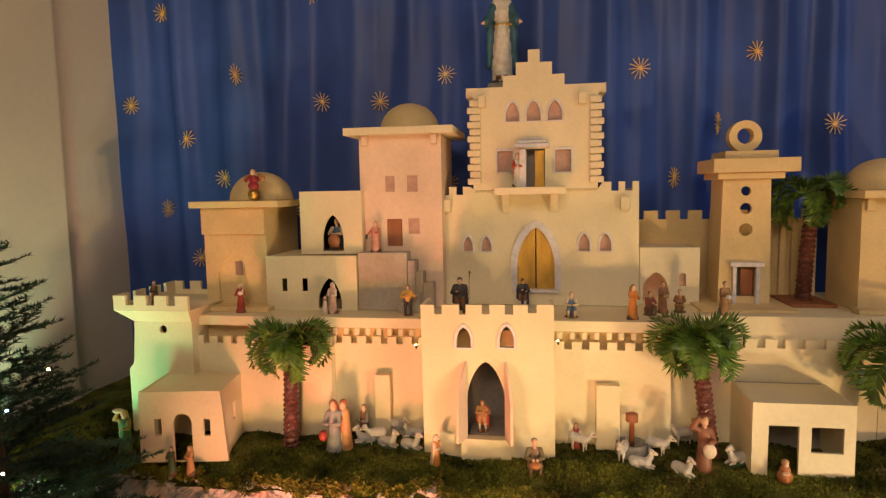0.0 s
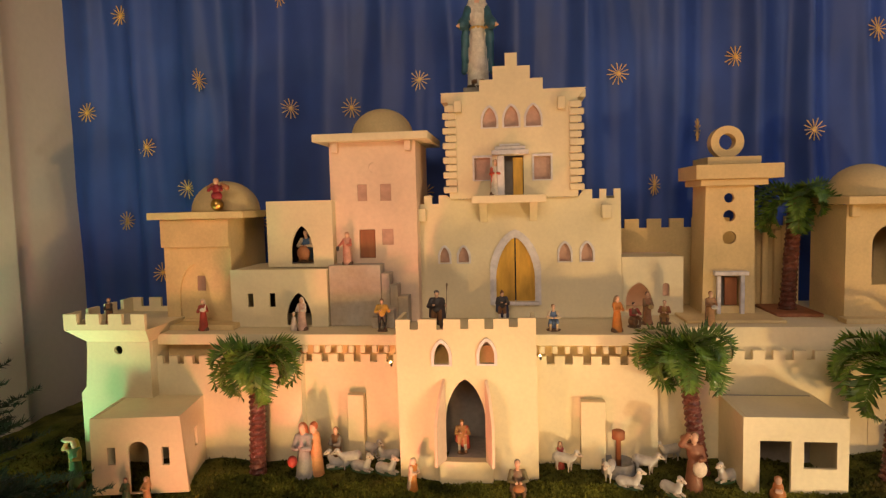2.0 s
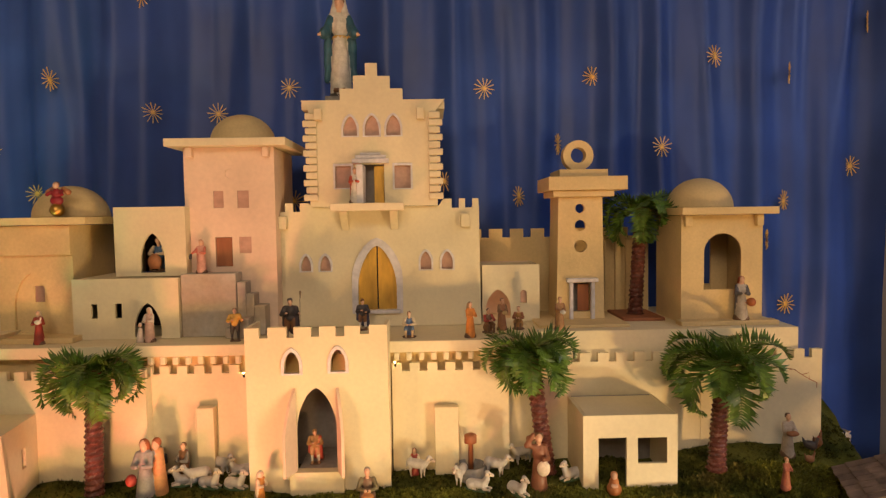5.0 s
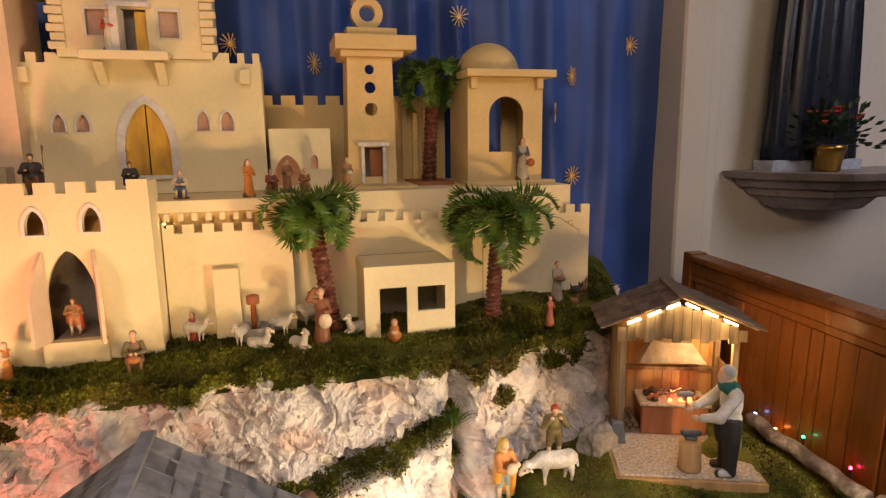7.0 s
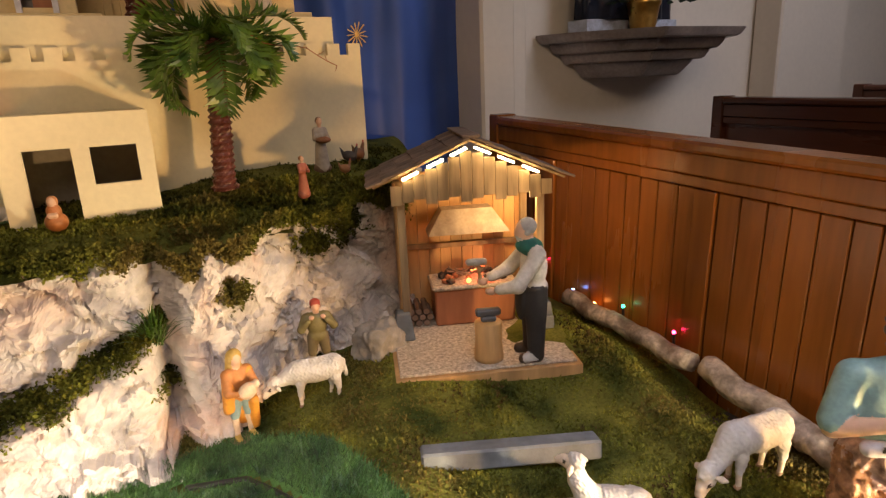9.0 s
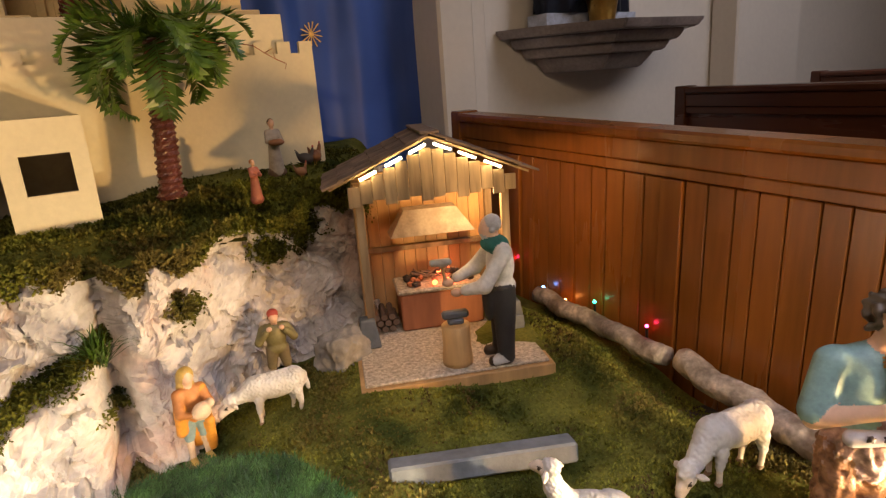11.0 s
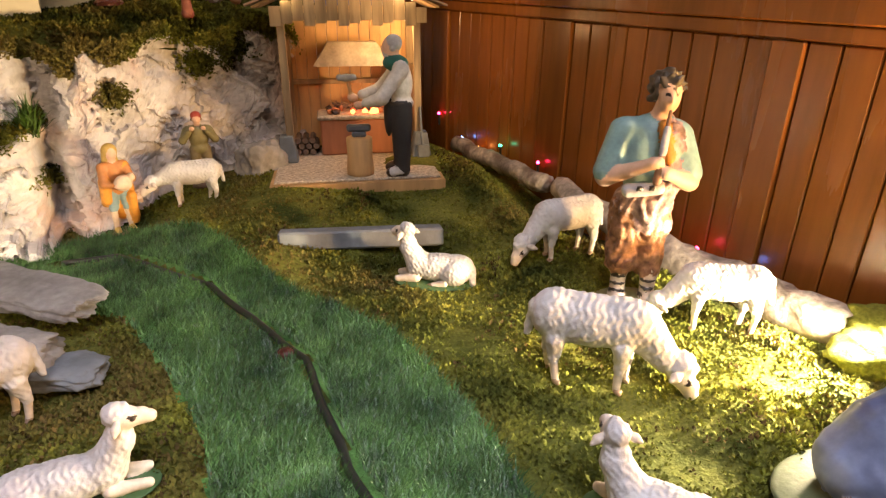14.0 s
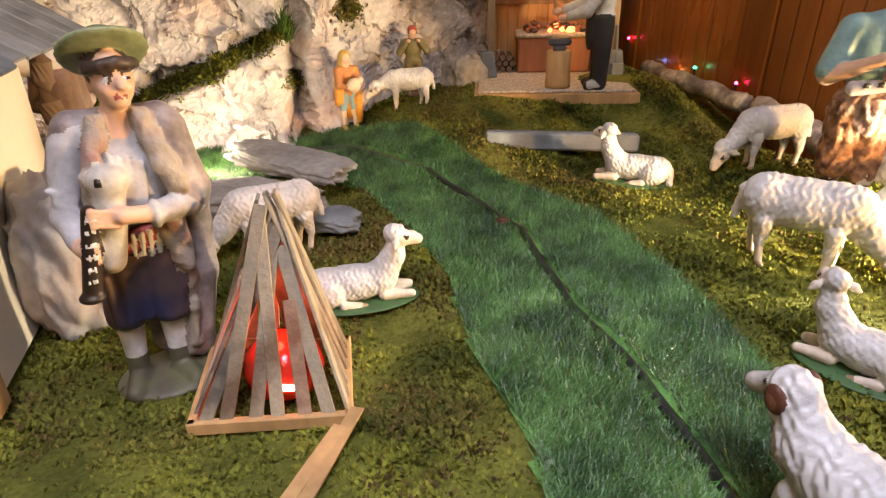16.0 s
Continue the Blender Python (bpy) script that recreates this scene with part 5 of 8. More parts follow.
def sheep_standing(graze=True, look_side=0.0, reach=0.0):
    p = [ell(0, (0, 0.06, 0.675), (0.225, 0.50, 0.245), k=0.05), ell(0, (0, -0.27, 0.70), (0.20, 0.24, 0.245), k=0.06), ell(0, (0, 0.40, 0.70), (0.215, 0.22, 0.25), k=0.06), cap(0, (0, -0.20, 0.90), (0, 0.35, 0.915), 0.045, 0.04, 0.06)]
    for sx in (-1, 1):
        for y, o in ((-0.27, -0.03 * sx), (0.38, 0.05 * sx)):
            hip = (sx * 0.12, y + o * 0.5, 0.50)
            knee = (sx * 0.115, y + o + (0.03 if y > 0 else -0.01), 0.27)
            foot = (sx * 0.115, y + o, 0.055)
            p += [cap(0, hip, knee, 0.105 if y > 0 else 0.090, 0.052, 0.04), cap(1, knee, foot, 0.044, 0.036, 0.012), ell(1, knee, (0.046, 0.048, 0.055), k=0.012), cap(2, (foot[0] - 0.016, foot[1], 0.045), (foot[0] - 0.018, foot[1] - 0.03, 0.022), 0.030, 0.026, 0.004), cap(2, (foot[0] + 0.016, foot[1], 0.045), (foot[0] + 0.018, foot[1] - 0.03, 0.022), 0.030, 0.026, 0.004)]
    p += [cap(0, (0, 0.58, 0.76), (0.01, 0.645, 0.46), 0.060, 0.040, 0.03)]
    if graze:
        p += [cap(0, (0, -0.38, 0.74), (look_side * 0.1, -0.70, 0.36 + reach), 0.175, 0.105, 0.06), cap(0, (0, -0.36, 0.60), (look_side * 0.08, -0.62, 0.36 + reach), 0.13, 0.09, 0.05)]
        head(p, (look_side * 0.14, -0.76, 0.30 + reach), (look_side * 0.3, -0.50, -0.72 + 1.6 * reach), 0.98)
    else:
        p += [cap(0, (0, -0.40, 0.74), (0, -0.60, 0.98), 0.165, 0.12, 0.06)]
        head(p, (0, -0.66, 1.02), (look_side, -1, -0.25), 1.0)
    return p


def sheep_lying(turn=0.0, long=1.0):
    p = [ell(0, (0, 0.08 * long, 0.285), (0.255, 0.52 * long, 0.235), k=0.05), ell(0, (0, 0.42 * long, 0.27), (0.26, 0.26, 0.235), k=0.06), cap(0, (0, -0.26 * long, 0.34), (0, -0.42 * long, 0.62), 0.215, 0.145, 0.07), cap(0, (0, -0.42 * long, 0.62), (turn * 0.03, -0.45 * long, 0.80), 0.145, 0.115, 0.05)]
    for sx in (-1, 1):
        p += [cap(1, (sx * 0.15, -0.28 * long, 0.14), (sx * 0.14, -0.60 * long, 0.11), 0.080, 0.050, 0.02), cap(1, (sx * 0.14, -0.60 * long, 0.10), (sx * 0.09, -0.42 * long, 0.06), 0.046, 0.040, 0.012), ell(2, (sx * 0.085, -0.40 * long, 0.055), (0.04, 0.05, 0.035), k=0.006)]
        p += [ell(0, (sx * 0.20, 0.36 * long, 0.24), (0.125, 0.22, 0.19), k=0.04), cap(1, (sx * 0.26, 0.20 * long, 0.10), (sx * 0.255, 0.02, 0.07), 0.06, 0.045, 0.02), cap(2, (sx * 0.255, 0.02, 0.06), (sx * 0.25, -0.05, 0.05), 0.045, 0.038, 0.006)]
    p += [cap(0, (0.05, 0.64 * long, 0.28), (0.14, 0.66 * long, 0.08), 0.07, 0.055)]
    head(p, (turn * 0.06, -0.47 * long, 0.865), (turn, -0.9 + abs(turn) * 0.4, -0.10), 1.0)
    p += [ell(4, (0, 0.04, 0.03), (0.40, 0.74 * long, 0.05), k=0.01)]
    return p


def sheep(label, prims, size, place, toward, voxel=0.016, group="large sheep", mats=None, rough=None):
    return figure("sheep", label, prims, mats or SH, size, place, toward, voxel, rough or ROUGHW, "sheep", group)


lg = low_ground
big = [("white painted sheep figure grazing on the moss", sheep_standing(True), 0.138, (1.378, 0.612), (0.66, -0.75)),
       ("white painted lamb figure grazing in the bright lamp light", sheep_standing(True), 0.112, (1.628, 0.612), (-0.72, 0.62)),
       ("grey-white painted sheep figure grazing by the log", sheep_standing(True, 0.3), 0.120, (1.588, 0.912), (-0.92, 0.12)),
       ("white painted sheep figure nuzzling the shepherd by the rock", sheep_standing(True, 0.0, 0.22), 0.100, (1.040, 1.478), (-0.95, 0.10)),
       ("white painted sheep figure grazing behind the camp fire", sheep_standing(True), 0.116, (0.688, 0.898), (-1.0, -0.10)),
       ("white painted lamb lying on the moss with its head up", sheep_lying(-0.5), 0.106, (1.352, 0.985), (-0.70, 0.55)),
       ("white painted lamb lying beside the camp fire", sheep_lying(0.0, 1.12), 0.098, (0.785, 0.716), (0.97, -0.10)),
       ("white painted lamb lying with folded legs on a green base", sheep_lying(-0.8), 0.100, (1.252, 0.395), (-0.30, 0.60))]
for label, prims, size, (x, y), d in big:
    sheep(label, prims, size, (x, y, lg(x, y) + 0.002), d, 0.0115)
# white sheep with brown ears in the foreground
DG = [M["wool"], M["wool"], M["hoof"], M["eye"], paint((0.05, 0.11, 0.04)), M["eye"], paint((0.10, 0.035, 0.018))]
ram = [ell(0, (0, 0.40, 0.50), (0.30, 0.46, 0.33), k=0.06), cap(0, (0, 0.10, 0.58), (0, -0.26, 0.68), 0.29, 0.22, 0.08), cap(0, (0, -0.26, 0.70), (0, -0.42, 0.90), 0.20, 0.165, 0.06), ell(0, (0, -0.47, 1.0), (0.155, 0.165, 0.15), k=0.04), cap(1, (0, -0.55, 0.97), (0, -0.74, 0.88), 0.105, 0.072, 0.04), ell(3, (0, -0.80, 0.885), (0.034, 0.024, 0.022), k=0.006)]
for sg in (-1, 1):
    ram += [ell(6, (sg * 0.165, -0.47, 0.985), (0.040, 0.075, 0.105), 15, k=0.008), ell(7, (sg * 0.190, -0.47, 0.975), (0.018, 0.048, 0.070), 15, k=0.004), ell(3, (sg * 0.098, -0.60, 1.01), (0.018, 0.024, 0.018), k=0.004), cap(1, (sg * 0.16, -0.20, 0.42), (sg * 0.16, -0.28, 0.05), 0.095, 0.055, 0.03), cap(1, (sg * 0.18, 0.62, 0.36), (sg * 0.17, 0.66, 0.05), 0.12, 0.055, 0.03)]
figure("brown_eared_lamb", "white painted lamb with brown drooping ears, standing on the turf", ram, DG + [paint((0.20, 0.085, 0.05))], 0.114, (1.046, 0.243, lg(1.046, 0.243) + 0.002), (-0.10, 0.99), 0.011, {0: (0.010, 46, 0.6)}, "lamb")

small = [("st", -0.51, 1.80, -1), ("ly", -0.47, 1.79, 1), ("ly", -0.393, 1.775, 1), ("st", -0.462, 1.855, 1), ("ly", -0.407, 1.86, -1), ("st", 0.115, 1.80, 1), ("st", 0.236, 1.775, -0.2), ("ly", 0.285, 1.745, 1), ("st", 0.339, 1.81, 1), ("ly", 0.390, 1.715, 0.3), ("ly", 0.547, 1.78, -0.6), ("st", 0.427, 1.90, -1), ("ly", -0.545, 1.80, -1)]
ma = sculpt_mesh("sheep", sheep_standing(False), 0.035, SH, 0.056, ROUGHW)
mb = sculpt_mesh("sheep", sheep_lying(0.0), 0.035, SH, 0.056, ROUGHW)
for kd, x, y, d in small:
    ob = new("sheep", ma if kd == "st" else mb)
    ob.matrix_basis = facing((x, y, high_ground(x, y) + 0.002), (d, -0.45))
    tagged(ob, "tiny white painted sheep on the mossy plateau", "sheep", "tiny sheep")

# ---- large shepherds ----
shep = []
for sg, lx, ly in ((-1, -0.080, 0.0), (1, 0.052, -0.02)):
    shep += [cap(4, (lx * 0.75, ly, 0.45), (lx, ly - 0.01, 0.27), 0.078, 0.070), ell(4, (lx, ly - 0.012, 0.245), (0.064, 0.066, 0.030), k=0.012), cap(6, (lx, ly, 0.120), (lx, ly, 0.222), 0.036, 0.046, 0.004), cap(5, (lx, ly, 0.045), (lx, ly, 0.105), 0.036, 0.037, 0.004), cap(5, (lx, ly - 0.01, 0.042), (lx + sg * 0.030, ly - 0.095, 0.030), 0.036, 0.028, 0.008), ell(4, (lx + 0.05, ly - 0.05, 0.36), (0.028, 0.020, 0.060), k=0.03)]
shep += [ell(4, (-0.01, 0, 0.45), (0.118, 0.085, 0.05)), ell(10, (-0.01, -0.012, 0.485), (0.110, 0.086, 0.036), k=0.006), ell(0, (0, 0.005, 0.64), (0.118, 0.085, 0.15)), cap(0, (-0.10, 0.005, 0.775), (0.10, 0.005, 0.775), 0.046), ell(10, (0.02, -0.075, 0.505), (0.050, 0.022, 0.032), k=0.006)]
for u in (-0.028, -0.004, 0.020, 0.044):
    shep += [cap(6, (u, -0.099 + abs(u) * 0.18, 0.458), (u + 0.004, -0.100 + abs(u) * 0.18, 0.520), 0.0060, 0.0060, 0.002)]
# sleeves and hands round the bagpipe
shep += [cap(0, (-0.140, 0.0, 0.755), (-0.180, -0.02, 0.580), 0.046, 0.043), cap(0, (-0.180, -0.02, 0.580), (-0.165, -0.105, 0.535), 0.042, 0.034), ell(2, (-0.150, -0.140, 0.528), (0.036, 0.036, 0.026), k=0.006)]
for i in range(4):
    shep += [cap(2, (-0.148, -0.165, 0.545 - 0.013 * i), (-0.125, -0.178, 0.540 - 0.014 * i), 0.0085, 0.0075, 0.003), cap(2, (-0.055, -0.168, 0.615 - 0.013 * i), (-0.125, -0.180, 0.632 - 0.013 * i), 0.0085, 0.0072, 0.003)]
shep += [cap(1, (0.135, -0.01, 0.765), (0.165, -0.055, 0.600), 0.056, 0.060), cap(0, (0.155, -0.070, 0.575), (0.050, -0.140, 0.582), 0.044, 0.036), ell(0, (0.045, -0.142, 0.582), (0.020, 0.038, 0.040), k=0.004), cap(2, (0.025, -0.150, 0.588), (-0.045, -0.168, 0.602), 0.027, 0.026, 0.006)]
shep += [cap(8, (-0.060, -0.112, 0.660), (-0.092, -0.118, 0.470), 0.046, 0.042), ell(8, (-0.060, -0.114, 0.685), (0.056, 0.048, 0.040)), ell(9, (-0.085, -0.150, 0.690), (0.010, 0.010, 0.010), k=0.002), cap(9, (-0.125, -0.160, 0.625), (-0.160, -0.160, 0.410), 0.022, 0.030, 0.006), ell(9, (-0.162, -0.160, 0.400), (0.040, 0.038, 0.016), k=0.006)]
for zz in range(6):
    for dx in (-0.010, 0.009):
        shep += [ell(6, (-0.127 + dx - 0.0055 * zz, -0.184 - 0.001 * zz, 0.610 - 0.032 * zz), (0.0045, 0.004, 0.0040), k=0.001)]
for i in range(5):
    shep += [cap(0, (-0.045 + 0.022 * i, -0.078, 0.74 - 0.008 * i), (-0.030 + 0.014 * i, -0.088, 0.56), 0.008, 0.010, 0.012)]
    shep += [cap(0, (-0.215 + 0.016 * i, -0.030 - 0.012 * i, 0.66 - 0.030 * i), (-0.150 + 0.004 * i, -0.050 - 0.010 * i, 0.625 - 0.026 * i), 0.009, 0.008, 0.012)]
    shep += [cap(4, (-0.125 + 0.050 * i, -0.062, 0.40), (-0.115 + 0.045 * i, -0.072, 0.26), 0.012, 0.015, 0.015)]
# head, turned a little aside
neck = len(shep)
shep += [cap(2, (0, 0, 0.745), (0.008, -0.02, 0.85), 0.046, 0.038), ell(2, (0.010, -0.026, 0.885), (0.056, 0.062, 0.072), k=0.01), ell(2, (0.014, -0.062, 0.838), (0.030, 0.026, 0.022), k=0.014), cap(2, (0.020, -0.085, 0.898), (0.025, -0.099, 0.874), 0.0075, 0.0125, 0.008), ell(2, (0.040, -0.070, 0.868), (0.018, 0.014, 0.016), k=0.014), ell(2, (-0.012, -0.074, 0.868), (0.018, 0.014, 0.016), k=0.014), ell(3, (0.004, 0.000, 0.905), (0.064, 0.062, 0.062), k=0.006), ell(2, (-0.048, -0.012, 0.875), (0.010, 0.014, 0.022), k=0.004)]
for i in range(11):
    a = -0.3 + i * 0.36
    shep += [ell(3, (0.008 - 0.060 * math.cos(a), -0.030 - 0.052 * math.sin(a), 0.932 - 0.014 * abs(math.cos(a * 0.9))), (0.020, 0.018, 0.017), k=0.006)]
for u in (-0.007, 0.045):
    shep += [ell(6, (u, -0.0835, 0.8925), (0.0125, 0.006, 0.0052), k=0.002), ell(9, (u + 0.002, -0.0885, 0.8925), (0.0052, 0.0040, 0.0046), k=0.001), cap(3, (u - 0.014, -0.083, 0.9075), (u + 0.013, -0.085, 0.9090), 0.0036, 0.0030, 0.002), cap(3, (u - 0.012, -0.0865, 0.8985), (u + 0.012, -0.0865, 0.8985), 0.0018, 0.0018, 0.001)]
shep += [cap(10, (0.011, -0.092, 0.8475), (0.033, -0.092, 0.8480), 0.0034, 0.0030, 0.002)]
# felt hat tipped back
shep += [ell(7, (0.004, 0.022, 0.938), (0.110, 0.112, 0.0120), -34, k=0.006), ell(7, (0.004, 0.040, 0.962), (0.064, 0.064, 0.046), -30, k=0.020)]
for i in range(24):
    a = 2 * math.pi * i / 24
    shep += [ell(7, (0.004 + 0.105 * math.cos(a), 0.022 + 0.090 * math.sin(a), 0.942 - 0.060 * math.sin(a) + 0.008 * abs(math.cos(a))), (0.019, 0.018, 0.010), -34, k=0.010)]
for i in range(neck, len(shep)):
    p = list(shep[i])
    p[2] = p[2] + (0, 0, 0.028)
    if p[0] == "c":
        p[3] = p[3] + (0, 0, 0.028)
    shep[i] = tuple(p)
shep += [ell(5, (0.03, -0.01, 0.012), (0.175, 0.135, 0.028), k=0.02)]
# cloak: back, shoulders, fold over the arm, fleece lapels
drape = [cap(1, (0.05, 0.085, 0.10), (0, 0.055, 0.75), 0.070, 0.085), cap(1, (-0.115, 0.025, 0.795), (0.115, 0.02, 0.795), 0.052, 0.052), cap(1, (0.125, 0.0, 0.785), (0.175, -0.020, 0.600), 0.052, 0.058), cap(1, (0.175, -0.020, 0.600), (0.165, -0.012, 0.340), 0.055, 0.056), cap(1, (0.165, -0.012, 0.340), (0.128, -0.010, 0.085), 0.055, 0.046), cap(1, (0.095, 0.055, 0.60), (0.100, 0.055, 0.10), 0.070, 0.060), cap(1, (-0.130, 0.045, 0.74), (-0.110, 0.055, 0.34), 0.058, 0.050), cap(1, (-0.125, 0.02, 0.79), (-0.165, 0.02, 0.68), 0.046, 0.048)]
drape += [cap(11, (0.060, -0.040, 0.820), (0.100, -0.085, 0.700), 0.028, 0.034, 0.008), cap(11, (0.100, -0.085, 0.700), (0.130, -0.095, 0.625), 0.034, 0.030, 0.008), cap(11, (0.095, -0.095, 0.540), (0.115, -0.085, 0.400), 0.036, 0.026, 0.008), cap(11, (0.062, -0.085, 0.545), (0.105, -0.095, 0.420), 0.028, 0.020, 0.008), cap(11, (0.125, -0.070, 0.40), (0.110, -0.055, 0.120), 0.020, 0.018, 0.008), cap(11, (-0.056, -0.035, 0.815), (-0.100, -0.075, 0.690), 0.024, 0.030, 0.008), cap(11, (-0.100, -0.075, 0.690), (-0.110, -0.070, 0.600), 0.028, 0.020, 0.008), cap(11, (-0.118, 0.005, 0.46), (-0.125, 0.0, 0.355), 0.030, 0.026, 0.008)]
for i in range(4):
    drape += [cap(1, (0.10 + 0.032 * i, -0.045 + 0.018 * i, 0.55), (0.085 + 0.028 * i, -0.035 + 0.018 * i, 0.09), 0.013, 0.016, 0.020)]
SP = [paint((0.47, 0.46, 0.47)), mat("speckled_cloak_paint", (0.24, 0.19, 0.18), 0.5, 0.35, 30, c2=(0.42, 0.36, 0.35), bump=0.3, bscale=120), M["skin"], paint((0.05, 0.032, 0.024)), mat("blue_brown_breeches", (0.032, 0.036, 0.095), 0.45, 0.3, 14, c2=(0.13, 0.075, 0.05)), mat("worn_boot_paint", (0.13, 0.10, 0.085), 0.5, 0.35, 30, c2=(0.11, 0.12, 0.06)), paint((0.64, 0.63, 0.62)), paint((0.21, 0.25, 0.14)), paint((0.48, 0.45, 0.40)), M["eye"], paint((0.30, 0.06, 0.05)), mat("speckled_fleece_paint", (0.50, 0.44, 0.36), 0.6, 0.4, 40, c2=(0.38, 0.32, 0.27), c3=(0.30, 0.16, 0.14), bump=0.5, bscale=160)]


def sheared(prims, k):
    """Leans a figure towards +x with its height."""
    out = []
    for p in prims:
        p = list(p)
        p[2] = p[2] + (k * p[2][2], 0, 0)
        if p[0] == "c":
            p[3] = p[3] + (k * p[3][2], 0, 0)
        out.append(tuple(p))
    return out


figure("shepherd_statue", "painted shepherd statue with a green hat, cloak and bagpipe", sheared(slim(shep + drape, 0.88, 0.92, 2.0), 0.05), SP, 0.350, (0.556, 0.640, lg(0.556, 0.640)), (0.26, -0.97), 0.0056, {1: (0.0020, 40, 0.3), 11: (0.005, 75, 0.35), 8: (0.002, 30, 0.4)}, "statue", "shepherd statues")
pip = [cap(4, (-0.078, 0, 0.20), (-0.062, 0, 0.44), 0.074, 0.088), cap(4, (0.068, 0.01, 0.18), (0.056, 0, 0.42), 0.062, 0.085)]
for s in (-1, 1):
    pip += [cap(6, (s * 0.080, 0, 0.05), (s * 0.078, 0, 0.17), 0.035, 0.042), cap(6, (s * 0.082, 0, 0.04), (s * 0.095, -0.085, 0.035), 0.038, 0.030)]
    for zz in (0.06, 0.095, 0.13):
        pip += [ell(9, (s * 0.080, -0.003, zz), (0.046, 0.047, 0.006), 12 * s, k=0.003)]
pip += [ell(1, (0.0, -0.005, 0.475), (0.150, 0.112, 0.085), k=0.01), cap(1, (-0.11, 0, 0.42), (0.02, -0.06, 0.42), 0.045), cap(1, (0.03, -0.06, 0.40), (0.11, -0.02, 0.38), 0.05, 0.045)]
pip += [ell(0, (-0.01, 0, 0.66), (0.135, 0.098, 0.17)), cap(0, (-0.105, 0, 0.765), (0.105, 0, 0.765), 0.058)]
pip += [cap(1, (0.085, -0.055, 0.54), (0.092, -0.045, 0.765), 0.062, 0.050, 0.01), cap(1, (0.04, 0.06, 0.52), (0.07, 0.05, 0.77), 0.08, 0.055), cap(10, (0.045, -0.080, 0.80), (0.085, -0.115, 0.68), 0.024, 0.028, 0.006)]
pip += [cap(0, (-0.145, 0, 0.76), (-0.205, -0.045, 0.60), 0.060, 0.062), cap(2, (-0.21, -0.055, 0.575), (0.0, -0.175, 0.665), 0.044, 0.027, 0.008), cap(0, (0.145, 0, 0.75), (0.205, -0.04, 0.61), 0.054, 0.056), cap(2, (0.205, -0.06, 0.575), (0.085, -0.175, 0.63), 0.043, 0.027, 0.008)]
pip += [ell(2, (0.022, -0.185, 0.675), (0.036, 0.026, 0.018)), ell(2, (0.070, -0.19, 0.635), (0.030, 0.028, 0.024)), cap(7, (0.062, -0.115, 0.855), (0.030, -0.195, 0.60), 0.009, 0.019, 0.004), cap(8, (0.055, -0.140, 0.79), (0.045, -0.165, 0.71), 0.017, 0.018, 0.004)]
pip += [cap(8, (-0.09, -0.13, 0.545), (0.05, -0.155, 0.565), 0.034, 0.028), ell(9, (-0.045, -0.172, 0.566), (0.013, 0.010, 0.010), k=0.003), ell(9, (0.015, -0.176, 0.570), (0.012, 0.010, 0.010), k=0.003)]
pip += [cap(2, (0.02, 0, 0.80), (0.045, -0.03, 0.87), 0.040), ell(2, (0.058, -0.045, 0.905), (0.054, 0.062, 0.070), 8, k=0.01), ell(2, (0.064, -0.108, 0.900), (0.010, 0.014, 0.018), k=0.012), ell(3, (0.040, 0.004, 0.938), (0.072, 0.072, 0.060), k=0.006), cap(3, (-0.008, -0.02, 0.90), (0.100, -0.01, 0.935), 0.024, 0.024, 0.006), ell(3, (0.058, -0.075, 0.957), (0.052, 0.036, 0.022), k=0.006), ell(9, (0.040, -0.103, 0.916), (0.009, 0.006, 0.004), k=0.003), ell(9, (0.084, -0.100, 0.916), (0.008, 0.006, 0.004), k=0.003), ell(5, (0, 0.0, 0.010), (0.16, 0.13, 0.026), k=0.02)]
PP = [paint((0.20, 0.33, 0.33)), mat("fleece_vest_paint", (0.22, 0.12, 0.11), 0.65, 0.5, 60, c2=(0.50, 0.34, 0.32), bump=0.8, bscale=150), M["skin"], paint((0.075, 0.055, 0.035)), mat("fur_breeches_paint", (0.17, 0.065, 0.032), 0.7, 0.5, 60, c2=(0.38, 0.19, 0.10), bump=0.8, bscale=160), paint((0.16, 0.15, 0.06)), paint((0.55, 0.46, 0.40)), paint(BROWN), paint((0.40, 0.38, 0.40)), M["eye"], paint((0.45, 0.20, 0.03))]
figure("piper_statue", "painted piper statue in a blue shirt and fur breeches", slim(pip, 0.78, 0.88, 2.0), PP, 0.370, (1.578, 0.735, lg(1.578, 0.735) + 0.002), (-0.64, -0.68), 0.0066, {3: (0.012, 85, 1.0), 4: (0.007, 95, 0.30), 1: (0.010, 95, 0.35)}, "statue", "shepherd statues")
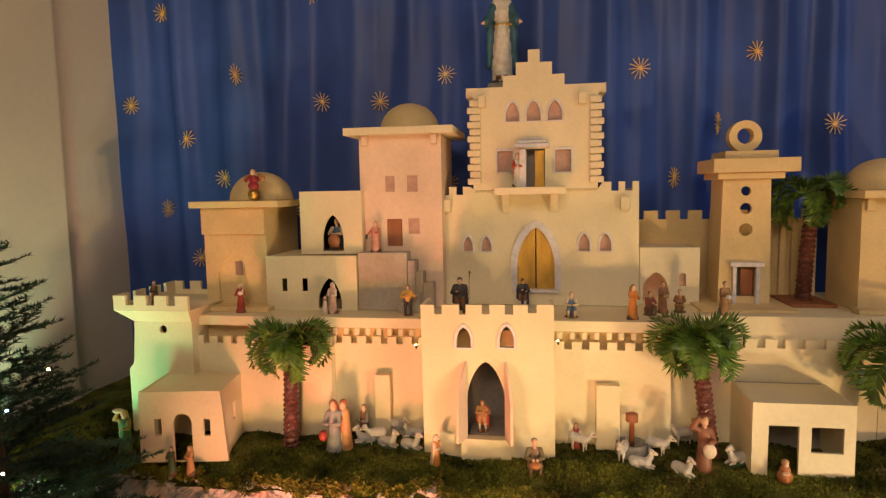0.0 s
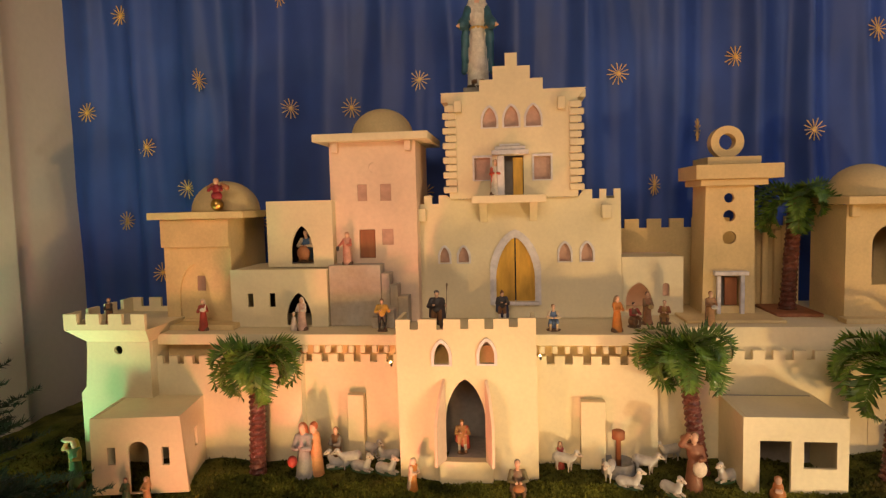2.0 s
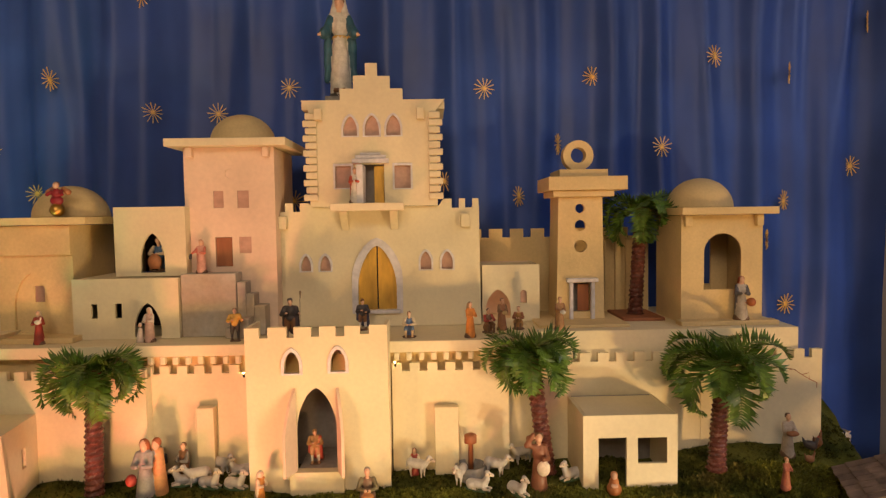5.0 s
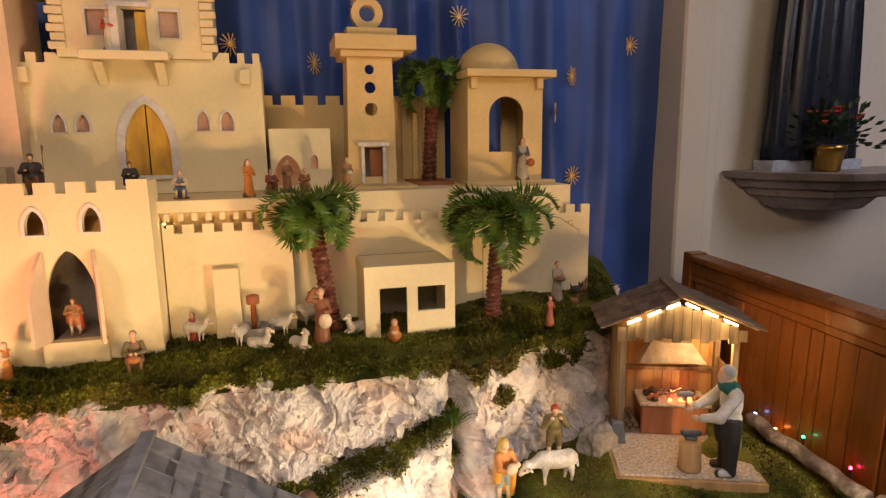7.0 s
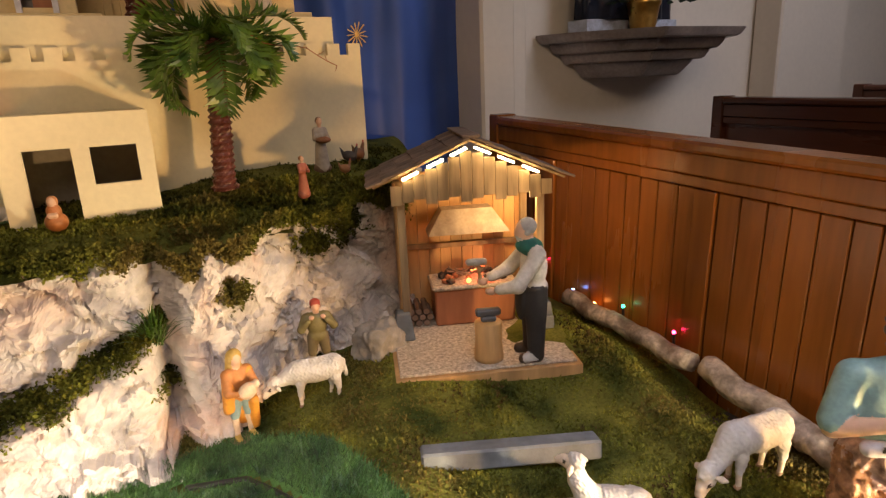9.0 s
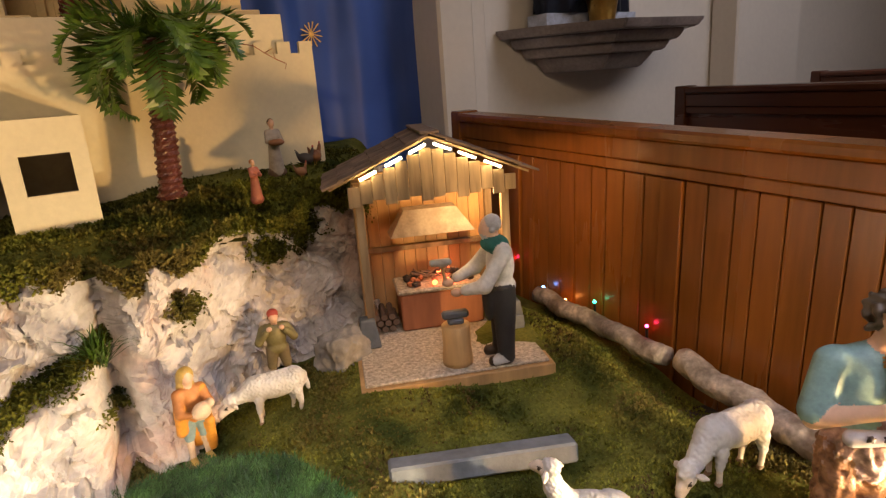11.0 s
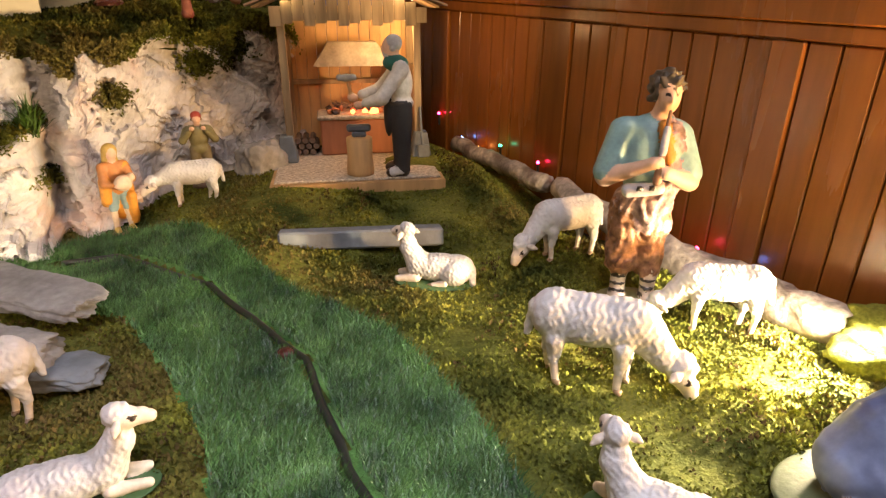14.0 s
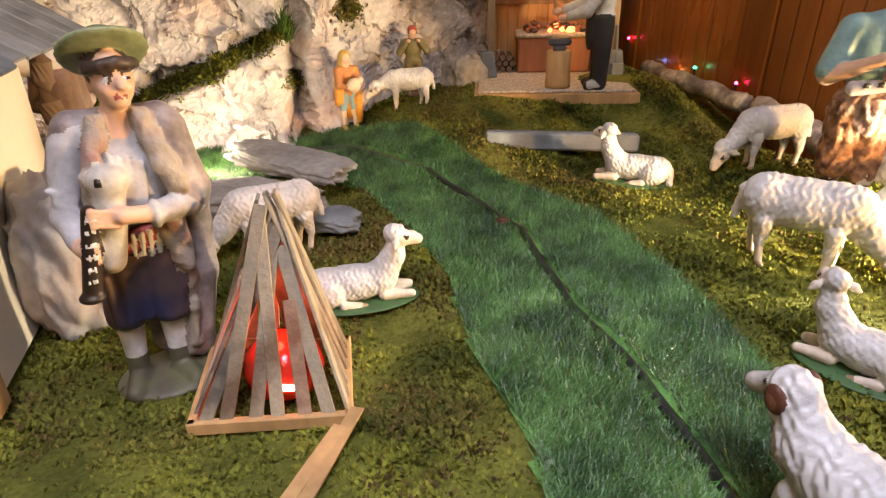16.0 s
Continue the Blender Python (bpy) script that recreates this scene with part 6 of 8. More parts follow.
old = [ell(0, (0, 0.16, 0.22), (0.27, 0.34, 0.24)), cap(0, (0, 0.12, 0.36), (0, -0.16, 0.58), 0.25, 0.21, 0.06), cap(1, (-0.19, -0.06, 0.62), (-0.28, -0.20, 0.38), 0.10, 0.085), cap(1, (0.19, -0.06, 0.62), (0.28, -0.20, 0.38), 0.10, 0.085), cap(1, (-0.28, -0.20, 0.38), (-0.08, -0.40, 0.34), 0.085, 0.06), cap(1, (0.28, -0.20, 0.38), (0.08, -0.40, 0.34), 0.085, 0.06), ell(2, (-0.04, -0.43, 0.35), (0.05, 0.06, 0.05)), ell(2, (0.04, -0.43, 0.35), (0.05, 0.06, 0.05)), cap(2, (0, -0.22, 0.68), (0, -0.30, 0.76), 0.085), ell(2, (0, -0.36, 0.80), (0.088, 0.105, 0.115), -25, k=0.01), ell(2, (0, -0.465, 0.77), (0.020, 0.026, 0.03)), ell(3, (0, -0.40, 0.68), (0.085, 0.075, 0.12), 15), cap(3, (-0.10, -0.30, 0.77), (0.10, -0.30, 0.77), 0.045), ell(6, (0, -0.325, 0.855), (0.104, 0.112, 0.085), -20, k=0.006), cap(7, (-0.20, 0.02, 0.60), (-0.24, -0.10, 0.70), 0.06, 0.05, 0.02), cap(7, (-0.16, -0.16, 0.66), (0.16, -0.16, 0.66), 0.075, 0.075, 0.03), cap(4, (-0.16, 0.30, 0.10), (-0.20, 0.66, 0.08), 0.085, 0.05), ell(2, (-0.20, 0.70, 0.075), (0.05, 0.11, 0.05)), cap(4, (0.16, 0.0, 0.2), (0.2, -0.26, 0.16), 0.12, 0.09), ell(5, (0, 0.1, 0.02), (0.38, 0.60, 0.04))]
figure("kneeling_statue", "painted kneeling old shepherd statue with a white beard and blue robe", old, [mat("worn_blue_robe", (0.08, 0.11, 0.24), 0.5, 0.4, 16, c2=(0.22, 0.27, 0.42)), paint((0.17, 0.19, 0.30)), M["skin"], paint((0.50, 0.47, 0.44)), paint((0.20, 0.13, 0.09)), paint((0.09, 0.11, 0.05)), paint((0.58, 0.54, 0.50)), paint((0.30, 0.25, 0.22))], 0.190, (1.505, 0.300, lg(1.505, 0.300)), (0.80, -0.35), 0.011, {0: (0.006, 34, 0.3)}, "statue", "shepherd statues")
sA = trousered(arm_l=((-0.17, -0.10, 0.60), (-0.05, -0.20, 0.58)), arm_r=((0.17, -0.10, 0.62), (0.05, -0.20, 0.66)), cloak=True) + [ell(6, (0.03, -0.19, 0.60), (0.11, 0.07, 0.09)), ell(6, (0.13, -0.21, 0.66), (0.045, 0.05, 0.045)), ell(3, (0, 0.012, 0.935), (0.078, 0.074, 0.078), k=0.008), cap(3, (0, 0.045, 0.90), (0, 0.07, 0.72), 0.075, 0.09), cap(1, (0.14, -0.07, 0.42), (0.15, -0.02, 0.12), 0.060, 0.050), cap(1, (-0.15, -0.05, 0.62), (-0.16, -0.03, 0.40), 0.070, 0.060)]
figure("shepherd_figure", "painted shepherd in an orange cloak and blue leggings holding a lamb", slim(sA, 0.85, 0.9), paints((0.42, 0.17, 0.05), (0.56, 0.24, 0.03), (0.50, 0.33, 0.08), legs=(0.20, 0.28, 0.30), base=(0.16, 0.14, 0.05), detail=(0.58, 0.44, 0.32)), 0.184, (0.898, 1.490, lg(0.898, 1.490)), (0.25, -1), 0.010, None, "figurine", "rock shepherds")
sB = trousered(arm_l=((-0.2, -0.06, 0.64), (-0.07, -0.12, 0.80)), arm_r=((0.2, -0.06, 0.64), (0.07, -0.12, 0.80)), hat="cap") + [ell(6, (0, 0.09, 0.80), (0.17, 0.07, 0.07))]
figure("shepherd_figure", "painted boy in a red cap carrying a lamb on his shoulders", sB, paints((0.18, 0.16, 0.07), BROWN, (0.16, 0.08, 0.04), legs=(0.17, 0.14, 0.08), detail=(0.58, 0.5, 0.44), hat=(0.40, 0.06, 0.04)), 0.170, (1.082, 1.575, lg(1.082, 1.575)), (-0.15, -1), 0.011, None, "figurine", "rock shepherds")
figure("shepherd_figure", "painted shepherd in brown with a white lamb on his shoulder", robed(veil=False) + [ell(6, (0.12, 0.05, 0.86), (0.22, 0.08, 0.08)), ell(6, (0.34, 0.02, 0.90), (0.06, 0.06, 0.06))], paints((0.30, 0.17, 0.12), (0.24, 0.15, 0.10), (0.14, 0.08, 0.05), detail=(0.66, 0.62, 0.58)), 0.300, (0.380, 1.215, lg(0.38, 1.215)), (-0.4, 1), 0.014, None, "figurine", "rock shepherds")
# ---- palms ----


def palm(base, top, crown, n, label, seed, droop=1.0):
    rnd = random.Random(seed)
    t = thing("palm_tree", base, label, "palm tree", "palm trees")
    b, c = Vector(base), Vector(top)
    bm = bmesh.new()
    rings = []
    m = 46
    for i in range(m + 1):
        f = i / m
        p = b.lerp(c, f)
        r = 0.0235 - 0.003 * f + (0.0028 if i % 2 else -0.0018) + 0.006 * max(0, 0.08 - f) / 0.08
        rings.append([bm.verts.new(p + Vector(((r + rnd.uniform(-0.0015, 0.0015)) * math.cos(2 * math.pi * j / 14 + 0.25 * i), (r + rnd.uniform(-0.0015, 0.0015)) * math.sin(2 * math.pi * j / 14 + 0.25 * i), rnd.uniform(-0.001, 0.001)))) for j in range(14)])
    for a, d in zip(rings, rings[1:]):
        for j in range(14):
            bm.faces.new((a[j], a[(j + 1) % 14], d[(j + 1) % 14], d[j]))
    bm.faces.new(list(reversed(rings[0])))
    bm.faces.new(rings[-1])
    under(part("trunk", bm, M["trunk"], None, "dark brown glossy ringed trunk"), t)
    for i in range(n):
        az = 2 * math.pi * i * 0.382 + rnd.uniform(-0.25, 0.25)
        el = 1.05 - 1.05 * ((i + 0.5) / n) + rnd.uniform(-0.15, 0.15)
        length = crown * rnd.uniform(0.85, 1.2)
        sag = droop * rnd.uniform(0.9, 1.3)
        bm = bmesh.new()
        prev, pts = c + Vector((0, 0, -0.006)), []
        ang = el
        steps = 12
        for s in range(steps + 1):
            pts.append(prev.copy())
            ang -= sag * (0.10 + 0.20 * s / steps)
            prev = prev + Vector((math.cos(az) * math.cos(ang), math.sin(az) * math.cos(ang), math.sin(ang))) * (length / steps)
        pipe(bm, pts, [0.0020 - 0.0001 * q for q in range(steps + 1)], 4)
        twist = rnd.uniform(-0.5, 0.5)
        side0 = Vector((-math.sin(az), math.cos(az), 0))
        for s in range(2, 30):
            f = s / 30
            k = min(steps - 1, int(f * steps))
            p = pts[k].lerp(pts[k + 1], f * steps - k)
            d = (pts[k + 1] - pts[k]).normalized()
            up0 = side0.cross(d).normalized()
            side = side0 * math.cos(twist) + up0 * math.sin(twist)
            upv = side.cross(d).normalized()
            ll = crown * 0.31 * math.sin(math.pi * min(1, 0.16 + f * 0.76)) * rnd.uniform(0.8, 1.15)
            for sg in (-1, 1):
                out = (side * sg + d * rnd.uniform(0.45, 0.75) - upv * rnd.uniform(0.0, 0.35)).normalized()
                w = d * (0.0040 * crown / 0.15)
                mid = p + out * ll * 0.5 + upv * 0.002
                tip = p + out * ll - upv * ll * 0.16
                v = [bm.verts.new(x) for x in (p - w * 0.45, p + w * 0.45, mid + w, tip, mid - w)]
                bm.faces.new((v[0], v[1], v[2], v[4]))
                bm.faces.new((v[4], v[2], v[3]))
        under(part("frond", bm, M["frond"]), t)
    return t


palm((-0.775, 1.755, 0.795), (-0.760, 1.750, 1.165), 0.172, 20, "artificial palm with a dark ringed trunk and drooping green fronds", 3, 1.05)
palm((0.492, 1.815, 0.80), (0.440, 1.80, 1.180), 0.165, 20, "artificial palm with a dark ringed trunk leaning before the wall", 4, 1.05)
palm((0.966, 1.785, 0.83), (0.985, 1.785, 1.145), 0.205, 18, "artificial palm with a dark glossy trunk and wide fronds", 5, 0.88)
palm((0.868, 2.19, 1.2065), (0.890, 2.19, 1.585), 0.165, 18, "artificial palm standing on the terrace behind the tower", 6, 0.95)
box("palm_pad", 0.80, 0.94, 2.10, 2.29, 1.2055, 1.2165, M["brown_door"])
tagged(bpy.data.objects["palm_pad"], "flat brown wooden pad under the terrace palm", "pad")

# ---- straw stars on the curtain ----
STARS = [(-1.6, 2.382, 0), (-1.239, 2.093, 75), (-1.757, 1.994, 0), (-1.504, 1.844, 0), (-0.89, 1.978, 40), (-0.645, 1.97, 20), (-0.377, 2.071, 0), (0.377, 2.054, 0), (0.799, 2.098, 0), (0.658, 1.836, 60), (1.056, 1.82, 10), (-1.473, 1.328, 40), (-0.364, 1.633, 30), (0.216, 1.699, 20), (0.504, 1.637, 45), (-1.328, 1.673, 10), (-1.031, 1.533, 20), (-1.611, 1.545, 80), (1.266, 2.166, 20), (1.556, 2.096, 65), (1.826, 1.741, 0), (1.553, 1.607, 35), (1.558, 1.2, 10), (1.447, 1.46, 70), (1.862, 2.292, 50), (-0.35, 2.47, 30), (-0.93, 2.42, 0), (0.12, 2.47, 45), (1.20, 2.46, 40)]
rnd = random.Random(11)
star_meshes = []
for v in range(3):
    n = 13
    outline = []
    for i in range(n):
        a = 2 * math.pi * i / n + rnd.uniform(-0.05, 0.05)
        L, h = rnd.uniform(0.036, 0.046), 0.0012
        d, e = (math.cos(a), math.sin(a)), (-math.sin(a), math.cos(a))
        outline += [(d[0] * r + e[0] * o, d[1] * r + e[1] * o) for r, o in ((0.0075, -h * 0.9), (L - 0.003, -h * 1.5), (L, 0), (L - 0.003, h * 1.5), (0.0075, h * 0.9))]
    ob = board("straw_star", outline, [], -0.0012, 0.0012, M["straw"])
    star_meshes.append(ob.data)
    bpy.data.objects.remove(ob)
for i, (x, z, turn) in enumerate(STARS):
    ob = new("straw_star", star_meshes[i % 3])
    ob.matrix_basis = pose(x, curtain_y(x, z) - 0.006 - 0.036 * math.sin(radians(turn)), z, 0, i * 37, turn)
    tagged(ob, "golden straw star pinned on the blue curtain", "star", "straw stars")

# ---- forge shed ----
SM = Matrix.Translation((1.182, 1.399, 0)) @ Matrix.Rotation(math.atan2(-0.136, 0.360), 4, "Z") @ Matrix.Scale(1.063, 4, (1, 0, 0))
sh = thing("forge_shed", SM @ Vector((0.18, 0.2, 0.46)), "open wooden forge shed with a shingled gable roof, lit from inside", "shed")


def sbox(name, u0, u1, v0, v1, z0, z1, material, label="", bevel=0.0012, parent=sh, extra=None):
    return box(name, u0, u1, v0, v1, z0, z1, material, parent, label, bevel, SM @ extra if extra is not None else SM)


sbox("base", 0, 0.362, 0, 0.40, 0.440, 0.470, M["wood"])
sbox("gravel_floor", 0.008, 0.354, 0.010, 0.39, 0.4705, 0.476, M["gravel"], "pale gravel glued on the base", 0.002)
GV, BV = 0.195, 0.365
for u in (0.030, 0.322):
    sbox("post", u, u + 0.016, GV, GV + 0.016, 0.476, 0.815, M["wood_burnt"], "scorched wooden post")
    sbox("post", u, u + 0.016, BV - 0.02, BV - 0.004, 0.476, 0.815, M["wood_burnt"])
for i in range(12):
    u = 0.030 + i * 0.0257
    sbox("back_plank", u, u + 0.0250, BV, BV + 0.008, 0.476, 0.83, M["wood"], bevel=0.001)
for i in range(5):
    sbox("side_plank", 0.028, 0.034, GV + 0.018 + i * 0.029, GV + 0.046 + i * 0.029, 0.476, 0.81, M["wood"], bevel=0.001)
    sbox("side_plank", 0.330, 0.336, GV + 0.018 + i * 0.029, GV + 0.046 + i * 0.029, 0.476, 0.69, M["wood_burnt"], bevel=0.001)
sbox("beam", 0.020, 0.348, GV - 0.004, GV + 0.012, 0.800, 0.815, M["wood_burnt"])
sbox("shelf_rail", 0.036, 0.33, BV - 0.014, BV - 0.0005, 0.640, 0.652, M["wood_burnt"])
RU, RZ, EZ = 0.181, 0.915, 0.828
slope = math.atan2(RZ - EZ, 0.19)
for i in range(14):
    u = 0.018 + i * 0.0238
    zt = RZ - 0.010 - abs(u + 0.012 - RU) / 0.19 * (RZ - EZ)
    sbox("gable_plank", u, u + 0.0228, GV - 0.014, GV - 0.0085, 0.787 + 0.006 * ((i * 7) % 3), zt - 0.006, M["wood_burnt"], "scorched gable plank", 0.0008)
rnd = random.Random(5)
for sg in (-1, 1):
    base = Matrix.Translation((RU, 0, RZ + 0.004)) @ Matrix.Rotation(sg * slope, 4, "Y")
    sbox("roof_deck", 0.0 if sg > 0 else -0.218, 0.218 if sg > 0 else 0.0, GV - 0.01, BV + 0.02, -0.004, 0.001, M["wood_burnt"], "", 0.0005, sh, base)
    for r in range(6):
        for c in range(7):
            u0 = r * 0.0365 + rnd.uniform(-0.002, 0.002)
            v0 = GV - 0.034 + c * 0.0335
            tilt = Matrix.Translation((sg * u0, 0, 0.006 - 0.001 * (r % 2))) @ Matrix.Rotation(sg * radians(-3.5), 4, "Y")
            a, b2 = (0, 0.046) if sg > 0 else (-0.046, 0)
            sbox("shingle", a, b2, v0, v0 + 0.031 + rnd.uniform(-0.003, 0.002), -0.002, 0.0025, M["shingle"], "", 0.0006, sh, base @ tilt)
sbox("ridge_cap", RU - 0.018, RU + 0.018, GV - 0.036, BV + 0.02, RZ + 0.010, RZ + 0.016, M["shingle"])
# glowing pieces stand in for shed lamp light leaking past the gable
GLOW_W = glowing("warm_light_strip", (1.0, 0.72, 0.34), 22)
for sg in (-1, 1):
    for a in (0.010, 0.062, 0.118):
        base = Matrix.Translation((RU, 0, RZ - 0.004)) @ Matrix.Rotation(sg * slope, 4, "Y")
        sbox("light_strip", sg * a if sg > 0 else -a - 0.036, a + 0.036 if sg > 0 else -a, GV - 0.026, GV - 0.016, -0.006, -0.001, GLOW_W, "glowing warm light strip under the roof edge", 0.001, sh, base)
# slate footings
for u in (0.006, 0.312):
    bm = bmesh.new()
    add_box(bm, u, u + 0.046, GV - 0.02, GV + 0.03, 0.476, 0.540, 0.003)
    for vv in bm.verts:
        if vv.co.z > 0.51:
            vv.co.x += (u + 0.023 - vv.co.x) * 0.35
            vv.co.y += (GV - vv.co.y) * 0.3
    bmesh.ops.transform(bm, matrix=SM, verts=bm.verts)
    under(part("footing", bm, M["slate"], None, "blue-grey slate footing"), sh)
# forge with hood
fg = thing("forge", SM @ Vector((0.19, 0.29, 0.476)), "square brown forge hearth with glowing coals under a pale hood", "forge")
sbox("hearth", 0.105, 0.285, 0.245, 0.345, 0.4762, 0.565, M["brown_door"], "rough brown hearth block", 0.004, fg)
sbox("hearth_top", 0.098, 0.292, 0.238, 0.350, 0.5652, 0.576, M["gravel"], "sandy hearth top", 0.004, fg)
bm = bmesh.new()
ringz = []
for z, k in ((0.690, 1.0), (0.745, 0.62)):
    ringz.append([bm.verts.new(SM @ Vector((0.19 + a * 0.092 * k, 0.352 - (1 - b) * 0.075 * k, z))) for a, b in ((-1, 0), (1, 0), (1, 1), (-1, 1))])
for i in range(4):
    bm.faces.new((ringz[0][i], ringz[0][(i + 1) % 4], ringz[1][(i + 1) % 4], ringz[1][i]))
bm.faces.new(ringz[1])
under(part("hood", bm, paint((0.34, 0.29, 0.24), 0.8), None, "pale plastered hood"), fg)
EMBER = glowing("ember_glow", (1.0, 0.14, 0.04), 9)
rnd = random.Random(8)
for i in range(34):
    u, v = rnd.uniform(0.125, 0.265), rnd.uniform(0.255, 0.335)
    r = rnd.uniform(0.005, 0.010)
    z = 0.578 + 0.018 * max(0, 1 - math.hypot((u - 0.195) / 0.07, (v - 0.295) / 0.045)) * rnd.uniform(0.3, 1.2)
    bm = bmesh.new()
    bmesh.ops.create_icosphere(bm, subdivisions=1, radius=r)
    for vv in bm.verts:
        vv.co *= rnd.uniform(0.7, 1.3)
        vv.co.x *= rnd.uniform(1.0, 1.6)
    bmesh.ops.translate(bm, vec=SM @ Vector((u, v, z + r * 0.5)), verts=bm.verts)
    hot = i % 5 == 0 and math.hypot((u - 0.21) / 0.05, (v - 0.29) / 0.04) < 1.2
    under(part("coal", bm, EMBER if hot else M["eye"] if i % 3 else M["brown_door"], None, "glowing red ember" if hot else "dark coal"), fg)
for i in range(8):
    bm = bmesh.new()
    a = rnd.uniform(0, 6.28)
    p = Vector((0.195 + rnd.uniform(-0.04, 0.04), 0.292 + rnd.uniform(-0.02, 0.02), 0.588))
    tube(bm, SM @ p, SM @ (p + Vector((math.cos(a) * 0.045, math.sin(a) * 0.02, 0.012))), 0.003, 0.002, 6)
    under(part("stick", bm, M["bark"]), fg)
lamp("POINT", "ember_lamp", SM @ Vector((0.205, 0.28, 0.612)), 0.10, (1.0, 0.20, 0.06), 0.012)
# stacked firewood
for i in range(9):
    bm = bmesh.new()
    u, z = 0.050 + (i % 3) * 0.017 + (0.008 if i // 3 % 2 else 0), 0.4845 + (i // 3) * 0.0145
    tube(bm, SM @ Vector((u, 0.255, z)), SM @ Vector((u, 0.335, z)), 0.0078, 0.0074, 7)
    tagged(part("firewood", bm, M["bark"]), "split firewood log stacked beside the forge", "firewood", "stacked firewood")
# stump with anvil
st = thing("chopping_stump", SM @ Vector((0.187, 0.055, 0.476)), "upright log stump used as an anvil block", "stump")
lathe("stump", [(0.030, 0.0), (0.031, 0.01), (0.028, 0.04), (0.029, 0.082), (0.026, 0.084)], M["wood"], st, SM @ Vector((0.187, 0.055, 0.4762)), 18)
an = thing("anvil", SM @ Vector((0.187, 0.055, 0.56)), "small dark metal anvil with a hot workpiece", "anvil")
bm = bmesh.new()
add_box(bm, 0.172, 0.202, 0.045, 0.065, 0.5605, 0.572, 0.003, SM)
add_box(bm, 0.162, 0.212, 0.046, 0.064, 0.572, 0.588, 0.004, SM)
under(part("body", bm, paint((0.10, 0.11, 0.13), 0.4)), an)
# the smith
smith = trousered(arm_l=((-0.17, -0.14, 0.60), (-0.03, -0.34, 0.56)), arm_r=((0.17, -0.14, 0.58), (0.06, -0.30, 0.52)), head=(0, -0.06, 0.905), base=False)
smith += [ell(8, (0, -0.03, 0.80), (0.11, 0.09, 0.055)), ell(4, (0, -0.09, 0.45), (0.10, 0.035, 0.17)), ell(9, (0, -0.01, 0.53), (0.13, 0.098, 0.018)), cap(10, (-0.03, -0.35, 0.56), (-0.03, -0.38, 0.70), 0.012), cap(6, (-0.03, -0.43, 0.70), (-0.03, -0.33, 0.70), 0.025), ell(3, (0, -0.075, 0.865), (0.035, 0.045, 0.04))]
for s in (-1, 1):
    smith += [cap(4, (s * 0.075, 0.0, 0.06), (s * 0.065, 0.0, 0.46), 0.055, 0.078), cap(9, (s * 0.08, 0.01, 0.035), (s * 0.085, -0.09, 0.028), 0.04, 0.034)]
figure("smith_figure", "clothed smith figure with grey hair, white shirt and green scarf", smith, [paint((0.60, 0.58, 0.55), 0.8), paint(BROWN), M["skin"], paint((0.42, 0.42, 0.43), 0.8), paint((0.022, 0.020, 0.022), 0.8), paint(BROWN), paint((0.35, 0.33, 0.30)), paint(BROWN), paint((0.015, 0.12, 0.10), 0.8), M["eye"], M["wood"]], 0.302, SM @ Vector((0.275, 0.045, 0.4762)), (-0.92, 0.40), 0.0095, None, "figurine")
# leaning tools
for u in (0.338,):
    bm = bmesh.new()
    tube(bm, SM @ Vector((u, 0.17, 0.4765)), SM @ Vector((u - 0.004, 0.192, 0.60)), 0.003, 0.003, 7)
    add_box(bm, u - 0.014, u + 0.014, 0.164, 0.170, 0.477, 0.512, 0.002, SM)
    tagged(part("shovel", bm, M["slate"]), "small grey shovel leaning on the shed post", "shovel")

# ---- foreground: turf, cable, stones, logs ----
EL = [(0.869, 0.20), (0.869, 0.348), (0.887, 0.409), (0.884, 0.534), (0.91, 0.743), (0.895, 0.912), (0.86, 1.10), (0.70, 1.24), (0.47, 1.28)]
ER = [(1.10, 0.20), (1.135, 0.273), (1.167, 0.439), (1.207, 0.639), (1.206, 0.848), (1.129, 1.053), (1.024, 1.333), (0.90, 1.49), (0.47, 1.52)]
TURF = EL + ER[::-1]
CRACK = [(0.99, 0.15), (1.019, 0.311), (1.038, 0.462), (1.036, 0.619), (1.066, 0.85), (0.996, 1.138), (0.876, 1.367), (0.76, 1.42)]


def inside_poly(x, y, poly):
    c = False
    for (xa, ya), (xb, yb) in zip(poly, poly[1:] + poly[:1]):
        if (ya > y) != (yb > y) and x < (xb - xa) * (y - ya) / (yb - ya) + xa:
            c = not c
    return c


def crack_gap(x, y):
    best = 9.0
    for (xa, ya), (xb, yb) in zip(CRACK, CRACK[1:]):
        dx, dy = xb - xa, yb - ya
        h = min(1, max(0, ((x - xa) * dx + (y - ya) * dy) / (dx * dx + dy * dy)))
        best = min(best, math.hypot(x - xa - h * dx, y - ya - h * dy))
    return best


